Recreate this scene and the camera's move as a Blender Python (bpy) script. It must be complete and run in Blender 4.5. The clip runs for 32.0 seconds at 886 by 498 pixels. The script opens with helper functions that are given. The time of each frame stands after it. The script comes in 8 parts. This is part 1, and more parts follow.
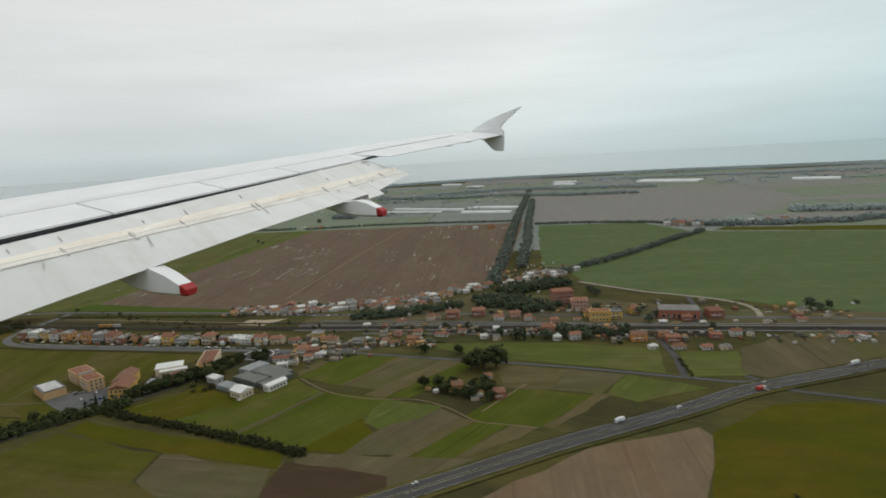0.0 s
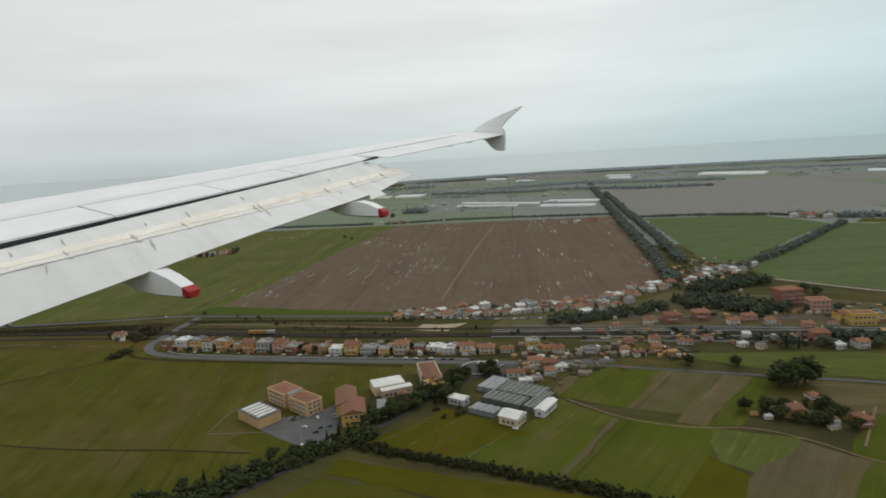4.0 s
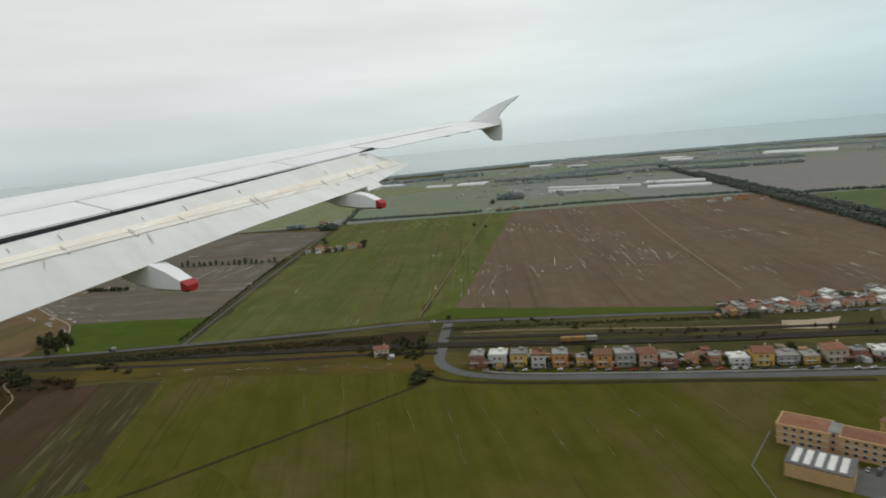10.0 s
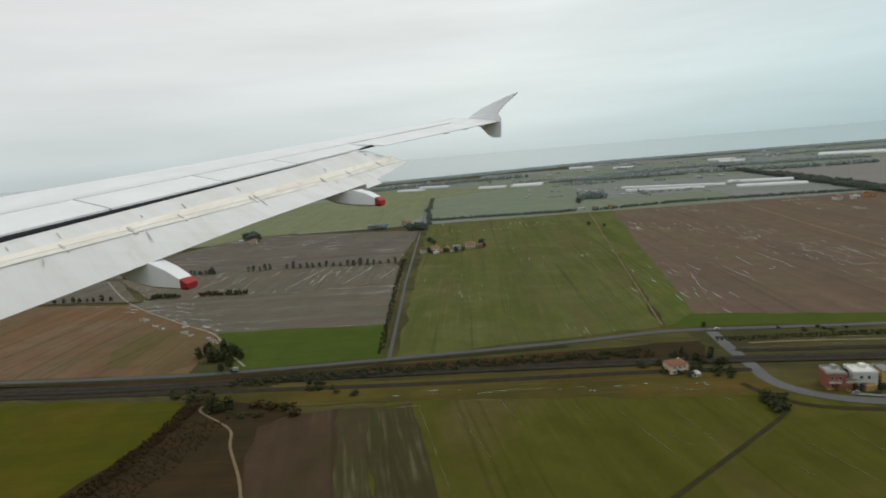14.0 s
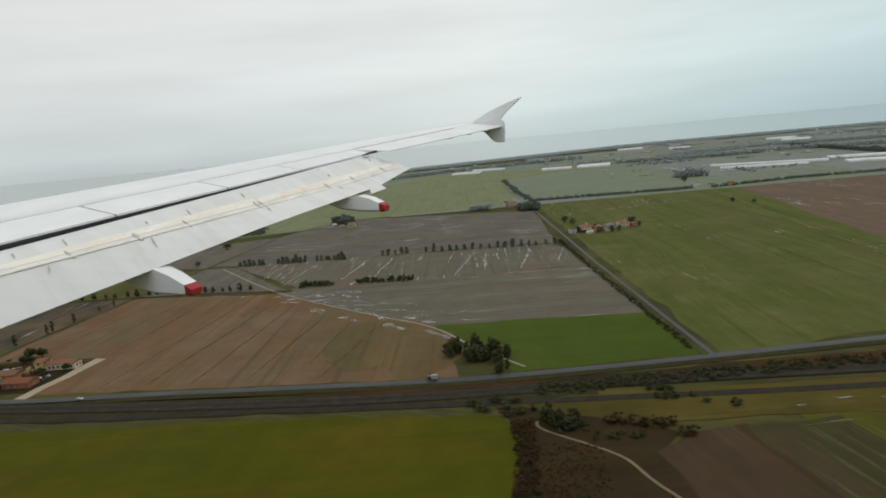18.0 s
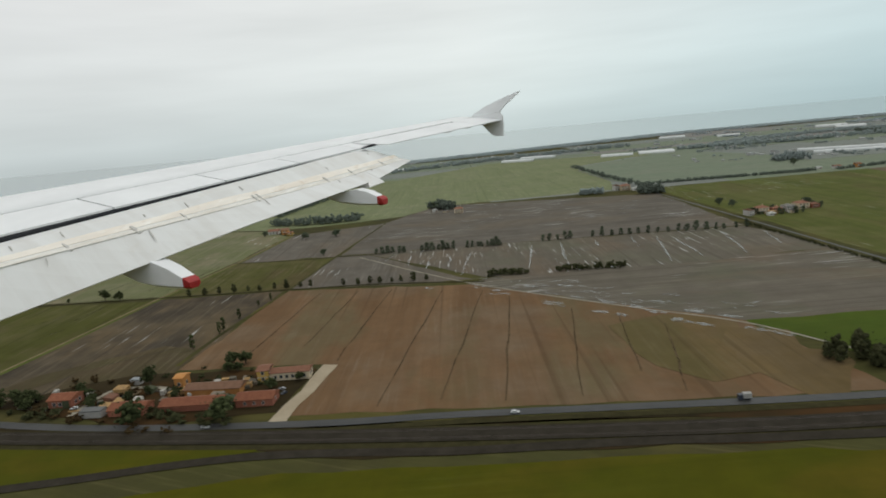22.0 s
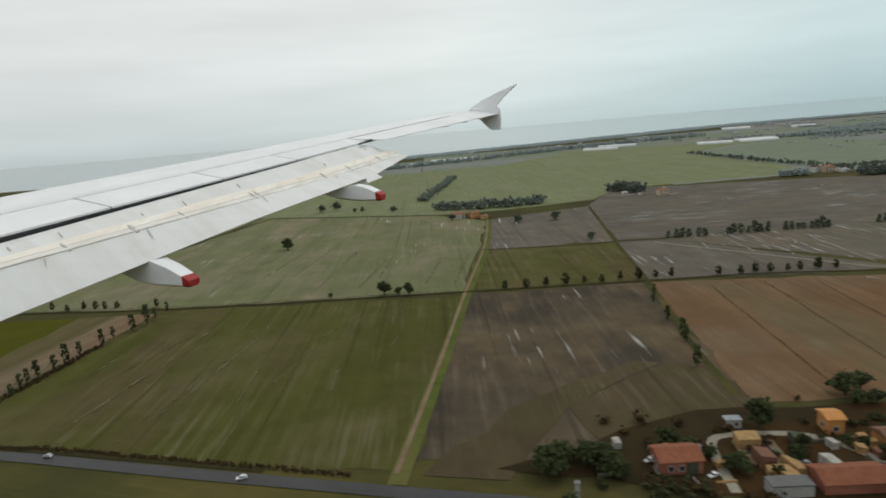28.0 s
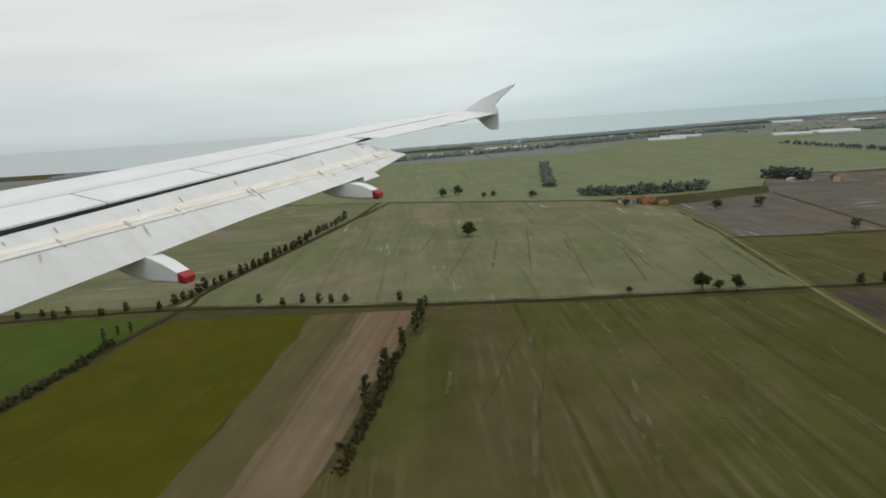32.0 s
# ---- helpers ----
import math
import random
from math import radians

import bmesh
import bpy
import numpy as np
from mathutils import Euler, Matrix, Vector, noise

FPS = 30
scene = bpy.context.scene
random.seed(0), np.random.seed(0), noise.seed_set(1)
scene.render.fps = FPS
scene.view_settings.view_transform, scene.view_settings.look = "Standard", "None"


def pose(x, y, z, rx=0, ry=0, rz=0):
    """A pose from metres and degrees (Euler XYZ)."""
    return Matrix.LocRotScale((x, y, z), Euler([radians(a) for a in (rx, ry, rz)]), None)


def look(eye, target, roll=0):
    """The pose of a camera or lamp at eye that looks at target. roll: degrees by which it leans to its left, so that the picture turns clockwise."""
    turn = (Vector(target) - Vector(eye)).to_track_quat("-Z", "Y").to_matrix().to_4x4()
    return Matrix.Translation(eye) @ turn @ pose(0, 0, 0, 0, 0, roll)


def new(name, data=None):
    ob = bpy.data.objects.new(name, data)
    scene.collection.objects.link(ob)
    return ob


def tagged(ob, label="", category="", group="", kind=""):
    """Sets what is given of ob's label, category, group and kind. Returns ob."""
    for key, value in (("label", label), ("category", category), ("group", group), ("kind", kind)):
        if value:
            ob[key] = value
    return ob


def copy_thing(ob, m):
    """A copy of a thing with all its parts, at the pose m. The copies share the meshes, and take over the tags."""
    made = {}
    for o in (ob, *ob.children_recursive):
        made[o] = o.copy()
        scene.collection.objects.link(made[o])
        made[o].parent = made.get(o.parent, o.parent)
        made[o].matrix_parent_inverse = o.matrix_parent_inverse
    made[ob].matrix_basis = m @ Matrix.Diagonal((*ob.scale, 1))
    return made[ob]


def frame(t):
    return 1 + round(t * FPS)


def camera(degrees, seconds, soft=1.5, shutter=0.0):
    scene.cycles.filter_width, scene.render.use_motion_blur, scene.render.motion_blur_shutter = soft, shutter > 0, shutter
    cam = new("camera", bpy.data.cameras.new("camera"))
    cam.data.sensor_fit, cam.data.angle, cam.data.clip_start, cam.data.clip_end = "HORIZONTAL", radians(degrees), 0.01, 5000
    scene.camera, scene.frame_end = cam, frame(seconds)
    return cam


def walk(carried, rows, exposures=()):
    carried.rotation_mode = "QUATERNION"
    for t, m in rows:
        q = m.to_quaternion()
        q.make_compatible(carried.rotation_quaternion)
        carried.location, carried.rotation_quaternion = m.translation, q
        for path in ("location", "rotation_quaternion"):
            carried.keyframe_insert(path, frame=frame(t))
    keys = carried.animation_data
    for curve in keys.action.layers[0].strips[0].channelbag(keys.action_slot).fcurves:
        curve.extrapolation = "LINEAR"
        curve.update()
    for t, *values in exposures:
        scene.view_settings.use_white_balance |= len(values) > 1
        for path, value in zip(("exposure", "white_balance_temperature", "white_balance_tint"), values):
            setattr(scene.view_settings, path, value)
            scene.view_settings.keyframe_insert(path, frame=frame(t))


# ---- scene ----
# The camera rides in the cabin of an airliner on its approach; it looks out over the wing to the coast.
cam = camera(72.0, 32.0, soft=1.8, shutter=0.5)
PATH = [
    (0, pose(0.00, 0.00, 127.07, 80.435, 3.085, 27.886)),
    (0.5, pose(-19.23, -1.06, 126.19, 80.349, 3.734, 27.782)),
    (1, pose(-38.43, -2.08, 125.31, 80.162, 3.763, 27.728)),
    (1.5, pose(-57.62, -3.06, 124.43, 80.303, 3.561, 27.877)),
    (2, pose(-76.78, -4.02, 123.55, 80.421, 3.385, 27.938)),
    (2.5, pose(-95.91, -4.94, 122.67, 80.409, 3.767, 27.966)),
    (3, pose(-115.03, -5.83, 121.79, 80.444, 3.452, 27.977)),
    (3.5, pose(-134.12, -6.68, 120.90, 80.404, 3.305, 27.997)),
    (4, pose(-153.18, -7.50, 120.02, 80.260, 3.316, 27.922)),
    (4.5, pose(-172.23, -8.29, 119.14, 79.959, 3.385, 27.708)),
    (5, pose(-191.25, -9.04, 118.26, 79.679, 3.487, 27.432)),
    (5.5, pose(-210.25, -9.76, 117.37, 79.600, 3.596, 27.169)),
    (6, pose(-229.22, -10.45, 116.49, 79.676, 3.679, 26.911)),
    (6.5, pose(-248.17, -11.10, 115.61, 79.887, 4.030, 26.778)),
    (7, pose(-267.10, -11.72, 114.72, 79.842, 3.909, 26.477)),
    (7.5, pose(-286.00, -12.31, 113.84, 79.347, 4.696, 26.258)),
    (8, pose(-304.89, -12.86, 112.96, 79.280, 4.323, 26.081)),
    (8.5, pose(-323.74, -13.38, 112.07, 79.144, 4.747, 25.899)),
    (9, pose(-342.58, -13.87, 111.19, 78.754, 4.965, 25.562)),
    (9.5, pose(-361.39, -14.32, 110.31, 79.245, 4.534, 25.540)),
    (10, pose(-380.18, -14.74, 109.42, 79.646, 4.834, 25.367)),
    (10.5, pose(-398.95, -15.12, 108.54, 80.236, 4.027, 25.389)),
    (11, pose(-417.69, -15.47, 107.65, 80.610, 4.116, 25.215)),
    (11.5, pose(-436.41, -15.79, 106.77, 80.383, 4.174, 25.109)),
    (12, pose(-455.11, -16.08, 105.88, 80.280, 4.292, 24.828)),
    (12.5, pose(-473.78, -16.33, 105.00, 80.315, 4.393, 24.761)),
    (13, pose(-492.43, -16.55, 104.11, 80.285, 4.365, 24.614)),
    (13.5, pose(-511.06, -16.73, 103.22, 80.240, 4.551, 24.589)),
    (14, pose(-529.66, -16.88, 102.34, 80.223, 4.627, 24.469)),
    (14.5, pose(-548.24, -17.00, 101.45, 80.415, 4.610, 24.441)),
    (15, pose(-566.80, -17.08, 100.56, 80.291, 4.807, 24.407)),
    (15.5, pose(-585.34, -17.13, 99.68, 79.955, 5.127, 24.398)),
    (16, pose(-603.85, -17.15, 98.79, 79.592, 5.407, 24.384)),
    (16.5, pose(-622.34, -17.13, 97.90, 79.387, 5.486, 24.331)),
    (17, pose(-640.80, -17.08, 97.02, 79.573, 5.160, 24.282)),
    (17.5, pose(-659.24, -17.00, 96.13, 79.545, 5.238, 24.273)),
    (18, pose(-677.66, -16.88, 95.24, 79.195, 5.258, 24.085)),
    (18.5, pose(-696.06, -16.73, 94.35, 78.892, 5.440, 24.050)),
    (19, pose(-714.43, -16.55, 93.46, 78.812, 5.309, 23.842)),
    (19.5, pose(-732.78, -16.33, 92.58, 78.725, 5.667, 23.710)),
    (20, pose(-751.11, -16.08, 91.69, 78.621, 5.618, 23.495)),
    (20.5, pose(-769.41, -15.79, 90.80, 78.472, 5.429, 23.428)),
    (21, pose(-787.69, -15.47, 89.91, 78.251, 5.642, 23.163)),
    (21.5, pose(-805.95, -15.12, 89.02, 78.111, 5.786, 23.051)),
    (22, pose(-824.18, -14.74, 88.13, 78.594, 5.236, 22.881)),
    (22.5, pose(-842.39, -14.32, 87.24, 78.833, 5.013, 22.770)),
    (23, pose(-860.58, -13.87, 86.35, 78.690, 5.171, 22.534)),
    (23.5, pose(-878.74, -13.38, 85.46, 78.278, 5.307, 22.371)),
    (24, pose(-896.89, -12.86, 84.57, 78.072, 5.378, 22.129)),
    (24.5, pose(-915.00, -12.31, 83.68, 78.015, 5.622, 22.001)),
    (25, pose(-933.10, -11.72, 82.79, 77.821, 5.364, 21.808)),
    (25.5, pose(-951.17, -11.10, 81.90, 77.699, 5.290, 21.583)),
    (26, pose(-969.22, -10.45, 81.01, 77.740, 5.206, 21.406)),
    (26.5, pose(-987.25, -9.76, 80.12, 77.983, 5.050, 21.246)),
    (27, pose(-1005.25, -9.04, 79.23, 78.238, 4.874, 21.117)),
    (27.5, pose(-1023.23, -8.29, 78.33, 78.315, 4.733, 21.033)),
    (28, pose(-1041.18, -7.50, 77.44, 78.311, 4.677, 20.905)),
    (28.5, pose(-1059.12, -6.68, 76.55, 78.325, 4.535, 20.909)),
    (29, pose(-1077.03, -5.83, 75.66, 78.089, 4.418, 20.861)),
    (29.5, pose(-1094.91, -4.94, 74.76, 77.763, 4.171, 20.916)),
    (30, pose(-1112.78, -4.02, 73.87, 77.080, 3.988, 20.717)),
    (30.5, pose(-1130.62, -3.06, 72.98, 76.815, 3.878, 20.544)),
    (31, pose(-1148.43, -2.08, 72.09, 76.757, 4.194, 20.172)),
    (31.5, pose(-1166.23, -1.06, 71.19, 77.388, 3.856, 20.233)),
    (32, pose(-1184.00, 0.00, 70.30, 77.744, 3.717, 19.997)),
]

walk(cam, PATH, ((0, 0.0, 6450, 5), (32, 0.0, 6450, 5)))
# how the hand-held camera sways against the aircraft: turns in the camera's space
WING_SHAKE = [
    (0, pose(0, 0, 0, -0.936, -0.110, -0.905)),
    (0.5, pose(0, 0, 0, -0.996, -0.187, -0.351)),
    (1, pose(0, 0, 0, -0.920, -0.124, -0.364)),
    (1.5, pose(0, 0, 0, -0.775, -0.109, -0.353)),
    (2, pose(0, 0, 0, -0.751, -0.153, -0.483)),
    (2.5, pose(0, 0, 0, -0.713, -0.220, 0.032)),
    (3, pose(0, 0, 0, -0.792, -0.207, -0.297)),
    (3.5, pose(0, 0, 0, -0.921, -0.251, -0.488)),
    (4, pose(0, 0, 0, -0.956, -0.300, -0.462)),
    (4.5, pose(0, 0, 0, -0.955, -0.367, -0.392)),
    (5, pose(0, 0, 0, -0.935, -0.431, -0.295)),
    (5.5, pose(0, 0, 0, -0.910, -0.474, -0.187)),
    (6, pose(0, 0, 0, -0.656, -0.532, -0.047)),
    (6.5, pose(0, 0, 0, -0.671, -0.601, 0.306)),
    (7, pose(0, 0, 0, -0.843, -0.548, 0.137)),
    (7.5, pose(0, 0, 0, -0.675, -0.566, 0.522)),
    (8, pose(0, 0, 0, -0.688, -0.396, -0.085)),
    (8.5, pose(0, 0, 0, -0.577, -0.428, 0.167)),
    (9, pose(0, 0, 0, -0.283, -0.292, 0.516)),
    (9.5, pose(0, 0, 0, -0.159, -0.132, -0.039)),
    (10, pose(0, 0, 0, -0.081, -0.114, 0.219)),
    (10.5, pose(0, 0, 0, -0.287, -0.039, -0.347)),
    (11, pose(0, 0, 0, -0.509, -0.141, -0.076)),
    (11.5, pose(0, 0, 0, -0.369, -0.142, -0.136)),
    (12, pose(0, 0, 0, -0.238, -0.075, 0.013)),
    (12.5, pose(0, 0, 0, -0.157, 0.008, -0.083)),
    (13, pose(0, 0, 0, 0.000, 0.000, 0.000)),
    (13.5, pose(0, 0, 0, 0.000, 0.000, 0.000)),
    (14, pose(0, 0, 0, 0.185, -0.048, 0.381)),
    (14.5, pose(0, 0, 0, 0.093, -0.076, 0.085)),
    (15, pose(0, 0, 0, 0.083, -0.107, 0.197)),
    (15.5, pose(0, 0, 0, 0.016, -0.147, 0.403)),
    (16, pose(0, 0, 0, -0.071, -0.196, 0.596)),
    (16.5, pose(0, 0, 0, -0.141, -0.252, 0.667)),
    (17, pose(0, 0, 0, -0.163, -0.264, 0.526)),
    (17.5, pose(0, 0, 0, -0.251, -0.363, 0.611)),
    (18, pose(0, 0, 0, -0.290, -0.432, 0.593)),
    (18.5, pose(0, 0, 0, -0.248, -0.430, 0.461)),
    (19, pose(0, 0, 0, -0.131, -0.417, 0.401)),
    (19.5, pose(0, 0, 0, -0.091, -0.462, 0.496)),
    (20, pose(0, 0, 0, -0.158, -0.443, 0.559)),
    (20.5, pose(0, 0, 0, -0.235, -0.425, 0.320)),
    (21, pose(0, 0, 0, 0.027, -0.445, 0.858)),
    (21.5, pose(0, 0, 0, 0.559, -0.451, 0.967)),
    (22, pose(0, 0, 0, 0.297, -0.273, 0.427)),
    (22.5, pose(0, 0, 0, 0.210, -0.179, 0.157)),
    (23, pose(0, 0, 0, 0.201, -0.174, 0.537)),
    (23.5, pose(0, 0, 0, 0.387, -0.179, 0.566)),
    (24, pose(0, 0, 0, 0.489, -0.227, 0.814)),
    (24.5, pose(0, 0, 0, 0.420, -0.302, 0.975)),
    (25, pose(0, 0, 0, 0.404, -0.370, 0.989)),
    (25.5, pose(0, 0, 0, 0.810, -0.383, 0.991)),
    (26, pose(0, 0, 0, 0.860, -0.375, 1.016)),
    (26.5, pose(0, 0, 0, 0.831, -0.293, 1.002)),
    (27, pose(0, 0, 0, 0.778, -0.201, 1.000)),
    (27.5, pose(0, 0, 0, 0.754, -0.166, 1.057)),
    (28, pose(0, 0, 0, 0.796, -0.172, 1.228)),
    (28.5, pose(0, 0, 0, 0.849, -0.190, 1.131)),
    (29, pose(0, 0, 0, 0.778, -0.210, 1.365)),
    (29.5, pose(0, 0, 0, 0.438, -0.151, 0.943)),
    (30, pose(0, 0, 0, 0.603, -0.197, 0.637)),
    (30.5, pose(0, 0, 0, 0.741, -0.115, 0.483)),
    (31, pose(0, 0, 0, 1.333, -0.009, 0.907)),
    (31.5, pose(0, 0, 0, 1.360, 0.081, 0.706)),
    (32, pose(0, 0, 0, 0.884, 0.141, 0.651)),
]


# ---- overcast daylight ----
SUN_UP, SUN_ROT = radians(52), radians(35)
world = bpy.data.worlds.new("sky")
scene.world = world
world.use_nodes = True
nt = world.node_tree
nt.nodes.clear()


def wnode(kind, **kw):
    n = nt.nodes.new(kind)
    for k, v in kw.items():
        n.inputs[k].default_value = v
    return n


geo = nt.nodes.new("ShaderNodeTexCoord")
sep = nt.nodes.new("ShaderNodeSeparateXYZ")
nt.links.new(geo.outputs["Generated"], sep.inputs[0])
sky = nt.nodes.new("ShaderNodeTexSky")
sky.sky_type, sky.sun_disc, sky.sun_elevation, sky.sun_rotation = "NISHITA", False, SUN_UP, SUN_ROT
sky.air_density, sky.dust_density = 1.0, 4.0
# cloud deck: a veil that is a little lighter overhead, with faint long bands
ramp = nt.nodes.new("ShaderNodeValToRGB")
els = ramp.color_ramp.elements
els[0].position, els[0].color = 0.0, (0.40, 0.44, 0.44, 1)
els[1].position, els[1].color = 1.0, (0.84, 0.84, 0.85, 1)
for pos, col in ((0.465, (0.54, 0.595, 0.60, 1)), (0.488, (0.615, 0.675, 0.68, 1)), (0.50, (0.68, 0.742, 0.748, 1)), (0.515, (0.755, 0.81, 0.815, 1)), (0.545, (0.84, 0.875, 0.876, 1)), (0.60, (0.87, 0.88, 0.88, 1)), (0.72, (0.82, 0.82, 0.83, 1))):
    e = els.new(pos)
    e.color = col
half = nt.nodes.new("ShaderNodeMath")
half.operation, half.inputs[1].default_value, half.inputs[2].default_value = "MULTIPLY_ADD", 0.5, 0.5
nt.links.new(sep.outputs["Z"], half.inputs[0])
nt.links.new(half.outputs[0], ramp.inputs[0])
stretch = nt.nodes.new("ShaderNodeMapping")
stretch.inputs["Scale"].default_value = (1.6, 1.6, 14)
stretch.inputs["Rotation"].default_value = (0.03, -0.05, 0)
nt.links.new(geo.outputs["Generated"], stretch.inputs[0])
bands = wnode("ShaderNodeTexNoise", Scale=1.5, Detail=4.0, Roughness=0.5)
nt.links.new(stretch.outputs[0], bands.inputs["Vector"])
lift = nt.nodes.new("ShaderNodeMapRange")
lift.inputs["From Min"].default_value, lift.inputs["From Max"].default_value = 0.3, 0.7
lift.inputs["To Min"].default_value, lift.inputs["To Max"].default_value = 0.94, 1.06
nt.links.new(bands.outputs["Fac"], lift.inputs["Value"])
mul = nt.nodes.new("ShaderNodeVectorMath")
mul.operation = "SCALE"
nt.links.new(ramp.outputs[0], mul.inputs[0])
nt.links.new(lift.outputs[0], mul.inputs["Scale"])
# thinner cloud to the north-east: a cool tint low in the sky
side = nt.nodes.new("ShaderNodeMapRange")
side.inputs["From Min"].default_value, side.inputs["From Max"].default_value = -0.35, 0.2
side.inputs["To Max"].default_value = 0.9
nt.links.new(sep.outputs["X"], side.inputs["Value"])
lowsky = nt.nodes.new("ShaderNodeMapRange")
lowsky.inputs["From Min"].default_value, lowsky.inputs["From Max"].default_value = 0.75, 0.02
nt.links.new(sep.outputs["Z"], lowsky.inputs["Value"])
cool = nt.nodes.new("ShaderNodeMath")
cool.operation = "MULTIPLY"
nt.links.new(side.outputs[0], cool.inputs[0])
nt.links.new(lowsky.outputs[0], cool.inputs[1])
tint = nt.nodes.new("ShaderNodeMix")
tint.data_type, tint.blend_type = "RGBA", "MULTIPLY"
tint.inputs[7].default_value = (0.70, 0.81, 0.855, 1)
nt.links.new(cool.outputs[0], tint.inputs[0])
nt.links.new(mul.outputs[0], tint.inputs[6])
# denser cloud ahead, to the west
west = nt.nodes.new("ShaderNodeMapRange")
west.inputs["From Min"].default_value, west.inputs["From Max"].default_value = -0.25, -0.8
west.inputs["To Max"].default_value = 1.0
nt.links.new(sep.outputs["X"], west.inputs["Value"])
dense = nt.nodes.new("ShaderNodeMix")
dense.data_type, dense.blend_type = "RGBA", "MULTIPLY"
dense.inputs[7].default_value = (0.89, 0.87, 0.88, 1)
nt.links.new(west.outputs[0], dense.inputs[0])
nt.links.new(tint.outputs[2], dense.inputs[6])
bg1 = nt.nodes.new("ShaderNodeBackground")
nt.links.new(dense.outputs[2], bg1.inputs["Color"])
bg1.inputs["Strength"].default_value = 1.0
bg2 = nt.nodes.new("ShaderNodeBackground")
nt.links.new(sky.outputs[0], bg2.inputs["Color"])
bg2.inputs["Strength"].default_value = 0.05
both = nt.nodes.new("ShaderNodeMixShader")
both.inputs[0].default_value = 0.06
nt.links.new(bg1.outputs[0], both.inputs[1])
nt.links.new(bg2.outputs[0], both.inputs[2])
wout = nt.nodes.new("ShaderNodeOutputWorld")
nt.links.new(both.outputs[0], wout.inputs["Surface"])

sun = new("sun", bpy.data.lights.new("sun", "SUN"))
sun.data.energy, sun.data.angle, sun.data.color = 0.7, radians(25), (1.0, 0.96, 0.9)
sun.matrix_world = look((0, 0, 0), (math.sin(SUN_ROT) * -1, math.cos(SUN_ROT) * -1, -math.tan(SUN_UP)))
scene.view_settings.exposure = 0.0

# ---- materials ----
MATS = {}


def nodes_of(name, rough=0.9, metal=0.0, spec=0.3):
    m = bpy.data.materials.new(name)
    m.use_nodes = True
    t = m.node_tree
    b = t.nodes["Principled BSDF"]
    b.inputs["Roughness"].default_value, b.inputs["Metallic"].default_value = rough, metal
    b.inputs["Specular IOR Level"].default_value = spec
    return m, t, b


def noise_of(t, vec, scale, detail=4.0, rough=0.55):
    n = t.nodes.new("ShaderNodeTexNoise")
    n.inputs["Scale"].default_value, n.inputs["Detail"].default_value, n.inputs["Roughness"].default_value = scale, detail, rough
    t.links.new(vec, n.inputs["Vector"])
    return n.outputs["Fac"]


def span(t, v, a, b, c=0.0, d=1.0):
    n = t.nodes.new("ShaderNodeMapRange")
    for k, x in zip(("From Min", "From Max", "To Min", "To Max"), (a, b, c, d)):
        n.inputs[k].default_value = x
    t.links.new(v, n.inputs["Value"])
    return n.outputs["Result"]


def mixed(t, fac, a, b, blend="MIX"):
    n = t.nodes.new("ShaderNodeMix")
    n.data_type, n.blend_type = "RGBA", blend
    for k, x in ((0, fac), (6, a), (7, b)):
        if isinstance(x, (tuple, list)):
            n.inputs[k].default_value = (*x, 1) if len(x) == 3 else x
        elif isinstance(x, (int, float)):
            n.inputs[k].default_value = x
        else:
            t.links.new(x, n.inputs[k])
    return n.outputs[2]


def product(t, a, b):
    n = t.nodes.new("ShaderNodeMath")
    n.operation = "MULTIPLY"
    for k, x in ((0, a), (1, b)):
        if isinstance(x, (int, float)):
            n.inputs[k].default_value = x
        else:
            t.links.new(x, n.inputs[k])
    return n.outputs[0]


def coords(t, scale=(1, 1, 1), kind="Object"):
    c = t.nodes.new("ShaderNodeTexCoord")
    m = t.nodes.new("ShaderNodeMapping")
    m.inputs["Scale"].default_value = scale
    t.links.new(c.outputs[kind], m.inputs[0])
    return m.outputs[0]


def seeded(t, vec):
    """Shifts the pattern from object to object."""
    i = t.nodes.new("ShaderNodeObjectInfo")
    s = t.nodes.new("ShaderNodeVectorMath")
    s.operation = "SCALE"
    s.inputs[0].default_value = (431.0, 277.0, 0.0)
    t.links.new(i.outputs["Random"], s.inputs["Scale"])
    a = t.nodes.new("ShaderNodeVectorMath")
    t.links.new(vec, a.inputs[0])
    t.links.new(s.outputs[0], a.inputs[1])
    return a.outputs[0]


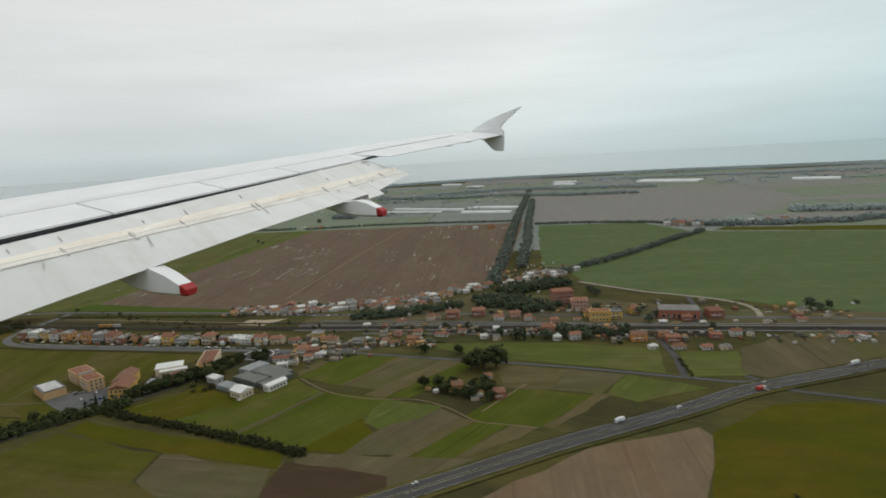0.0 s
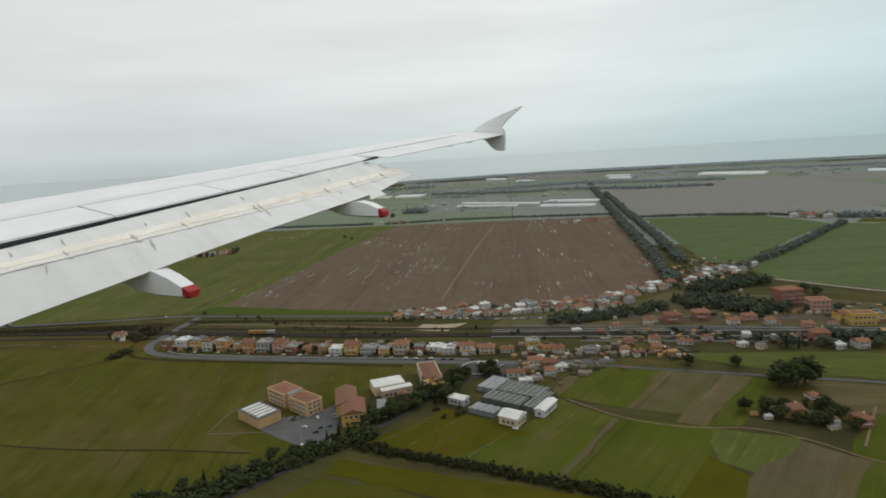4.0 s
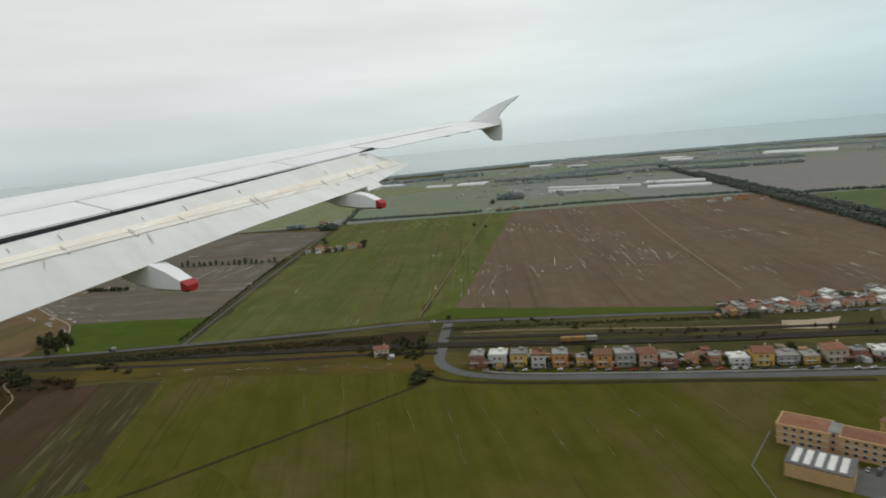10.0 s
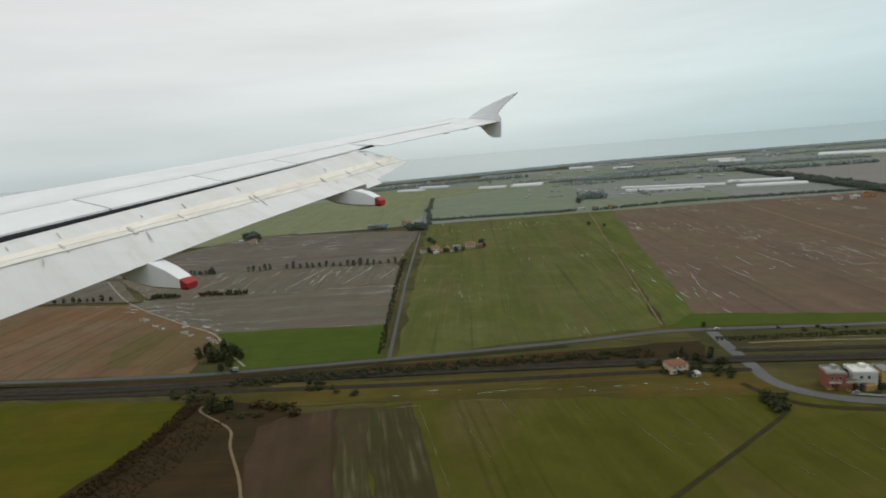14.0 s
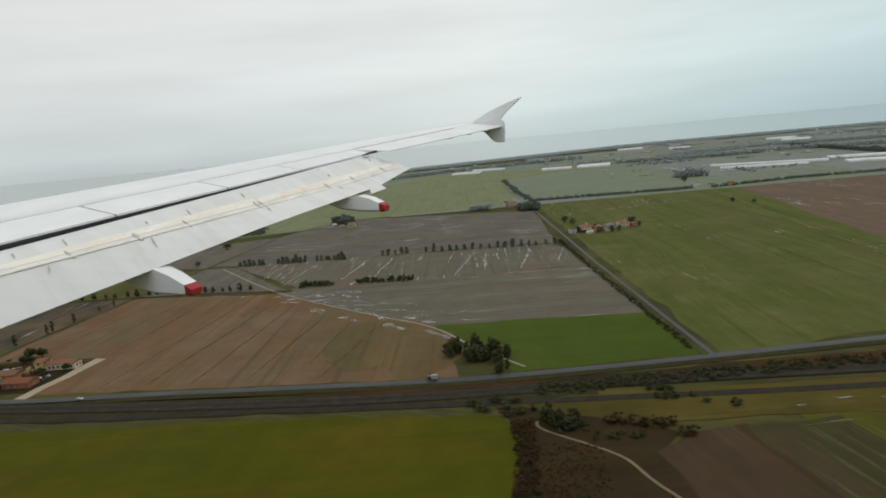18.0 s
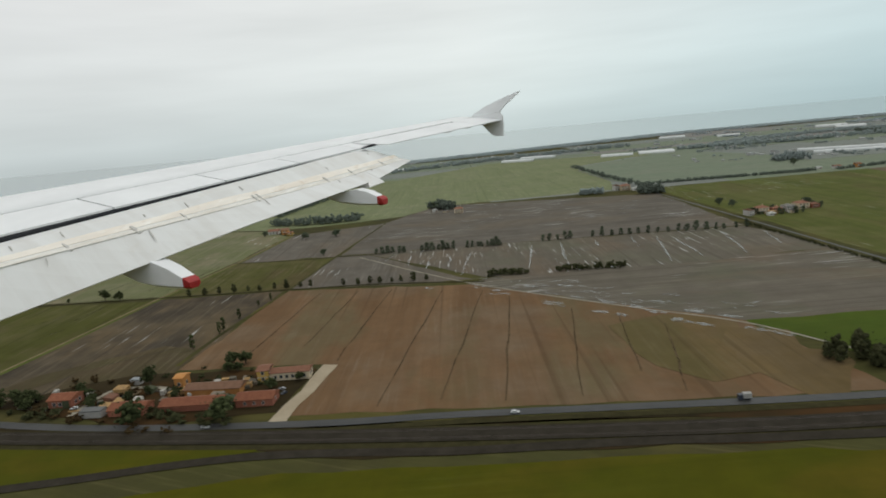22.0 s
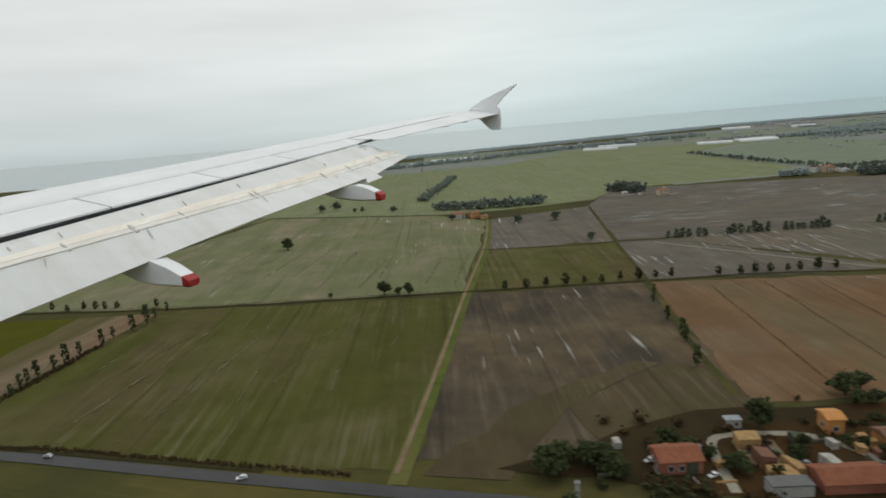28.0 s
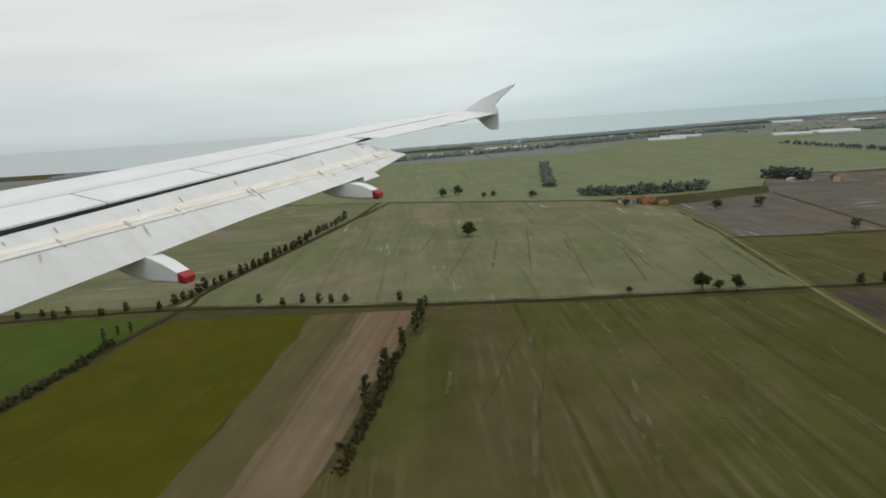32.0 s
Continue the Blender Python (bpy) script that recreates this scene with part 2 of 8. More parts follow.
def field_material(name, dark, light, patch, patches=0.5, lines=0.5, wet=0.0, wet_colour=(0.50, 0.50, 0.48), spot=None, pale=None, bare=0.5):
    """Farmland; the field's own x axis runs along its drills. dark, light: the drills; patch: bare or lush spots; wet: standing water; pale: washed-out streaks, bare: how many."""
    m, t, b = nodes_of(name, 0.95, 0, 0.04)
    flat = seeded(t, coords(t))
    blotch = noise_of(t, flat, 0.016, 5.0, 0.62)
    fine = noise_of(t, flat, 0.35, 5.0, 0.7)
    drill = noise_of(t, seeded(t, coords(t, (0.006, 0.13, 1))), 1.0, 4.0, 0.6)
    tram = noise_of(t, seeded(t, coords(t, (0.015, 0.5, 1))), 1.0, 3.0, 0.6)
    bands = noise_of(t, seeded(t, coords(t, (0.0035, 0.055, 1))), 1.0, 3.0, 0.55)
    col = mixed(t, span(t, drill, 0.35, 0.65, 0.5 - lines / 2, 0.5 + lines / 2), dark, light)
    col = mixed(t, span(t, tram, 0.4, 0.62, 0.0, lines * 0.45), col, light)
    col = mixed(t, span(t, bands, 0.36, 0.60, lines * 0.45, 0.0), col, tuple(x * 0.62 for x in dark))
    col = mixed(t, span(t, blotch, 0.46, 0.70, 0.0, patches), col, patch)
    if spot:
        broad = noise_of(t, seeded(t, coords(t, (0.011, 0.024, 1))), 1.0, 4.0, 0.6)
        col = mixed(t, span(t, broad, 0.50, 0.64, 0.0, 0.8), col, spot)
    # washed-out streaks that come and go along the drills, and thin wheel lines
    pale = pale or tuple(x * 1.5 + 0.02 for x in light)
    streak = noise_of(t, seeded(t, coords(t, (0.022, 0.42, 1))), 1.0, 4.0, 0.62)
    where = noise_of(t, seeded(t, coords(t, (0.013, 0.02, 1))), 1.3, 3.0, 0.6)
    some = product(t, span(t, streak, 0.50, 0.70), span(t, where, 0.42, 0.62))
    col = mixed(t, product(t, some, bare), col, pale)
    wheel = noise_of(t, seeded(t, coords(t, (0.004, 0.30, 1))), 1.0, 1.0, 0.4)
    col = mixed(t, span(t, wheel, 0.645, 0.70, 0.0, lines * 0.5), col, tuple(x * 0.5 for x in dark))
    mottle = noise_of(t, flat, 0.075, 4.0, 0.6)
    col = mixed(t, span(t, mottle, 0.38, 0.66, 0.0, 0.28), col, tuple(x * 0.6 for x in dark))
    col = mixed(t, span(t, fine, 0.25, 0.75, 0.12, 0.0), col, (0.02, 0.02, 0.012))
    if wet:
        pools = span(t, noise_of(t, seeded(t, coords(t, (0.03, 0.55, 1))), 1.0, 2.0, 0.5), 0.63 - wet * 0.06, 0.74 - wet * 0.06)
        where = span(t, noise_of(t, seeded(t, coords(t, (0.011, 0.014, 1))), 1.0, 2.0, 0.5), 0.55 - wet * 0.14, 0.63 - wet * 0.14)
        pool = product(t, pools, where)
        col = mixed(t, product(t, pool, 0.7), col, wet_colour)
        t.links.new(span(t, pool, 0, 1, 0.95, 0.12), b.inputs["Roughness"])
        t.links.new(span(t, pool, 0, 1, 0.04, 0.5), b.inputs["Specular IOR Level"])
    t.links.new(col, b.inputs["Base Color"])
    bump = t.nodes.new("ShaderNodeBump")
    bump.inputs["Strength"].default_value, bump.inputs["Distance"].default_value = 0.25, 0.3
    t.links.new(fine, bump.inputs["Height"])
    t.links.new(bump.outputs[0], b.inputs["Normal"])
    # the crop thins out in tufts along the field's edge
    at = t.nodes.new("ShaderNodeAttribute")
    at.attribute_name = "rim"
    tuft = noise_of(t, seeded(t, coords(t)), 0.45, 4.0, 0.65)
    total = t.nodes.new("ShaderNodeMath")
    t.links.new(span(t, at.outputs["Fac"], 0, 1, 1, 0), total.inputs[0])
    t.links.new(span(t, tuft, 0.3, 0.7, -0.45, 0.45), total.inputs[1])
    clear = t.nodes.new("ShaderNodeBsdfTransparent")
    mix = t.nodes.new("ShaderNodeMixShader")
    t.links.new(span(t, total.outputs[0], 0.1, 0.55), mix.inputs[0])
    t.links.new(clear.outputs[0], mix.inputs[1])
    t.links.new(b.outputs[0], mix.inputs[2])
    t.links.new(mix.outputs[0], t.nodes["Material Output"].inputs["Surface"])
    MATS[name] = m
    return m


def broken_up(m, amount, scale):
    """Lets the ground show through in irregular spots, so that a strip has no hard edge."""
    t = m.node_tree
    b, o = t.nodes["Principled BSDF"], t.nodes["Material Output"]
    clear = t.nodes.new("ShaderNodeBsdfTransparent")
    mix = t.nodes.new("ShaderNodeMixShader")
    n = noise_of(t, coords(t), scale, 5.0, 0.65)
    t.links.new(span(t, n, 0.54 - amount * 0.3, 0.74 - amount * 0.3, 0.0, amount + 0.2), mix.inputs[0])
    t.links.new(clear.outputs[0], mix.inputs[1])
    t.links.new(b.outputs[0], mix.inputs[2])
    t.links.new(mix.outputs[0], o.inputs["Surface"])


def plain_material(name, a, b2, scale=0.6, rough=0.8, metal=0.0, spec=0.3, detail=5.0, stretch=(1, 1, 1), bump=0.0, vary=0.0):
    """A surface of two close colours, mottled at two scales. vary: difference from object to object."""
    m, t, b = nodes_of(name, rough, metal, spec)
    v = seeded(t, coords(t, stretch))
    n1 = noise_of(t, v, scale, detail, 0.6)
    n2 = noise_of(t, v, scale * 9, 3.0, 0.6)
    col = mixed(t, span(t, n1, 0.32, 0.68), a, b2)
    col = mixed(t, span(t, n2, 0.3, 0.7, 0.0, 0.3), col, tuple(x * 0.6 for x in a))
    if vary:
        i = t.nodes.new("ShaderNodeObjectInfo")
        h = t.nodes.new("ShaderNodeHueSaturation")
        t.links.new(span(t, i.outputs["Random"], 0, 1, 1 - vary, 1 + vary), h.inputs["Value"])
        t.links.new(col, h.inputs["Color"])
        col = h.outputs[0]
    t.links.new(col, b.inputs["Base Color"])
    if bump:
        bp = t.nodes.new("ShaderNodeBump")
        bp.inputs["Strength"].default_value, bp.inputs["Distance"].default_value = bump, 0.05
        t.links.new(n2, bp.inputs["Height"])
        t.links.new(bp.outputs[0], b.inputs["Normal"])
    MATS[name] = m
    return m


# crops of the middle distance have a little haze grey mixed into their colours
field_material("young_wheat", (0.071, 0.088, 0.019), (0.099, 0.114, 0.028), (0.121, 0.119, 0.043), 0.5, 0.6, spot=(0.121, 0.110, 0.039))
field_material("wet_wheat", (0.078, 0.092, 0.022), (0.104, 0.113, 0.030), (0.132, 0.122, 0.050), 0.75, 0.8, 0.06, spot=(0.100, 0.088, 0.034), pale=(0.18, 0.168, 0.075), bare=0.4)
field_material("thin_wheat", (0.056, 0.059, 0.013), (0.086, 0.086, 0.023), (0.114, 0.097, 0.047), 0.8, 0.6, spot=(0.090, 0.069, 0.033), pale=(0.19, 0.165, 0.105), bare=0.5)
field_material("near_plough", (0.056, 0.036, 0.021), (0.076, 0.050, 0.030), (0.052, 0.040, 0.020), 0.6, 0.6, spot=(0.046, 0.038, 0.017), bare=0.3)
field_material("dark_wheat", (0.058, 0.060, 0.007), (0.084, 0.083, 0.012), (0.102, 0.088, 0.024), 0.6, 0.6, spot=(0.098, 0.077, 0.028), pale=(0.15, 0.14, 0.05), bare=0.2)
field_material("lush_grass", (0.049, 0.077, 0.011), (0.069, 0.097, 0.013), (0.059, 0.073, 0.015), 0.5, 0.35, spot=(0.073, 0.081, 0.013), bare=0.15)
field_material("yellow_grass", (0.058, 0.060, 0.004), (0.080, 0.076, 0.005), (0.046, 0.056, 0.005), 0.7, 0.25, spot=(0.092, 0.07, 0.008), bare=0.15)
field_material("ploughed", (0.124, 0.086, 0.060), (0.154, 0.110, 0.078), (0.116, 0.092, 0.062), 0.7, 0.7, 0.07, spot=(0.136, 0.108, 0.069), bare=0.22)
field_material("red_plough", (0.141, 0.082, 0.042), (0.181, 0.110, 0.059), (0.168, 0.129, 0.088), 0.7, 0.8, 0.0, spot=(0.126, 0.101, 0.055), bare=0.30, pale=(0.24, 0.19, 0.14))
field_material("dark_plough", (0.102, 0.090, 0.074), (0.135, 0.119, 0.099), (0.168, 0.149, 0.124), 0.6, 0.6, 0.25, spot=(0.142, 0.116, 0.087))
field_material("weedy_plough", (0.118, 0.083, 0.037), (0.152, 0.106, 0.050), (0.150, 0.112, 0.072), 0.7, 0.8, spot=(0.098, 0.082, 0.033), bare=0.3, pale=(0.19, 0.16, 0.10))
field_material("trodden_soil", (0.066, 0.051, 0.029), (0.092, 0.070, 0.041), (0.072, 0.066, 0.028), 0.8, 0.6, spot=(0.110, 0.080, 0.045), bare=0.4, pale=(0.19, 0.16, 0.11))
field_material("wet_plough", (0.049, 0.040, 0.029), (0.071, 0.058, 0.043), (0.118, 0.092, 0.058), 0.9, 0.6, 0.1, spot=(0.135, 0.098, 0.056), pale=(0.20, 0.165, 0.12), bare=0.45)
field_material("wet_stubble", (0.116, 0.100, 0.079), (0.151, 0.132, 0.104), (0.107, 0.113, 0.069), 0.6, 0.6, 0.4, spot=(0.139, 0.106, 0.075))
field_material("tilled", (0.094, 0.078, 0.042), (0.121, 0.101, 0.057), (0.079, 0.082, 0.031), 0.8, 0.8, spot=(0.086, 0.086, 0.029))
field_material("plot_grass", (0.058, 0.074, 0.009), (0.084, 0.096, 0.012), (0.098, 0.090, 0.022), 0.8, 0.7, spot=(0.103, 0.089, 0.026), bare=0.25)
# the next two are paled further: mid-distance haze painted into the crop
field_material("green_mid_haze", (0.083, 0.113, 0.044), (0.102, 0.132, 0.052), (0.091, 0.111, 0.054), 0.6, 0.5, spot=(0.104, 0.123, 0.054), bare=0.2)
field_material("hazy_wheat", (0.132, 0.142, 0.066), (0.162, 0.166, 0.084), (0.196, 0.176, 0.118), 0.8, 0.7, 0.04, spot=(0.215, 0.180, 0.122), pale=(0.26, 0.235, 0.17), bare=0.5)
field_material("bare_tan", (0.146, 0.106, 0.064), (0.180, 0.132, 0.084), (0.138, 0.114, 0.070), 0.7, 0.6, spot=(0.165, 0.108, 0.064))
field_material("scrub", (0.027, 0.020, 0.010), (0.048, 0.034, 0.015), (0.018, 0.016, 0.008), 0.9, 0.3, spot=(0.070, 0.033, 0.012), bare=0.2)
field_material("rough_grass", (0.054, 0.055, 0.018), (0.075, 0.069, 0.025), (0.038, 0.032, 0.018), 0.9, 0.3, spot=(0.100, 0.084, 0.026), bare=0.5, pale=(0.14, 0.12, 0.05))
field_material("dry_grass", (0.076, 0.060, 0.013), (0.106, 0.084, 0.019), (0.046, 0.042, 0.012), 0.9, 0.4, spot=(0.112, 0.060, 0.018), bare=0.4, pale=(0.19, 0.17, 0.08))
field_material("near_mixed", (0.044, 0.038, 0.016), (0.066, 0.058, 0.025), (0.050, 0.054, 0.014), 0.8, 0.7, spot=(0.060, 0.045, 0.024), bare=0.9, pale=(0.17, 0.15, 0.085))
field_material("fallow", (0.098, 0.081, 0.036), (0.128, 0.104, 0.050), (0.080, 0.078, 0.026), 0.8, 0.7, spot=(0.118, 0.088, 0.045), pale=(0.20, 0.17, 0.10), bare=0.5)
# far crops: the haze of distance is mixed into these four colours
field_material("grey_far_haze", (0.186, 0.202, 0.180), (0.214, 0.230, 0.204), (0.206, 0.208, 0.194), 0.8, 0.5, bare=0.3)
field_material("wheat_far_haze", (0.160, 0.182, 0.094), (0.188, 0.203, 0.107), (0.206, 0.206, 0.130), 0.6, 0.5)
field_material("green_far_haze", (0.165, 0.196, 0.138), (0.184, 0.212, 0.150), (0.202, 0.208, 0.160), 0.6, 0.4, bare=0.2)
field_material("brown_far_haze", (0.200, 0.190, 0.172), (0.222, 0.210, 0.190), (0.196, 0.194, 0.170), 0.5, 0.3, bare=0.2)
plain_material("asphalt", (0.044, 0.042, 0.039), (0.064, 0.061, 0.057), 0.08, 0.75, spec=0.2)
plain_material("wet_asphalt", (0.034, 0.034, 0.033), (0.056, 0.055, 0.053), 0.05, 0.55, spec=0.25)
plain_material("dry_asphalt", (0.070, 0.071, 0.070), (0.105, 0.105, 0.102), 0.06, 0.7, spec=0.3)
plain_material("pavement_grey", (0.15, 0.148, 0.142), (0.22, 0.218, 0.21), 0.25, 0.9)
plain_material("dirt_track", (0.15, 0.112, 0.066), (0.22, 0.168, 0.104), 0.15, 0.95, spec=0.05)
plain_material("pale_track", (0.22, 0.20, 0.155), (0.32, 0.29, 0.23), 0.15, 0.95, spec=0.05)
plain_material("ballast", (0.026, 0.022, 0.016), (0.043, 0.037, 0.028), 0.2, 0.95, spec=0.05)
plain_material("ditch_soil", (0.030, 0.027, 0.012), (0.050, 0.044, 0.020), 0.3, 0.95, spec=0.03)
plain_material("sand", (0.32, 0.26, 0.18), (0.38, 0.32, 0.23), 0.1, 0.95, spec=0.05)
plain_material("plastic_sheet", (0.52, 0.53, 0.52), (0.66, 0.67, 0.66), 0.05, 0.5, spec=0.4)
plain_material("puddle_water", (0.22, 0.22, 0.20), (0.33, 0.33, 0.31), 0.2, 0.2, spec=0.5)
plain_material("drill_soil", (0.078, 0.056, 0.032), (0.104, 0.074, 0.042), 0.4, 0.95, spec=0.03)
plain_material("pale_soil", (0.130, 0.120, 0.060), (0.180, 0.166, 0.096), 0.1, 0.95, spec=0.05)
plain_material("far_walls", (0.30, 0.30, 0.29), (0.46, 0.46, 0.45), 0.05, 0.85)
plain_material("wall_white", (0.44, 0.42, 0.38), (0.56, 0.54, 0.50), 0.3, 0.85, vary=0.15)
plain_material("wall_cream", (0.48, 0.39, 0.27), (0.58, 0.48, 0.34), 0.3, 0.85, vary=0.15)
plain_material("wall_tan", (0.44, 0.285, 0.14), (0.51, 0.34, 0.175), 0.3, 0.85)
plain_material("wall_yellow", (0.50, 0.31, 0.075), (0.58, 0.38, 0.11), 0.3, 0.85, vary=0.12)
plain_material("wall_orange", (0.45, 0.20, 0.055), (0.52, 0.25, 0.085), 0.3, 0.85, vary=0.15)
plain_material("wall_pink", (0.42, 0.22, 0.15), (0.48, 0.27, 0.19), 0.3, 0.85, vary=0.12)
plain_material("wall_red", (0.24, 0.085, 0.052), (0.30, 0.115, 0.072), 0.3, 0.85, vary=0.12)
plain_material("wall_grey", (0.30, 0.29, 0.27), (0.38, 0.36, 0.34), 0.3, 0.85, vary=0.2)
plain_material("roof_old", (0.155, 0.052, 0.026), (0.215, 0.082, 0.042), 0.8, 0.9, vary=0.25, bump=0.4)
plain_material("roof_tile", (0.175, 0.078, 0.046), (0.245, 0.118, 0.074), 0.8, 0.9, vary=0.2, bump=0.4)
plain_material("roof_brown", (0.16, 0.085, 0.05), (0.22, 0.12, 0.075), 0.8, 0.9, vary=0.2, bump=0.4)
plain_material("roof_flat", (0.19, 0.18, 0.165), (0.29, 0.28, 0.26), 0.2, 0.9, vary=0.25)
plain_material("roof_ochre", (0.26, 0.15, 0.045), (0.34, 0.20, 0.07), 0.6, 0.8)
plain_material("roof_slate", (0.10, 0.10, 0.098), (0.145, 0.143, 0.138), 0.2, 0.8)
plain_material("roof_white", (0.58, 0.57, 0.54), (0.70, 0.69, 0.66), 0.15, 0.8)
plain_material("roof_metal", (0.20, 0.215, 0.22), (0.29, 0.305, 0.31), 0.15, 0.5, metal=0.2, vary=0.15)
plain_material("green_glass", (0.072, 0.080, 0.066), (0.115, 0.122, 0.104), 0.12, 0.55, spec=0.2)
plain_material("window_dark", (0.03, 0.032, 0.036), (0.05, 0.052, 0.056), 1.0, 0.15, spec=0.6)
plain_material("window_trim", (0.42, 0.40, 0.37), (0.50, 0.48, 0.45), 1.0, 0.7)
plain_material("bark", (0.045, 0.034, 0.024), (0.075, 0.058, 0.042), 1.5, 0.95)
plain_material("tyre_black", (0.02, 0.02, 0.02), (0.03, 0.03, 0.03), 4.0, 0.9)
plain_material("car_white", (0.62, 0.62, 0.62), (0.68, 0.68, 0.68), 1.0, 0.3, spec=0.5)
plain_material("car_silver", (0.34, 0.35, 0.36), (0.42, 0.43, 0.44), 1.0, 0.3, metal=0.3)
plain_material("car_dark", (0.03, 0.035, 0.05), (0.05, 0.055, 0.07), 1.0, 0.3)
plain_material("car_red", (0.34, 0.03, 0.02), (0.40, 0.04, 0.03), 1.0, 0.3)
plain_material("car_blue", (0.03, 0.06, 0.16), (0.05, 0.09, 0.22), 1.0, 0.3)
plain_material("guard_rail", (0.36, 0.37, 0.37), (0.46, 0.47, 0.47), 1.0, 0.4, metal=0.6)
plain_material("rail_steel", (0.06, 0.045, 0.035), (0.10, 0.08, 0.065), 1.0, 0.6, metal=0.3)


def leaf_material(name, a, b2):
    """Foliage; leaf clumps differ one by one."""
    m, t, b = nodes_of(name, 0.9, 0, 0.04)
    g = t.nodes.new("ShaderNodeNewGeometry")
    i = t.nodes.new("ShaderNodeObjectInfo")
    col = mixed(t, g.outputs["Random Per Island"], a, b2)
    h = t.nodes.new("ShaderNodeHueSaturation")
    t.links.new(span(t, i.outputs["Random"], 0, 1, 0.75, 1.2), h.inputs["Value"])
    t.links.new(col, h.inputs["Color"])
    t.links.new(h.outputs[0], b.inputs["Base Color"])
    MATS[name] = m


leaf_material("leaf_green", (0.027, 0.034, 0.014), (0.054, 0.062, 0.027))
leaf_material("leaf_pine", (0.012, 0.020, 0.010), (0.028, 0.040, 0.018))
leaf_material("leaf_brown", (0.028, 0.019, 0.009), (0.060, 0.040, 0.018))
leaf_material("leaf_hedge", (0.029, 0.032, 0.014), (0.052, 0.053, 0.025))
# leaves of the middle distance, with some haze painted into the green
leaf_material("leaf_mid_haze", (0.104, 0.121, 0.098), (0.124, 0.141, 0.114))
leaf_material("leaf_thin_haze", (0.058, 0.070, 0.044), (0.084, 0.097, 0.062))
# shore and far leaves: haze painted in, much paler than plain foliage
leaf_material("leaf_coast_haze", (0.330, 0.376, 0.384), (0.350, 0.396, 0.402))
leaf_material("leaf_far_haze", (0.232, 0.266, 0.256), (0.250, 0.284, 0.272))
for name, amount, scale in (("puddle_water", 0.5, 0.25), ("pale_soil", 0.50, 0.16), ("drill_soil", 0.7, 0.12)):
    broken_up(MATS[name], amount, scale)


# yard clutter: sheds, walls and stacks, each of its own colour
m, t, b = nodes_of("yard_mix", 0.85, 0, 0.2)
g = t.nodes.new("ShaderNodeNewGeometry")
ramp = t.nodes.new("ShaderNodeValToRGB")
ramp.color_ramp.interpolation = "CONSTANT"
els = ramp.color_ramp.elements
els[0].position, els[0].color = 0.0, (0.13, 0.115, 0.09, 1)
els[1].position, els[1].color = 0.24, (0.38, 0.36, 0.32, 1)
for pos, col in ((0.36, (0.20, 0.16, 0.12, 1)), (0.46, (0.36, 0.22, 0.09, 1)), (0.66, (0.17, 0.075, 0.045, 1)), (0.78, (0.05, 0.06, 0.03, 1)), (0.94, (0.52, 0.51, 0.49, 1))):
    e = els.new(pos)
    e.color = col
t.links.new(g.outputs["Random Per Island"], ramp.inputs[0])
stain = noise_of(t, coords(t), 0.8, 4.0)
t.links.new(mixed(t, span(t, stain, 0.4, 0.7, 0.0, 0.5), ramp.outputs[0], (0.09, 0.08, 0.06)), b.inputs["Base Color"])
MATS["yard_mix"] = m

# ---- the land: x runs back along the flight, y out to the coast; fields and lanes follow the old drainage grid ----
GRID = 22.3


def part(name, bm, material, parent=None, label="", m=None):
    """Links a bmesh as one mesh object, under a thing or part if one is given."""
    me = bpy.data.meshes.new(name)
    bm.to_mesh(me)
    bm.free()
    if material:
        me.materials.append(MATS[material] if isinstance(material, str) else material)
    ob = new(name, me)
    if parent:
        ob.parent = parent
    if m is not None:
        ob.matrix_basis = m
    if label:
        ob["label"] = label
    return ob


LAYER = [0.035]


def field(name, crop, turn, label, *corners, z=None, ragged=0.9, soft=4.2):
    """One field; turn: the way its drills run, in degrees from the x axis."""
    if z is None:
        LAYER[0] += 0.0015
        z = LAYER[0]
    mid = sum((Vector(c) for c in corners), Vector((0, 0))) / len(corners)
    corners = [tuple(Vector(c) + (Vector(c) - mid).normalized() * soft * 0.55) for c in corners]
    base = pose(corners[0][0], corners[0][1], z, 0, 0, turn)
    inv = base.inverted()
    around = list(zip(corners, (*corners[1:], corners[0])))
    area = abs(sum(a[0] * b[1] - a[1] * b[0] for a, b in around)) / 2
    soft = min(soft, 0.4 * area / sum((Vector(b) - Vector(a)).length for a, b in around))
    bm = bmesh.new()
    edge = random.Random(len(name) * 31 + int(abs(corners[0][0])))
    ring = []
    for a, b in zip(corners, (*corners[1:], corners[0])):
        n = max(1, int((Vector(b) - Vector(a)).length / 11)) if ragged else 1
        ring.append((a[0], a[1]))
        ring += [(a[0] + (b[0] - a[0]) * k / n + edge.gauss(0, ragged), a[1] + (b[1] - a[1]) * k / n + edge.gauss(0, ragged)) for k in range(1, n)]
    bm.faces.new([bm.verts.new(inv @ Vector((x, y, z))) for x, y in ring])
    edge_layer = bm.verts.layers.float.new("rim")
    rim = list(bm.verts)
    bmesh.ops.inset_region(bm, faces=list(bm.faces), thickness=soft, use_even_offset=False, use_boundary=True)
    for v in rim:
        v[edge_layer] = 1.0
    bm.normal_update()
    down = [fc for fc in bm.faces if fc.normal.z < 0]
    bmesh.ops.reverse_faces(bm, faces=down)
    return tagged(part(name, bm, crop, None, "", base), label, "field", "", "structure")


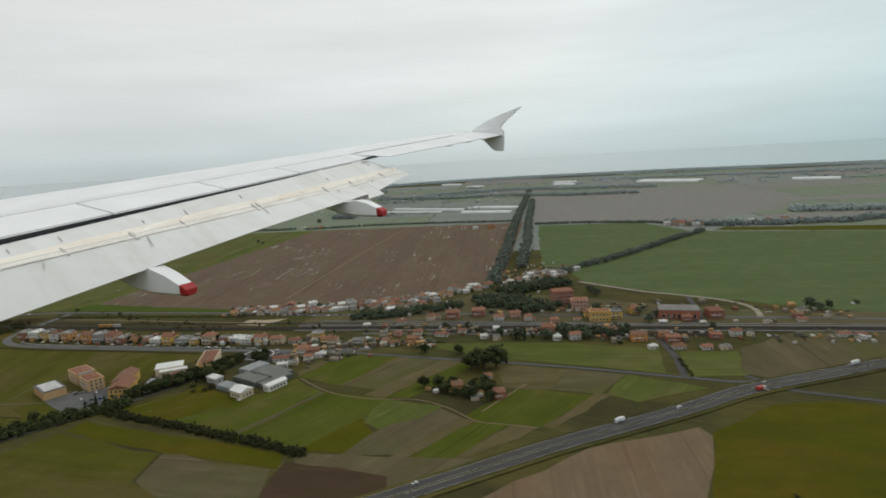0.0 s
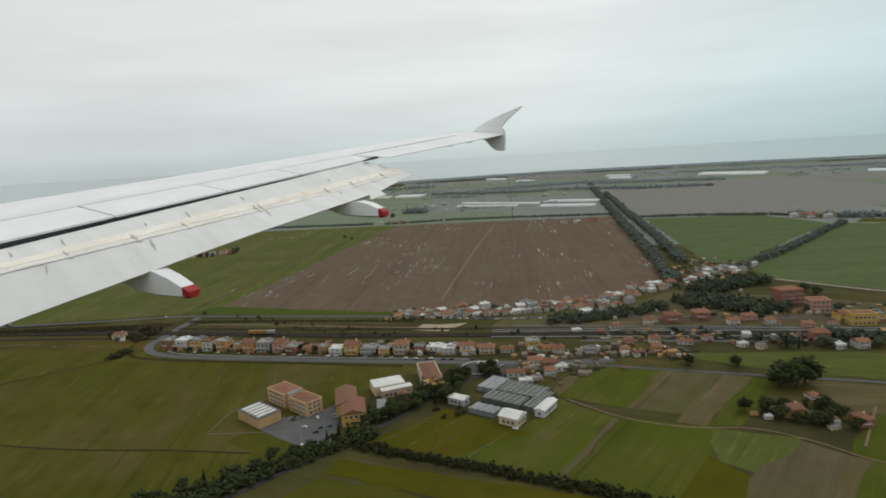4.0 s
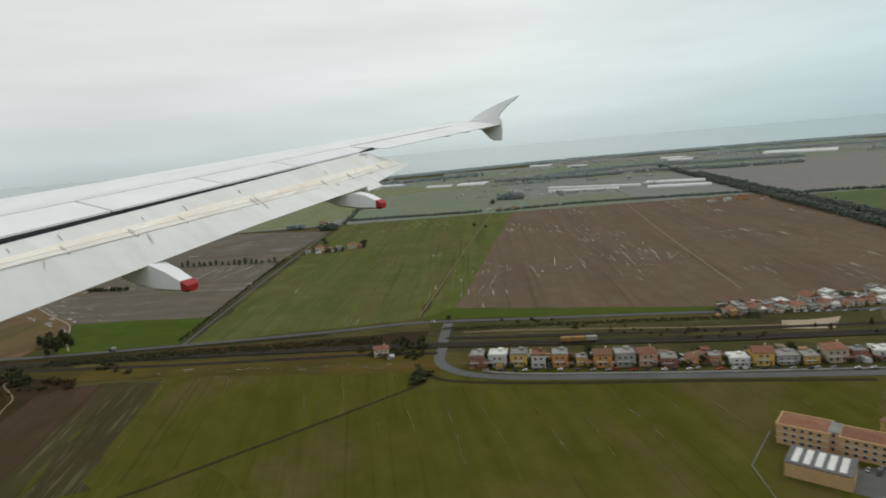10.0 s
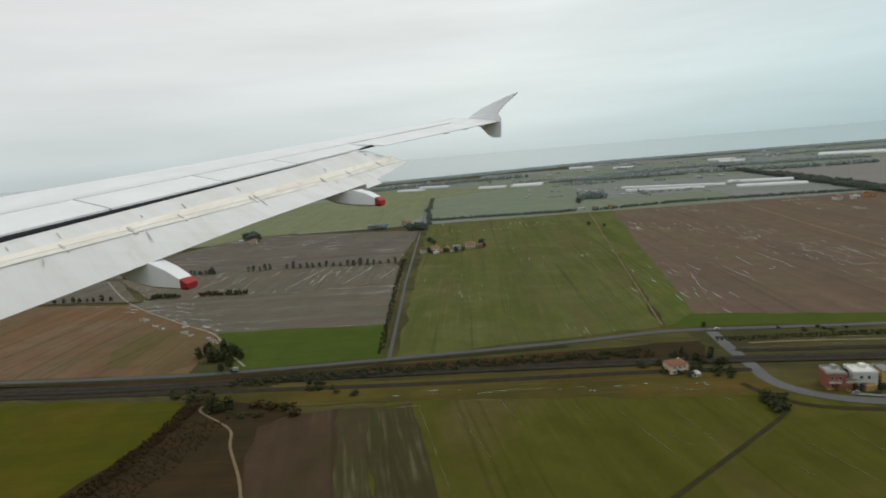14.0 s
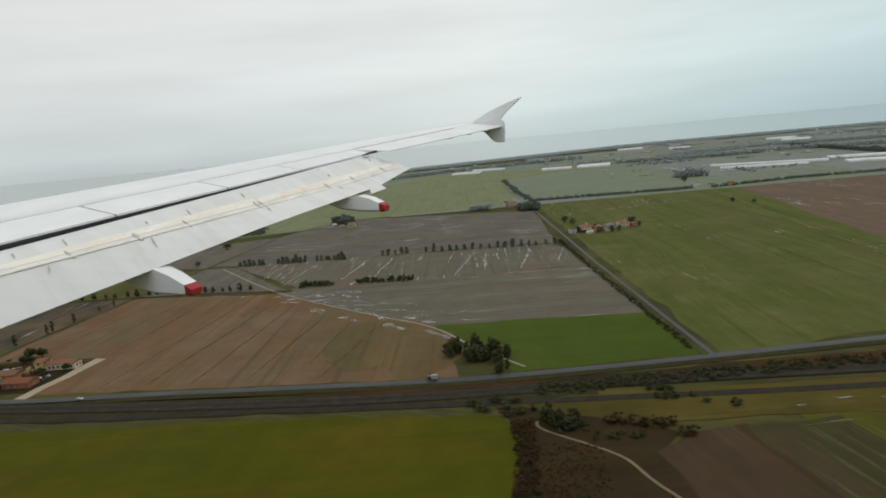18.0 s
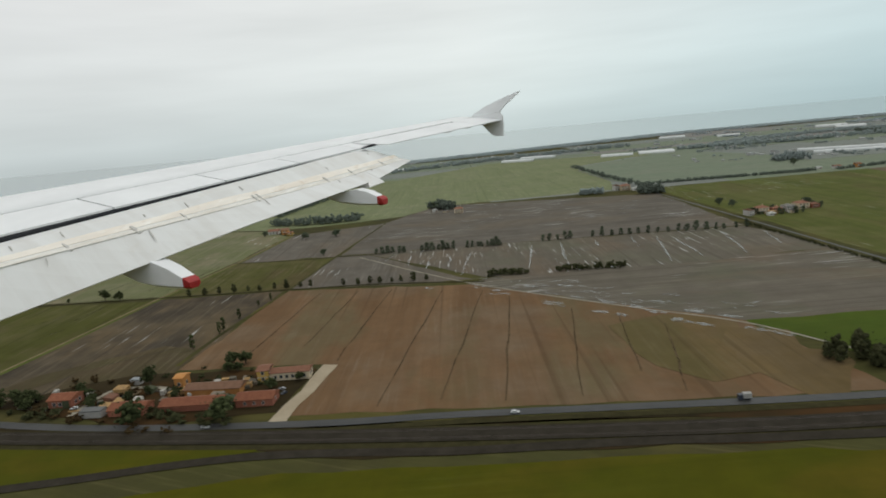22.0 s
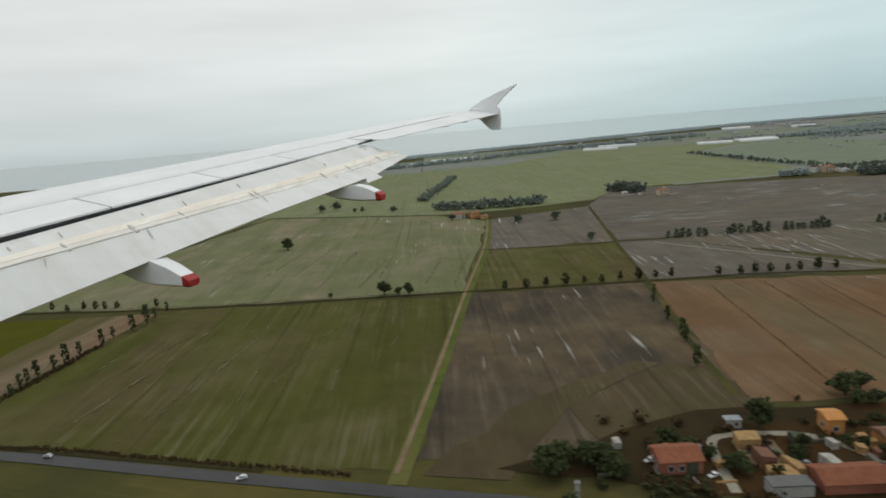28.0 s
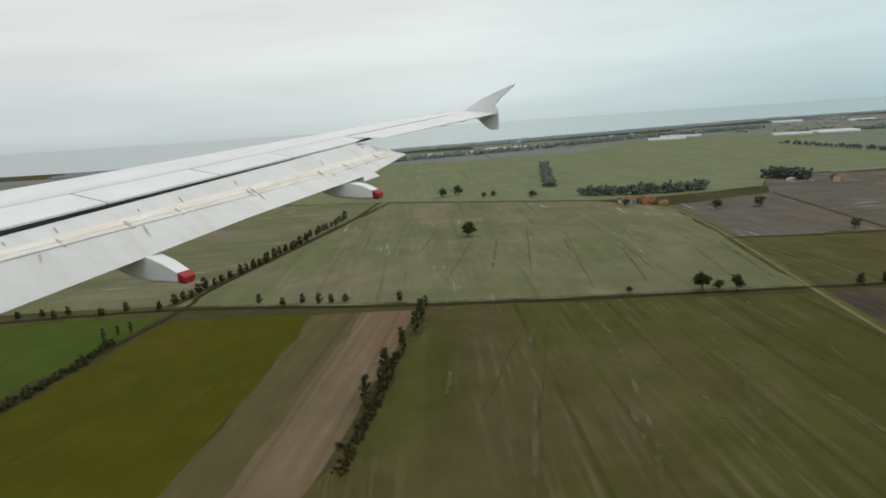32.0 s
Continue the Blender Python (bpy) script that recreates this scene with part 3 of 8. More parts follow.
def ribbon(bm, line, width, z, lift=0.0, taper=False):
    """A strip of even width along a line of places; lift: height of its middle above its edges."""
    rows = []
    for i, (x, y) in enumerate(line):
        a = Vector(line[max(i - 1, 0)])
        b = Vector(line[min(i + 1, len(line) - 1)])
        d = (b - a).normalized()
        n = Vector((-d.y, d.x)) * width / 2
        if taper:
            n *= 0.45 + 0.75 * math.sin(math.pi * (i + 0.3) / (len(line) - 0.4)) * (0.7 + 0.3 * math.sin(i * 2.1 + x))
        rows.append([bm.verts.new((x - n.x, y - n.y, z)), bm.verts.new((x, y, z + lift)), bm.verts.new((x + n.x, y + n.y, z))])
    for r, s in zip(rows, rows[1:]):
        for k in (0, 1):
            bm.faces.new((r[k + 1], r[k], s[k], s[k + 1]))
    bmesh.ops.recalc_face_normals(bm, faces=bm.faces)


def smooth_line(line, steps=6):
    """A flowing line through the places given."""
    out = []
    for i in range(len(line) - 1):
        p0, p1, p2, p3 = (Vector(line[min(max(k, 0), len(line) - 1)]) for k in (i - 1, i, i + 1, i + 2))
        for s in range(steps):
            u = s / steps
            q = 0.5 * (2 * p1 + (p2 - p0) * u + (2 * p0 - 5 * p1 + 4 * p2 - p3) * u * u + (3 * p1 - p0 - 3 * p2 + p3) * u ** 3)
            out.append((q.x, q.y))
    out.append(tuple(line[-1]))
    return out


def lane(name, material, width, label, *line, z=0.19, curved=True, category="road"):
    bm = bmesh.new()
    ribbon(bm, smooth_line(line) if curved and len(line) > 2 else line, width, z, width * 0.01)
    return tagged(part(name, bm, material), label, category, "", "structure")


# ground sheet out to the shore, and the sea beyond it
COAST = ((-6500, 300), (-3500, 700), (-2300, 1060), (-1750, 1400), (-1300, 1800), (-850, 2200), (-290, 2420), (500, 2620), (2500, 2900), (6500, 3200))
bm = bmesh.new()
near = [bm.verts.new((x, -2500, 0)) for x, y in COAST]
far = [bm.verts.new((x, y, 0)) for x, y in COAST]
for i in range(len(COAST) - 1):
    bm.faces.new((near[i], near[i + 1], far[i + 1], far[i]))
tagged(part("ground", bm, "rough_grass"), "flat drained farmland with rough grass verges", "ground", "", "structure")
bm = bmesh.new()
shore = [bm.verts.new((x, y - 60, -1.5)) for x, y in COAST]
out_ = [bm.verts.new((x * 8, 45000, -1.5)) for x, y in COAST]
for i in range(len(COAST) - 1):
    bm.faces.new((shore[i], shore[i + 1], out_[i + 1], out_[i]))
m, t, b = nodes_of("sea_water", 0.12, 0, 0.36)
b.inputs["Base Color"].default_value = (0.10, 0.15, 0.15, 1)
b.inputs["IOR"].default_value = 1.25
bp = t.nodes.new("ShaderNodeBump")
bp.inputs["Strength"].default_value, bp.inputs["Distance"].default_value = 0.03, 0.3
t.links.new(noise_of(t, coords(t, (0.05, 0.12, 1)), 1.0, 5.0), bp.inputs["Height"])
t.links.new(bp.outputs[0], b.inputs["Normal"])
MATS["sea_water"] = m
tagged(part("sea", bm, "sea_water"), "calm grey-green sea under an overcast sky", "water", "", "structure")

V0 = GRID + 90
G = GRID
GX, GY = Vector((math.cos(radians(G)), math.sin(radians(G)))), Vector((-math.sin(radians(G)), math.cos(radians(G))))


def grid(u, v):
    """A place on the drainage grid: u metres along the railway, v metres towards the sea."""
    p = GX * u + GY * v
    return (p.x, p.y)


# far patchwork of holdings out to the shore, in colours paled for haze
rng = random.Random(7)
u = -2900
while u < 1900:
    w = rng.uniform(170, 330)
    v = 620
    while v < 2500:
        h = rng.uniform(70, 190)
        x, y = grid(u + w / 2, v + h / 2)
        shore = np.interp(x, [p[0] for p in COAST], [p[1] for p in COAST])
        if 640 < y < shore - 230:
            crop = rng.choice(("grey_far_haze", "green_far_haze", "green_far_haze", "brown_far_haze", "grey_far_haze"))
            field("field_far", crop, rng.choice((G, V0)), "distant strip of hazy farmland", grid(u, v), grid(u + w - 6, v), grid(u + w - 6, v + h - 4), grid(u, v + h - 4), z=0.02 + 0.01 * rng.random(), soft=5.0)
        v += h
    u += w

field("field_main_plough", "ploughed", V0, "ploughed brown field with puddles in the furrows", (-545, 331), (-662, 784), (-518, 842), (-345, 908), (-222, 522), (-262, 440), (-392, 358))
field("field_strip", "young_wheat", V0, "strip of young green wheat", (-558, 308), (-690, 774), (-662, 784), (-545, 331))
field("field_margin", "lush_grass", G, "grass margin between road and plough", (-553, 305), (-545, 331), (-392, 358), (-400, 347))
field("field_big_wheat", "wet_wheat", V0, "large field of young wheat with wet streaks", (-678, 235), (-880, 690), (-690, 774), (-562, 306))
field("field_bright", "lush_grass", G, "small field of bright green grass", (-753, 202), (-812, 248), (-716, 284), (-685, 232))
field("field_wet", "wet_stubble", G, "waterlogged stubble field", (-812, 250), (-948, 291), (-928, 322), (-838, 346), (-757, 385), (-714, 284))
field("field_wet_far", "wet_stubble", V0, "waterlogged stubble strips between tree rows", (-942, 311), (-1056, 370), (-802, 455), (-757, 387), (-838, 347))
field("field_dark", "dark_plough", G, "dark ploughed field", (-1076, 366), (-1112, 506), (-1105, 610), (-872, 645), (-802, 460))
field("field_far_green", "green_far_haze", G, "distant green field", (-875, 742), (-700, 790), (-705, 990), (-870, 1260), (-1030, 1015), (-930, 776))
field("field_coast_green", "wheat_far_haze", V0, "distant green field paled by haze", (-1105, 612), (-920, 700), (-940, 790), (-1035, 1020), (-880, 1290), (-1250, 1230), (-1330, 960))
field("field_red", "red_plough", V0, "reddish ploughed field with dark drill lines", (-950, 135), (-962, 176), (-1022, 158), (-1054, 270), (-946, 291), (-812, 247), (-775, 190))
field("field_wedge", "wet_plough", V0, "dark wedge of ploughed soil", (-1100, 112), (-1134, 243), (-1058, 268), (-1030, 170), (-1036, 145), (-1065, 122))
field("field_strips", "thin_wheat", V0, "narrow strips of thin wheat", (-1136, 252), (-1155, 337), (-1078, 360), (-1057, 274))
field("field_strips_far", "dark_plough", V0, "dark narrow strips with standing water", (-1155, 340), (-1182, 445), (-1113, 503), (-1080, 363))
field("field_wet_dark", "dark_plough", V0, "dark waterlogged corner", (-1054, 278), (-1077, 360), (-1056, 366), (-1020, 345), (-950, 305), (-1000, 290))
field("field_end_wheat", "thin_wheat", V0, "broad field of thin wheat with bare streaks", (-1102, 106), (-1134, 241), (-1262, 205), (-1258, 165), (-1246, 108), (-1250, 88), (-1232, 86), (-1208, 92), (-1150, 98))
field("field_bare_strip", "bare_tan", 104, "bare strip of pinkish soil", (-1292, 194), (-1273, 200), (-1264, 162), (-1260, 135), (-1253, 107), (-1250, 84), (-1264, 78), (-1278, 134), soft=1.6)
field("field_mixed_strip", "fallow", 104, "thin fallow strip", (-1310, 188), (-1292, 194), (-1278, 134), (-1264, 78), (-1260, 58), (-1274, 58), (-1288, 118), soft=1.6)
field("field_yellow_strip", "yellow_grass", 104, "strip of yellow-green grass", (-1363, 172), (-1312, 188), (-1290, 118), (-1274, 58), (-1276, 36), (-1340, 20), (-1350, 98), soft=1.8)
field("field_end_green", "lush_grass", V0, "green grass field past a ditch", (-1374, 175), (-1560, 110), (-1500, 50), (-1358, 76))
field("field_end_far", "hazy_wheat", V0, "wheat field paled by haze, with bare patches", (-1138, 250), (-1184, 440), (-1235, 470), (-1408, 478), (-1376, 190), (-1271, 212))
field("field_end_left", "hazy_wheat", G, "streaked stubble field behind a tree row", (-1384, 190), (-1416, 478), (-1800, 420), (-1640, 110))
field("field_left_far", "wheat_far_haze", V0, "green field in the distance", (-1420, 482), (-1640, 460), (-1760, 800), (-1560, 900))
field("field_coast_wheat", "wheat_far_haze", V0, "wide green field towards the coast", (-1180, 500), (-1235, 478), (-1420, 482), (-1560, 900), (-1330, 960), (-1105, 612), (-1115, 545))
field("field_near_yellow", "yellow_grass", G, "yellow-green meadow beside the railway", (-975, 77), (-949, 92), (-930, 103.4), (-901, 113.5), (-872, 122.5), (-833, 136.5), (-756, 160), (-746, 161), (-735, 149), (-733, 137), (-729, 130), (-726, 105), (-724, 92), (-790, 10), (-1010, 20), soft=2.2)
field("field_scrub", "scrub", G, "scrub with brown bushes", (-748, 166), (-725, 172), (-690, 163), (-694, 151), (-680, 130), (-660, 100), (-640, 60), (-715, 40), (-724, 92), (-728, 136), (-740, 158))
field("field_brown_strip", "near_plough", 124, "small ploughed strip", (-694, 151), (-685, 165), (-671, 174), (-667, 170), (-635, 120), (-600, 60), (-640, 70), (-664, 112), (-681, 130), soft=2.0)
field("field_pale_strip", "near_mixed", 124, "strip of thin wheat with pale streaks", (-671, 173), (-659, 178), (-637, 139), (-588, 70), (-600, 62), (-636, 120), soft=1.6)
field("field_dark_strip", "near_mixed", 124, "dark strip of thin wheat", (-660, 177), (-645, 186), (-616, 146), (-586, 108), (-560, 70), (-586, 68), (-637, 139), soft=1.6)
field("field_near_base", "dark_wheat", 123, "green wheat between ditches", (-640, 40), (-655, 190), (-518, 232), (-325, 268), (-320, 40), z=0.06)
field("field_near_wheat", "dark_wheat", 123, "field of dark young wheat with pale tramlines", (-590, 108), (-645, 190), (-518, 229), (-511, 208), (-553, 130), (-565, 100))
field("field_school", "dark_wheat", 123, "green wheat field behind the school", (-551, 130), (-509, 206), (-484, 219), (-325, 267), (-341, 222), (-358, 162), (-340, 158), (-430, 126), (-480, 105))
field("field_near_left", "dark_wheat", 123, "grass field along a ditch", (-553, 128), (-480, 103), (-430, 124), (-338, 156), (-330, 120), (-380, 30), (-560, 20), (-600, 80))
field("field_far_meadow", "green_mid_haze", G, "green meadow beside the tree avenue", (-204, 592), (-308, 880), (-169, 925), (-90, 850), (-178, 588))
field("field_right_green", "green_mid_haze", G, "large dark green field", (-172, 573), (-77, 850), (140, 880), (420, 700), (260, 560), (72, 489), (30, 492), (-27, 500), (-62, 507), (-141, 530))
field("field_right_far", "yellow_grass", G, "yellow-green field edge", (-60, 862), (140, 884), (420, 704), (430, 760), (150, 930), (-50, 890))
field("field_far_brown", "brown_far_haze", G, "distant brown ploughed field", (-328, 912), (-500, 1400), (-139, 1640), (60, 1300), (10, 1104), (-110, 935))
field("field_pink", "bare_tan", V0, "bare pinkish field beside the motorway", (-112, 130), (-80, 200), (-62, 232), (-25, 268), (-19, 262), (-14, 180))
field("field_corner", "yellow_grass", G, "bright yellow-green meadow", (-10, 180), (-16, 266), (6, 304), (30, 318), (80, 320), (90, 180))
# smallholdings east of the village: strips that run down from the lane to a footpath, and from there to the hedge
PLOT = 79.0
field("plot_green_top", "plot_grass", PLOT, "bright green strip plot beside the nursery", (-237, 255), (-231, 301), (-198, 304), (-200, 266), (-207, 253), soft=1.6)
field("plot_edge_top", "fallow", PLOT, "brown edge of a green plot", (-243, 262), (-237, 306), (-222, 308), (-233, 298), (-238, 256), soft=1.2)
field("plot_tan_stripe", "fallow", PLOT, "tan stubble stripe", (-198, 304), (-193, 305), (-199, 254), (-207, 253), soft=1.0)
field("plot_olive_top", "tilled", PLOT, "olive-brown tilled plot", (-193, 305), (-170, 308), (-179, 256), (-199, 254), soft=1.4)
field("plot_pink_stripe", "fallow", PLOT, "pinkish stripe of bare soil", (-169, 311), (-158, 307), (-173, 247), (-185, 247), soft=1.2)
field("plot_green_trees", "plot_grass", PLOT, "green plot beside farm trees", (-158, 307), (-149, 304), (-161, 252), (-173, 248), soft=1.2)
field("plot_big_west", "plot_grass", PLOT, "bright green plot below a footpath", (-236, 251), (-210, 241), (-218, 184), (-228, 186), (-262, 186), (-245, 206), soft=1.6)
field("plot_bare_line", "tilled", PLOT, "narrow bare line between green plots", (-210, 241), (-207, 241), (-215, 183), (-219, 184), soft=0.8)
field("plot_big_east", "plot_grass", PLOT, "bright green plot below a footpath", (-207, 242), (-171, 246), (-170, 222), (-178, 187), (-215, 182), soft=1.6)
field("plot_yellow_low", "yellow_grass", PLOT, "yellow-green plot beside a hedge", (-170, 222), (-156, 211), (-157, 192), (-177, 184), soft=1.4)
field("plot_dark_mid", "young_wheat", PLOT, "dark green plot below a footpath", (-170, 246), (-140, 249), (-149, 214), (-166, 220), soft=1.4)
field("plot_brown_mid", "tilled", PLOT, "dark brown plot", (-140, 246), (-125, 240), (-132, 201), (-157, 190), (-156, 210), soft=1.4)
field("plot_tan_low", "fallow", PLOT, "narrow strip of bare tan soil", (-125, 240), (-117, 239), (-130, 198), (-137, 196), soft=1.0)
field("plot_green_low", "plot_grass", PLOT, "green strip plot near the motorway", (-117, 239), (-101, 243), (-112, 206), (-129, 198), soft=1.2)
field("plot_tan_end", "fallow", PLOT, "tan strip beside the motorway", (-100, 243), (-89, 244), (-106, 209), (-111, 206), soft=1.0)
field("plot_low_end", "tilled", PLOT, "brown ground beside the motorway bank", (-178, 184), (-130, 198), (-104, 208), (-98, 200), (-130, 160), (-160, 166), soft=1.6)
field("plot_green_track", "plot_grass", PLOT, "green plot by a farm track", (-113, 280), (-104, 285), (-116, 240), (-124, 243), soft=1.0)
field("plot_green_farm", "plot_grass", PLOT, "square green plot near the motorway", (-104, 285), (-75, 288), (-86, 246), (-116, 240), soft=1.6)
field("plot_straw_farm", "fallow", G, "straw-coloured plot by a farm", (-136, 312), (-98, 317), (-96, 288), (-120, 282), soft=1.4)
field("plot_dull_farm", "tilled", G, "dull brown plot by a lane", (-98, 317), (-66, 320), (-72, 291), (-96, 288), soft=1.4)
field("plot_edge_road", "fallow", PLOT, "bare strip along the motorway", (-74, 290), (-66, 291), (-82, 246), (-87, 247), soft=1.0)
field("plot_green_f", "young_wheat", PLOT, "long green strip near the motorway", (-64, 321), (-68, 292), (-52, 288), (-24, 316), soft=1.4)
field("plot_meadow_f", "young_wheat", G, "long meadow above a lane", (-150, 322), (-48, 330), (-58, 368), (-110, 360), (-200, 330))
field("plot_green_g", "young_wheat", G, "allotment beside a road", (-34, 330), (-8, 342), (-14, 376), (-42, 366))
field("plot_brown_g", "tilled", V0, "striped allotments", (-8, 345), (6, 342), (60, 398), (70, 445), (20, 428), (-10, 384))
field("plot_low_green", "yellow_grass", 15, "grass strip below a hedge", (-300, 168), (-262, 172), (-182, 181), (-176, 170), (-231, 161), (-298, 156), soft=1.6)
field("plot_low_brown", "near_plough", 15, "brown plot beside the motorway", (-175, 176), (-130, 182), (-124, 172), (-128, 150), (-165, 150), soft=1.6)
field("plot_low_dull", "tilled", 15, "dull striped plot", (-232, 160), (-178, 168), (-167, 150), (-199, 136), (-222, 140), soft=1.6)
field("plot_low_dark", "dark_wheat", 15, "dark grass plot", (-298, 154), (-234, 159), (-224, 138), (-200, 134), (-128, 148), (-140, 60), (-320, 40), soft=2.0)
field("nursery_meadow", "yellow_grass", V0, "meadow with pale tracks below the nursery", (-296, 184), (-281, 222), (-250, 216), (-240, 214), (-262, 184))
field("red_weedy_patch", "weedy_plough", V0, "weedy green patch in reddish plough", (-859, 232), (-840, 248), (-816, 242), (-810, 212), (-823, 189), (-839, 199), ragged=3.0, soft=8)
field("red_weedy_edge", "weedy_plough", V0, "weedy green end of reddish plough", (-815, 235), (-796, 234), (-784, 209), (-788, 184), (-796, 184), (-810, 204), ragged=3.0, soft=8)
field("rail_scrub", "scrub", G, "dark scrub between railway and siding", (-946, 112), (-940, 122), (-803, 164), (-740, 186), (-742, 176), (-800, 153), (-889, 123), (-925, 113), soft=1.5)
field("siding_meadow", "yellow_grass", G, "wedge of meadow between railway tracks", (-1056, 86), (-1043, 88.5), (-951, 113.4), (-946, 111), (-966, 100), (-1006, 78), (-1040, 60), (-1075, 72), soft=1.6)
field("wedge_bare", "trodden_soil", V0, "bare trodden soil beside a ploughed wedge", (-1095, 106), (-1076, 109), (-1070, 145), (-1048, 178), (-1056, 178), (-1084, 140), soft=2.5)
field("wedge_olive", "trodden_soil", V0, "olive grass corner behind a farm", (-1069, 146), (-1058, 128), (-1036, 148), (-1022, 148), (-1032, 176), (-1046, 178), soft=2.5)
field("verge_rail", "scrub", G, "overgrown strip between railway and road", (-1100, 93), (-942, 126), (-892, 144), (-789, 177), (-745, 193), (-640, 240), (-540, 286), (-540, 263), (-690, 211), (-803, 167), (-954, 123), (-1100, 86))
field("verge_south", "dry_grass", G, "rough grass below the railway", (-745, 172), (-690, 196), (-560, 246), (-520, 252), (-505, 230), (-640, 192), (-700, 168))
field("verge_terrace", "rough_grass", G, "rough brown ground between road and railway", (-535, 276), (-545, 298), (-480, 316), (-400, 340), (-320, 360), (-250, 384), (-250, 366), (-330, 332), (-405, 304))
field("yard_sand", "sand", G, "patch of bare sand", (-358, 325), (-338, 330), (-333, 348), (-340, 343), (-357, 337))
field("yard_school", "dry_asphalt", G, "wet school car park", (-349, 187), (-336, 192), (-334, 206), (-324, 194), (-317, 187), (-313, 178), (-324, 172), (-348, 176))
field("yard_ring", "asphalt", G, "paved square with a bus ring", (-302, 286), (-276, 286), (-262, 276), (-286, 264), (-298, 272))
field("yard_farm", "scrub", G, "farmyard grass", (-1078, 112), (-1036, 148), (-966, 168), (-958, 134), (-1000, 116))
field("yard_pale", "sand", G, "pale gravel yard strip", (-963.4, 171.5), (-957.6, 172.2), (-949.2, 130.8), (-954.6, 129.6))
field("station_ground", "tilled", G, "trodden brown ground round the station", (-310, 340), (-240, 362), (-150, 388), (-40, 424), (70, 452), (72, 492), (-30, 470), (-150, 474), (-215, 470), (-240, 420), (-310, 378), soft=2.0)
field("yard_rail", "ballast", G, "railway sidings", (-200, 352), (-30, 402), (-28, 420), (-205, 380))

lane("road_main", "wet_asphalt", 4.2, "wet grey main road along the railway", (-1300, -160), (-1292, -80), (-1280, -10), (-1268, 30), (-1257, 54), (-1246, 70), (-1237, 78), (-1225, 83), (-1208, 87), (-1134, 94), (-1026, 107), (-942, 129), (-892, 147), (-789, 181), (-745, 199), (-683, 229), (-600, 272), (-554, 298), (-489, 318), (-400, 345), (-320, 364), (-240, 392), (-100, 430), (60, 472), (400, 560))
lane("railway", "ballast", 8, "double railway line on brown ballast", (-1345, -160), (-1290, -40), (-1252, 24), (-1205, 56), (-1160, 71), (-1110, 80), (-954, 117), (-803, 161), (-690, 206), (-548, 256), (-401, 298), (-327, 323), (-160, 379), (69, 450), (400, 540), z=0.42)
lane("siding", "ballast", 4.2, "dark track leaving the railway", (-1075, 40), (-1040, 57), (-1006, 75.4), (-986, 86.4), (-966, 98), (-944.7, 108.4), (-920.8, 116.4), (-889, 125.3), (-860, 135.6), (-833, 145), (-800, 155), (-660, 202), (-560, 240), (-520, 252), z=0.22)
lane("rail_bank", "ditch_soil", 13, "dark overgrown bank of the railway", (-1140, 74), (-1110, 79.5), (-954, 116), (-803, 160), (-720, 192), z=0.13)
lane("bend_road", "dry_asphalt", 5.6, "curving slip road round the housing", (-536, 300), (-528, 277), (-521, 260), (-515, 244), (-506, 234.5), (-492, 230), (-471, 231.5), (-438, 240), (-395, 252), (-340, 268), (-300, 281), (-262, 293), (-225, 311))
lane("terrace_pavement", "pavement_grey", 1.8, "pale pavement in front of terraced houses", (-488, 234.5), (-468, 236.5), (-437, 244.5), (-394, 256.5), (-341, 272.5), (-302, 285), z=0.34, category="pavement")
lane("village_lane", "wet_asphalt", 3.0, "lane past smallholdings", (-249, 298), (-211, 303), (-155, 312), (-99, 321), (-36, 327), (-8, 331), (20, 350))
lane("station_street", "asphalt", 4, "side street to the station", (-36, 327), (-44, 355), (-59, 399), (-40, 440), (-54, 500))
lane("bypass", "pale_track", 4, "pale track round a green field", (-150, 530), (-91, 509), (-60, 504), (-27, 496), (-8, 480), (-2, 456))
lane("school_road", "asphalt", 2.8, "tree-lined road past the school", (-285, 262), (-294, 235), (-297, 211), (-304, 184), (-314, 152), (-325, 120), (-350, 60))
lane("school_wall", "pavement_grey", 0.3, "low pale wall round the school lawn", (-370, 207), (-376, 182), (-369, 162), (-350, 171), (-331, 180), (-323, 172), z=0.5, curved=False, category="wall")
lane("farm_road", "wet_asphalt", 2.0, "straight farm road between ditches", (-681, 231), (-755, 389), (-864, 632), (-1010, 948), curved=False)
lane("track_verge", "young_wheat", 4.6, "green verges beside an earth track", (-1100, 100), (-1116, 172), (-1133, 246), (-1156, 352), (-1183, 448), z=0.10)
lane("farm_track_b", "dirt_track", 1.4, "earth track along a field", (-1102, 104), (-1117, 172), (-1134, 246), (-1157, 352), (-1184, 448))
lane("farm_track_c", "pale_track", 1.2, "pale track through wet fields", (-750, 205), (-778, 222), (-812, 246), (-860, 262), (-952, 298), (-1056, 358))
lane("scrub_path", "dirt_track", 1.0, "sandy path through scrub", (-733, 161), (-729, 156), (-705, 147), (-693, 135), (-666, 111), (-640, 76))
lane("field_track_d", "dirt_track", 2, "track across a ploughed field", (-378, 400), (-450, 620), (-518, 842))
lane("foot_path", "dirt_track", 0.8, "footpath between plots", (-234, 253), (-207, 243), (-181, 243), (-156, 251), (-136, 248), (-117, 240), (-102, 242), (-88, 244))
lane("plot_track", "dirt_track", 0.9, "earth track beside green plots", (-111, 290), (-119, 250))
lane("farm_drive", "pale_track", 2.2, "curved gravel drive", (-1031, 114), (-1035, 132), (-1030, 138), (-1014, 141), (-1003, 134), (-998, 124))
lane("drain_long", "ditch_soil", 1.7, "dark drainage ditch", (-510, 218), (-514, 205), (-553, 129), (-575, 90), (-620, 30))
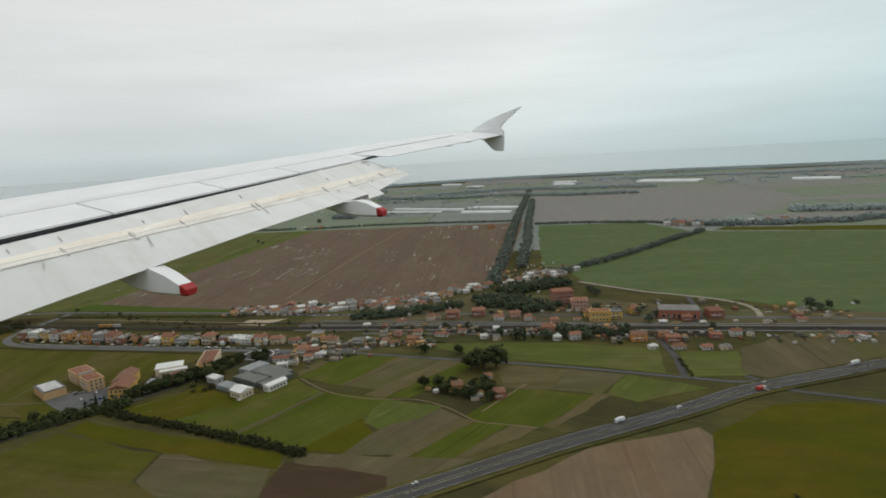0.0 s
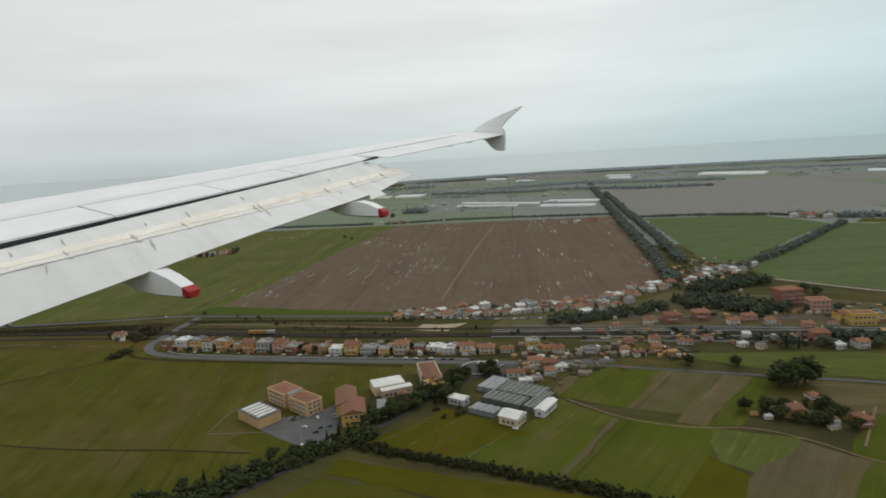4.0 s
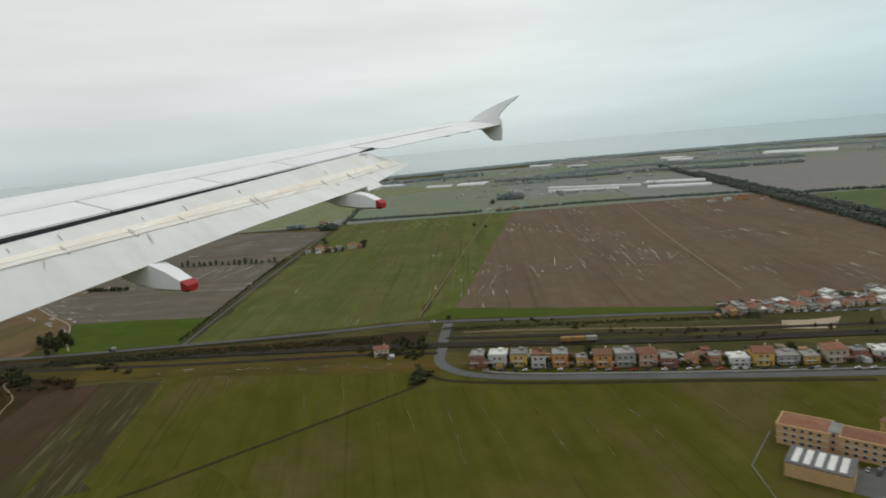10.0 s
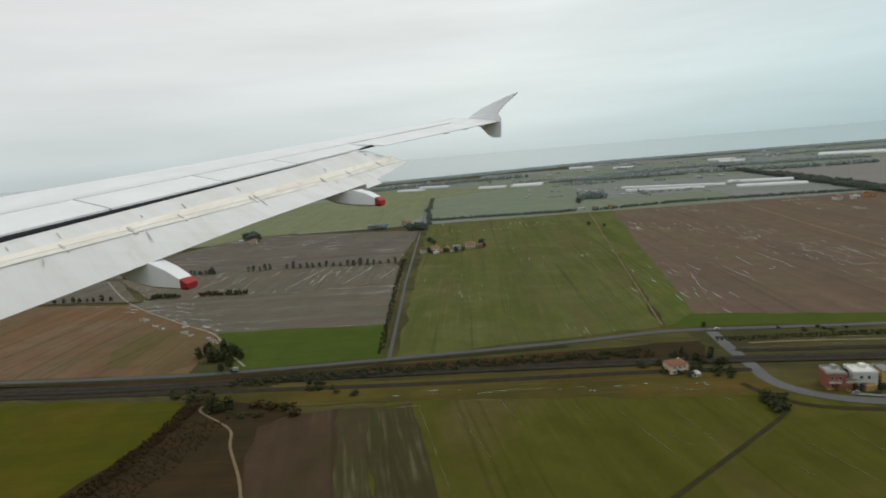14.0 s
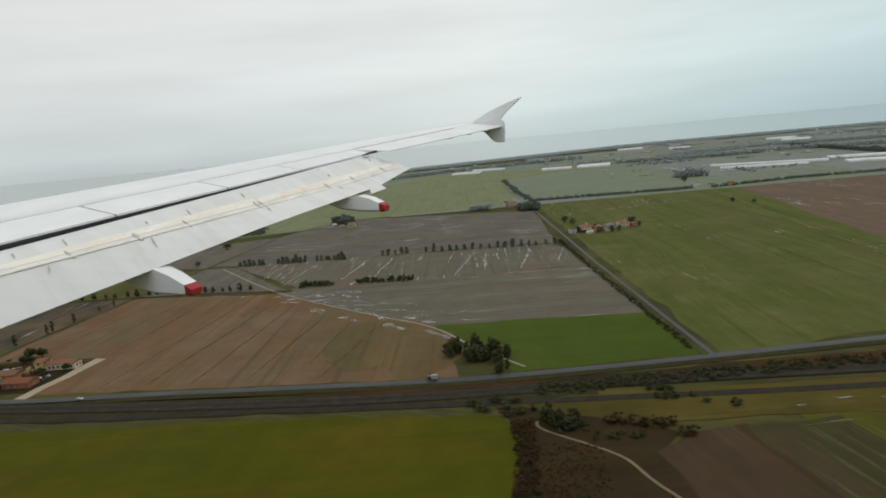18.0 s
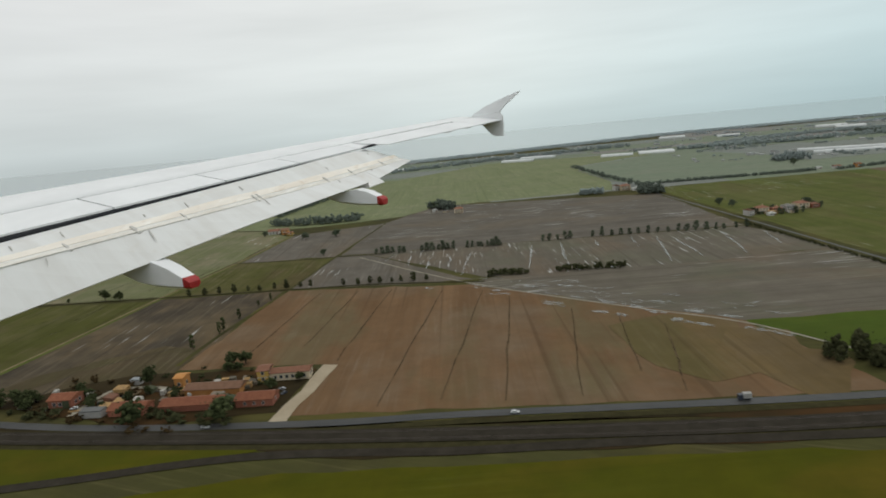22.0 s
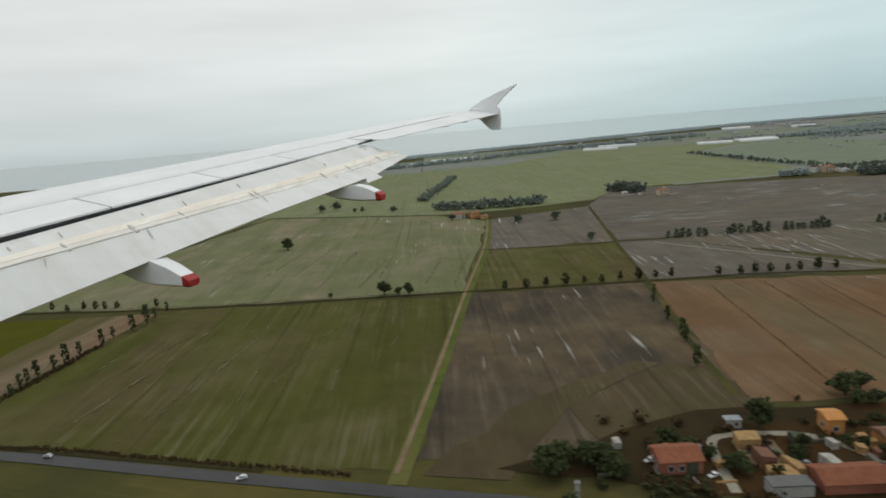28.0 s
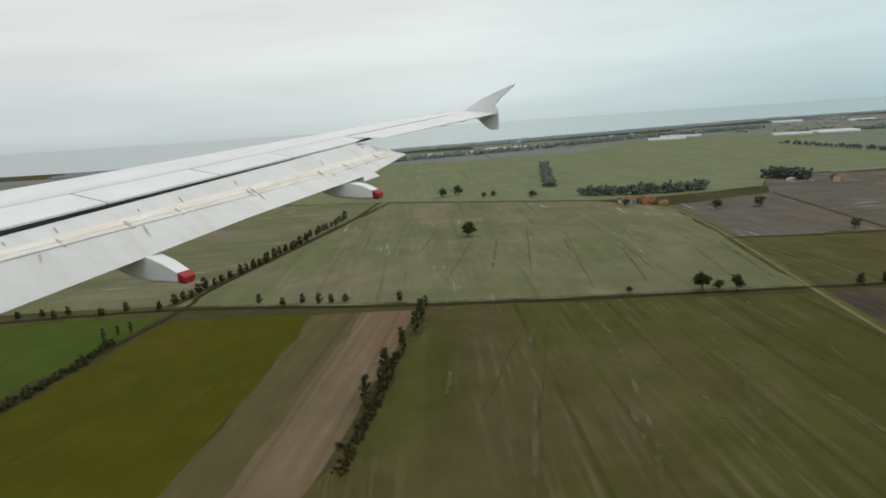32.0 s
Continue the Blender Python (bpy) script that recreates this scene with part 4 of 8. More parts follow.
lane("drain_school", "ditch_soil", 1.1, "dark ditch across the grass", (-338, 157), (-375, 145), (-430, 125), (-560, 92))
lane("drain_north", "ditch_soil", 2.8, "dark ditch below the housing", (-524, 236), (-512, 225), (-494, 221), (-448, 231), (-393, 247), (-330, 264))
lane("drain_hedge", "ditch_soil", 2.5, "hedge bank between fields", (-1439, 158), (-1371, 186), (-1265, 209), (-1138, 248), (-1054, 274), (-1006, 289), (-940, 300))
lane("bank_path", "pale_soil", 1.2, "pale strip along a hedge bank", (-1439, 161), (-1371, 190), (-1265, 213), (-1138, 251))
lane("drain_left", "ditch_soil", 2.5, "ditch between strips", (-1340, 60), (-1353, 100), (-1362, 137), (-1371, 190), (-1380, 220), (-1399, 371), (-1423, 480))
lane("drain_cross", "ditch_soil", 2, "ditch across fallow strips", (-1155, 338), (-1103, 350), (-1078, 360), (-1056, 366), (-1040, 376))
lane("green_bank", "rough_grass", 2.2, "grassy bank along a ditch", (-1028, 160), (-1040, 203), (-1055, 271), (-1078, 360), (-1113, 503))
lane("drain_far", "ditch_soil", 4, "dark far ditch", (-1411, 478), (-1235, 474), (-1180, 450), curved=False)
lane("drain_g", "dirt_track", 0.9, "worn earth edge of a wheat field", (-560, 307), (-690, 774), curved=False)
lane("drain_r", "rough_grass", 2.2, "dark ditch beside a farm road", (-684, 230), (-760, 392), (-866, 632), curved=False, z=0.25)
lane("drain_m", "ditch_soil", 3, "dark verge of a main road", (-1090, 92), (-1026, 102), (-942, 124), (-892, 142), (-789, 176), (-745, 194), (-683, 224), (-600, 266), z=0.25)
lane("drain_bend", "ditch_soil", 2.2, "dark overgrown verge at a bend", (-1258, 62), (-1245, 78), (-1227, 87.5), (-1205, 91), (-1134, 98), z=0.17)
lane("old_siding", "ballast", 4.0, "dark disused siding beside the railway", (-528, 274), (-470, 291), (-400, 312), (-330, 336), (-255, 360), z=0.2)
lane("pale_track_w", "dirt_track", 1.8, "sandy service track", (-520, 286), (-500, 293), (-459, 304), (-404, 317), (-357, 330))
# motorway: two carriageways with a verge between, on a low bank
MWAY = smooth_line(((-420, -250), (-190, 72), (-96, 203), (-75, 232), (-52, 260), (-28, 290), (-5, 321), (38, 363), (58, 382), (110, 420), (220, 480), (420, 560)))


def beside(line, off):
    out = []
    for i, (x, y) in enumerate(line):
        a, b = Vector(line[max(i - 1, 0)]), Vector(line[min(i + 1, len(line) - 1)])
        d = (b - a).normalized()
        out.append((x - d.y * off, y + d.x * off))
    return out


lane("motorway_bank", "rough_grass", 15, "grassed motorway bank", *MWAY, z=0.5, curved=False)
for off in (-2.7, 2.7):
    lane("carriageway", "asphalt", 4.4, "grey motorway carriageway", *beside(MWAY, off), z=0.8, curved=False)
for off, w in ((-4.7, 0.08), (-0.7, 0.08), (0.7, 0.08), (4.7, 0.08)):
    lane("lane_line", "plastic_sheet", w, "white edge line", *beside(MWAY, off), z=0.87, curved=False, category="marking")
lane("slip_road", "asphalt", 3.5, "slip road under the motorway", (-8, 340), (11, 328), (27, 327), (51, 327), (90, 322))
for off in (-2.6, -1.9, 1.9, 2.6):
    lane("rail", "rail_steel", 0.12, "rusty steel rail", *beside(smooth_line(((-1345, -160), (-1290, -40), (-1252, 24), (-1205, 56), (-1160, 71), (-1110, 80), (-954, 117), (-803, 161), (-690, 206), (-548, 256), (-401, 298), (-327, 323), (-160, 379), (69, 450), (400, 540))), off), z=0.54, curved=False, category="rail")


RAILWAY = smooth_line(((-401, 298), (-327, 323), (-160, 379), (69, 450), (200, 486)))
for off, w in ((-5.6, 1.6), (5.4, 1.8), (9.5, 1.2)):
    lane("station_platform", "pavement_grey", w, "pale concrete platform along the railway", *beside(RAILWAY, off)[7:20], z=0.6, curved=False, category="platform")
lane("goods_road", "dry_asphalt", 3.0, "grey service road beside the station", (-250, 336), (-200, 352), (-140, 370), (-80, 384), (-44, 392), z=0.21)
lane("yard_road", "dry_asphalt", 2.6, "grey yard road behind the railway", (-300, 352), (-220, 376), (-120, 404), (-60, 420), z=0.21)


def streaks(name, material, label, lines, width, z=0.16):
    """Drill lines, tramlines or wet furrows: many narrow strips in one sheet."""
    bm = bmesh.new()
    for line in lines:
        ribbon(bm, line, width, z + 0.003 * (len(bm.faces) % 7), 0, True)
    return tagged(part(name, bm, material), label, "field marking", "", "stuff")


def wavy(a, b, n=6, amp=0.6, seed=0):
    r = random.Random(seed)
    return [(a[0] + (b[0] - a[0]) * i / n + r.uniform(-amp, amp), a[1] + (b[1] - a[1]) * i / n + r.uniform(-amp, amp)) for i in range(n + 1)]


streaks("track_pools", "puddle_water", "pale puddles along a track and field edge", [wavy((x - k / 2, y + k * 0.2), (x + k / 2, y - k * 0.2), 4, 0.6, i) for i, (x, y, k) in enumerate(((-893, 294, 9), (-909, 291, 10), (-834, 244, 9), (-825, 241, 7), (-817, 253, 10), (-856, 262, 10), (-893, 264, 11), (-806, 238, 9), (-798, 234, 7), (-784, 220, 7), (-868, 253, 6), (-967, 283, 5), (-883, 274, 6), (-868, 268, 8), (-845, 255, 9), (-830, 258, 8), (-927, 282, 6), (-859, 249, 5)))], 3.6, z=0.24)
streaks("drill_lines", "drill_soil", "dark drill lines across reddish soil", [wavy(a, b, 8, 0.4, i) for i, (a, b) in enumerate((((-1000, 160), (-1030, 268)), ((-985, 190), (-1008, 275)), ((-961, 178), (-989, 279)), ((-924, 145), (-958, 280)), ((-905, 155), (-935, 281)), ((-884, 158), (-917, 273)), ((-861, 166), (-882, 256)), ((-845, 190), (-860, 249)), ((-830, 176), (-840, 240))))], 0.7)
r = random.Random(3)
streaks("tramlines", "pale_soil", "pale tramlines in young wheat", [wavy(a, b, 8, 0.25, i) for i, (a, b) in enumerate((((-495, 206), (-461, 153)), ((-477, 203), (-454, 173)), ((-453, 203), (-425, 165)), ((-444, 223), (-413, 169)), ((-429, 228), (-387, 172)), ((-415, 238), (-391, 205)), ((-398, 240), (-372, 204)), ((-381, 246), (-366, 222)), ((-364, 249), (-354, 230)), ((-506, 192), (-491, 173)), ((-611, 198), (-597, 180)), ((-567, 201), (-540, 168)), ((-553, 214), (-529, 180)), ((-585, 205), (-570, 184)), ((-516, 183), (-505, 169)), ((-548, 186), (-539, 180)), ((-631, 192), (-599, 154)), ((-643, 187), (-588, 110)), ((-530, 222), (-522, 210))))], 0.6)
streaks("wheat_corner", "pale_soil", "bare wet corners of the wheat field", [wavy(a, b, 4, 0.4, i) for i, (a, b) in enumerate((((-626, 194), (-606, 201)), ((-612, 199), (-604, 188)), ((-580, 212), (-566, 217)), ((-548, 224), (-536, 228)), ((-655, 178), (-640, 186))))], 1.3)
streaks("tramlines_far", "pale_soil", "pale wet lines in wheat", [wavy((x, y), (x - 30 * k, y + 76 * k), 5, 0.5, x) for x, y, k in ((-600, 320, 1.3), (-622, 350, 1.8), (-640, 300, 0.9), (-610, 420, 1.2), (-668, 420, 0.8), (-585, 306, 1.0))], 0.9)
streaks("tramlines_end", "pale_soil", "pale streaks in thin wheat", [wavy(a, b, 5, 0.12, i) for i, (a, b) in enumerate((((-1197, 180), (-1195, 163)), ((-1200, 184), (-1195, 167)), ((-1195, 167), (-1186, 125)), ((-1187, 169), (-1184, 160)), ((-1193, 143), (-1188, 124)), ((-1141, 190), (-1139, 175)), ((-1177, 152), (-1166, 127)), ((-1150, 161), (-1141, 140)), ((-1217, 151), (-1207, 100)), ((-1243, 157), (-1237, 135)), ((-1168, 209), (-1172, 182)), ((-1186, 130), (-1184, 100)), ((-1166, 171), (-1164, 141)), ((-1227, 190), (-1222, 168)), ((-1206, 200), (-1200, 186)), ((-1158, 228), (-1150, 200)), ((-1160, 262), (-1172, 314)), ((-1192, 250), (-1206, 312)), ((-1260, 262), (-1276, 330)), ((-1310, 300), (-1328, 378)), ((-1145, 262), (-1160, 330)), ((-1230, 300), (-1240, 340)))) ], 1.3)
streaks("drill_lines_end", "drill_soil", "dark drill lines in thin wheat", [wavy(a, b, 6, 0.3, i) for i, (a, b) in enumerate((((-1222, 196), (-1211, 124)), ((-1217, 152), (-1208, 112)), ((-1268, 371), (-1242, 262)), ((-1241, 353), (-1212, 238)), ((-1207, 323), (-1189, 267)), ((-1230, 200), (-1226, 130)), ((-1290, 330), (-1275, 240)), ((-1330, 130), (-1322, 70)), ((-1310, 150), (-1298, 95)))) ], 0.35)
streaks("wet_furrows", "puddle_water", "pale water standing in furrows", [wavy(a, b, 6, 0.6, i) for i, (a, b) in enumerate((((-938, 396), (-923, 333)), ((-919, 403), (-905, 353)), ((-857, 425), (-843, 351)), ((-975, 372), (-959, 311)), ((-815, 439), (-803, 374)), ((-1018, 365), (-1006, 334)), ((-999, 356), (-989, 327)), ((-875, 427), (-864, 390)), ((-844, 414), (-826, 364)), ((-896, 410), (-891, 392)), ((-1034, 372), (-1028, 340)), ((-790, 440), (-782, 395)), ((-986, 362), (-980, 345)))) ], 1.5)
streaks("track_pools", "puddle_water", "bright puddles along a field track", [wavy(a, b, 4, 0.5, i) for i, (a, b) in enumerate((((-915, 290), (-904, 293)), ((-896, 300), (-886, 302)), ((-898, 263), (-885, 258)), ((-873, 253), (-865, 251)), ((-931, 276), (-918, 277)), ((-860, 249), (-856, 247)), ((-838, 248), (-833, 246)), ((-905, 302), (-892, 306)), ((-880, 290), (-868, 292)), ((-850, 270), (-838, 272)), ((-925, 300), (-917, 303)), ((-946, 286), (-938, 287)))) ], 1.6)
streaks("furrow_pools", "puddle_water", "thin pools along plough furrows", [wavy((x, y), (x - 3 * k, y + 8 * k), 3, 0.4, int(-x * 7)) for x, y, k in ((-560, 420, 2), (-572, 400, 1.2), (-548, 440, 1.5), (-530, 470, 2), (-590, 430, 1), (-515, 430, 1.3), (-470, 480, 2.6), (-455, 520, 1.6), (-440, 500, 2), (-500, 510, 1), (-575, 460, 1.4), (-540, 380, 1), (-552, 355, 1.8))], 1.0)
r = random.Random(11)
streaks("wet_patches", "puddle_water", "scattered puddles on wet stubble", [wavy((x, y), (x + dx, y + dy), 3, 0.8, i) for i, (x, y, dx, dy) in enumerate([(x0 + r.uniform(-4, 4), 296 - (x0 + 950) * 0.32 + r.uniform(-5, 22), r.uniform(5, 14), r.uniform(-4, 4)) for x0 in range(-950, -800, 5)])], 1.1)
streaks("dark_pools", "puddle_water", "puddles on dark plough", [wavy((x, y), (x + r.uniform(6, 16), y + r.uniform(0, 5)), 3, 0.6, i) for i, (x, y) in enumerate([(r.uniform(-1050, -840), r.uniform(470, 610)) for _ in range(36)])], 1.2)
streaks("road_pools", "pale_soil", "wet soil at the field edge by the road", [wavy((x, 96.5 + (x + 1182) * 0.055), (x + r.uniform(4, 9), 97 + (x + 1175) * 0.055), 3, 0.3, i) for i, x in enumerate((-1206, -1184, -1168, -1150, -1134, -1120))], 1.0)
streaks("plough_corner_pools", "puddle_water", "standing water in the furrows of a ploughed field", [wavy(a, b, 5, 0.5, i) for i, (a, b) in enumerate((((-476, 531), (-451, 463)), ((-451, 463), (-433, 469)), ((-450, 533), (-433, 475)), ((-428, 487), (-424, 510)), ((-508, 502), (-488, 458)), ((-533, 453), (-513, 415)), ((-552, 429), (-544, 391)), ((-549, 391), (-544, 366)), ((-522, 489), (-513, 455)), ((-500, 540), (-494, 520)), ((-495, 470), (-487, 450)), ((-460, 560), (-452, 540)))) ], 1.1)
streaks("main_pools", "puddle_water", "pools across a ploughed field", [wavy((x, y), (x + w, y + w * 0.4), 5, 0.9, int(-x)) for x, y, w in ((-400, 610, 16), (-374, 620, 9), (-350, 640, 12), (-330, 690, 14), (-310, 660, 15), (-286, 668, 8), (-295, 600, 8), (-420, 560, 8))], 1.4)
r = random.Random(29)
streaks("plough_pools", "puddle_water", "clusters of pools in plough furrows", [wavy((x, y), (x - 0.38 * k, y + 0.92 * k), 4, 0.4, i) for i, (x, y, k) in enumerate([(cx + r.gauss(0, 22), cy + r.gauss(0, 16), r.uniform(3, 10)) for cx, cy in ((-565, 440), (-520, 450), (-480, 500), (-470, 470), (-430, 480), (-540, 520), (-480, 560)) for _ in range(9)])], 0.9)
streaks("verge_pools", "puddle_water", "pale puddles along the rough verge", [wavy((x, y), (x + k, y + 0.36 * k), 4, 0.5, i) for i, (x, y, k) in enumerate([(-655 + 7.5 * i + r.uniform(-3, 3), 192 + 2.3 * i + r.uniform(-1, 7), r.uniform(2, 7)) for i in range(17)])], 0.8)
streaks("bank_soil", "pale_soil", "bare sandy soil along the railway bank", [wavy((x, y), (x + k, y + 0.3 * k), 5, 0.8, i) for i, (x, y, k) in enumerate([(-530 + 9 * i + r.uniform(-4, 4), 280 + 2.8 * i + r.uniform(-4, 12), r.uniform(8, 24)) for i in range(22)])], 1.6)
streaks("meadow_tracks", "pale_soil", "pale mown tracks across a meadow", [wavy(a, b, 6, 0.3, i) for i, (a, b) in enumerate((((-283, 218), (-291, 188)), ((-264, 214), (-270, 186)), ((-247, 211), (-254, 186)), ((-226, 240), (-236, 200)), ((-281, 214), (-294, 184)), ((-271, 217), (-281, 185))))], 0.8)

# ---- the wing: x aft, y outboard, z up from the cabin window ----
plain_material("wing_paint", (0.80, 0.803, 0.806), (0.85, 0.85, 0.85), 0.12, 0.42, spec=0.4, detail=2.0)
# near-black for the shade inside open slots, and for a dark hinge joint
plain_material("slot_shade_joint", (0.020, 0.022, 0.026), (0.035, 0.036, 0.04), 1.0, 0.8)
plain_material("seam_grey", (0.24, 0.25, 0.26), (0.30, 0.31, 0.32), 2.0, 0.6)
plain_material("red_paint", (0.30, 0.018, 0.016), (0.40, 0.030, 0.026), 2.0, 0.5)
plain_material("worn_edge", (0.70, 0.65, 0.57), (0.90, 0.88, 0.83), 3.0, 0.5, stretch=(3, 0.6, 3))
# cream sealant strip: pale, with brown stains and rubbed spots
m, t, b = nodes_of("worn_metal", 0.5, 0, 0.4)
v = coords(t, (2.2, 0.55, 2.2))
base = mixed(t, span(t, noise_of(t, v, 1.0, 3.0), 0.35, 0.65), (0.80, 0.72, 0.62), (0.88, 0.83, 0.75))
base = mixed(t, span(t, noise_of(t, coords(t, (4, 2.2, 4)), 1.0, 4.0), 0.54, 0.70, 0.0, 0.7), base, (0.58, 0.45, 0.34))
base = mixed(t, span(t, noise_of(t, coords(t, (9, 1.2, 9)), 1.0, 3.0), 0.5, 0.78, 0.0, 0.5), base, (0.70, 0.66, 0.61))
base = mixed(t, span(t, noise_of(t, coords(t, (14, 5, 14)), 1.0, 4.0, 0.7), 0.56, 0.68, 0.0, 0.6), base, (0.94, 0.91, 0.86))
t.links.new(base, b.inputs["Base Color"])
MATS["worn_metal"] = m
plain_material("bracket_dirt", (0.50, 0.475, 0.44), (0.58, 0.56, 0.53), 3.0, 0.7)
# flap: white paint with faint dirt that the airflow draws out aft
m, t, b = nodes_of("flap_paint", 0.45, 0, 0.4)
dirt = noise_of(t, coords(t, (0.5, 3.0, 0.5)), 1.0, 5.0, 0.6)
spots = noise_of(t, coords(t, (2, 2, 2)), 1.5, 3.0)
col = mixed(t, span(t, dirt, 0.42, 0.72, 0.0, 0.7), (0.74, 0.735, 0.72), (0.61, 0.585, 0.55))
soot = noise_of(t, coords(t, (0.9, 7.0, 0.9)), 1.0, 5.0, 0.65)
col = mixed(t, span(t, soot, 0.58, 0.76, 0.0, 0.3), col, (0.50, 0.45, 0.40))
col = mixed(t, span(t, spots, 0.62, 0.8, 0.0, 0.4), col, (0.56, 0.50, 0.42))
t.links.new(col, b.inputs["Base Color"])
MATS["flap_paint"] = m
HEAD13 = pose(-492.432, -16.546, 104.110, 0, 0, 0.618)
ROOT = pose(-8.2, 5.0, -0.8)
INV = ROOT.inverted()


def te(y):
    return -(5.14 + (15.3 - y) * 0.2867)


def le(y):
    return -(6.64 + (15.3 - y) * 0.5206)


def hinge(y):
    return te(y) - 0.25 * (te(y) - le(y)) - 0.35


def loft(name, material, ys, ring, parent, label="", smooth=False):
    """A body through rings of places at the stations ys."""
    bm = bmesh.new()
    rings = [[bm.verts.new(INV @ Vector((x, y, z))) for x, z in ring(y)] for y in ys]
    k = len(rings[0])
    for r, s in zip(rings, rings[1:]):
        for i in range(k):
            j = (i + 1) % k
            bm.faces.new((r[i], r[j], s[j], s[i]))
    bm.faces.new(rings[0][::-1])
    bm.faces.new(rings[-1])
    bmesh.ops.recalc_face_normals(bm, faces=bm.faces)
    for fc in bm.faces:
        fc.smooth = smooth
    return part(name, bm, material, parent, label)


def body(name, material, rows, parent, label="", sides=12, cap=0.0):
    """A pod along x through rows of x, y, z, half width, half height."""
    bm = bmesh.new()
    rings = []
    for x, y, z, w, h in rows:
        ring = []
        for i in range(sides):
            a = 2 * math.pi * i / sides
            c, s = math.cos(a), math.sin(a)
            ring.append(bm.verts.new(INV @ Vector((x, y + w * (abs(c) ** 0.4) * (1 if c > 0 else -1), z + h * (abs(s) ** 0.4) * (1 if s > 0 else -1)))))
        rings.append(ring)
    for r, s in zip(rings, rings[1:]):
        for i in range(sides):
            j = (i + 1) % sides
            bm.faces.new((r[i], r[j], s[j], s[i]))
    bm.faces.new(rings[0][::-1])
    bm.faces.new(rings[-1])
    bmesh.ops.recalc_face_normals(bm, faces=bm.faces)
    for fc in bm.faces:
        fc.smooth = False
    return part(name, bm, material, parent, label)


def zc(y):
    return -0.17 + 0.0975 * (y - 7.5)


def zh(y):
    return -0.25 + 0.104 * (y - 7.5)


def zs(y):
    return -0.395 + 0.117 * (y - 7.5) if y < 11.2 else 0.04 + 0.095 * (y - 11.2)


def slot(y):
    return max(0.03, 0.102 - 0.011 * (y - 4.2)) if y < 9.45 else 0.032


def zr(y):
    """The crease of the flap."""
    return -0.75 + 0.1 * (y - 7.5) if y < 9.5 else -0.55 + 0.135 * (y - 9.5)


wing = tagged(new("aircraft_wing"), "white airliner wing with extended flaps and red-tipped fairings", "wing")


def box_ring(y):
    x0, h = le(y), hinge(y)
    c = h - x0
    top = [(x0, zc(y) - 0.17), (x0 + 0.03, zc(y) - 0.10), (x0 + 0.12, zc(y) - 0.035), (x0 + 0.3, zc(y)), (x0 + 0.3 * c, zc(y) + 0.02), (x0 + 0.55 * c, zc(y) + 0.015), (x0 + 0.8 * c, zc(y) * 0.45 + zh(y) * 0.55 + 0.008), (h, zh(y))]
    th = 0.05 + 0.022 * (15.3 - y)
    return top + [(h, zh(y) - th), (x0 + 0.4, zc(y) - th - 0.12)]


loft("wing_box", "wing_paint", [0.0, 1.3] + [2.6 + 0.45 * i for i in range(28)] + [15.25], box_ring, wing, "", True)
# filler below spoilers and in the flap slot, coloured near-black for the shade there
loft("flap_cove", "slot_shade_joint", [0.2, 2.6, 5, 7.5, 9.5, 10.75], lambda y: [(hinge(y) + 0.02, zh(y) - 0.05), (te(y) - 0.47, zs(y) - 0.035), (te(y) - 0.42, zs(y) - 0.05), (te(y) - 0.42, zs(y) - slot(y) - 0.05), (hinge(y) + 0.02, zh(y) - 0.16)], wing, "dark filler for the shade in the flap slot")


def spoiler_ring(y):
    h = hinge(y)
    return [(h + 0.03, zh(y) - 0.002), (te(y) - 0.45, zs(y)), (te(y) - 0.45, zs(y) - 0.03), (h + 0.03, zh(y) - 0.04)]


for a, b2 in ((0.3, 6.168), (6.202, 7.962), (7.993, 9.462), (9.493, 10.95)):
    loft("spoiler", "wing_paint", [a + (b2 - a) * i / 5 for i in range(6)], spoiler_ring, wing)
loft("hinge_seam", "seam_grey", [2.6, 6, 9, 12, 14.4], lambda y: [(hinge(y) - 0.005, zh(y) - 0.002), (hinge(y) + 0.03, zh(y) + 0.002), (hinge(y) + 0.03, zh(y) - 0.03), (hinge(y) - 0.005, zh(y) - 0.03)], wing, "grey hinge line")


def aileron_ring(y):
    h, z = hinge(y), zs(y)
    return [(h + 0.03, zh(y) - 0.002), (te(y), z), (te(y), z - 0.015), (h + 0.03, zh(y) - 0.06)]


loft("fixed_panel", "wing_paint", [10.965, 11.1, 11.24], spoiler_ring, wing)
loft("aileron", "wing_paint", [11.25, 12.2, 13.2, 14.4], aileron_ring, wing)
loft("wing_tip", "wing_paint", [14.42, 14.8, 15.25], aileron_ring, wing)
# an arched dark strip on the skin stands for shade in the gap
ARCH = lambda y: 0.03 * max(0.0, 1 - ((y - 11.25) / 0.36) ** 2)
loft("flap_end_shade", "slot_shade_joint", [10.9, 11.0, 11.1, 11.2, 11.3, 11.4, 11.5, 11.6], lambda y: [(te(y) - 0.36, zs(y) + 0.004 + ARCH(y)), (te(y) - 0.30, zs(y) + ARCH(y) - 0.004), (te(y) - 0.30, zs(y) - 0.012), (te(y) - 0.36, zs(y) - 0.012)], wing, "dark strip for the shaded gap at the flap end")
loft("aileron_gap", "slot_shade_joint", [11.3, 12.3, 13.3, 14.4], lambda y: [(hinge(y) + 0.01, zh(y) + 0.004), (hinge(y) + 0.035, zh(y) + 0.003), (hinge(y) + 0.035, zh(y) - 0.03), (hinge(y) + 0.01, zh(y) - 0.03)], wing, "dark aileron hinge line")
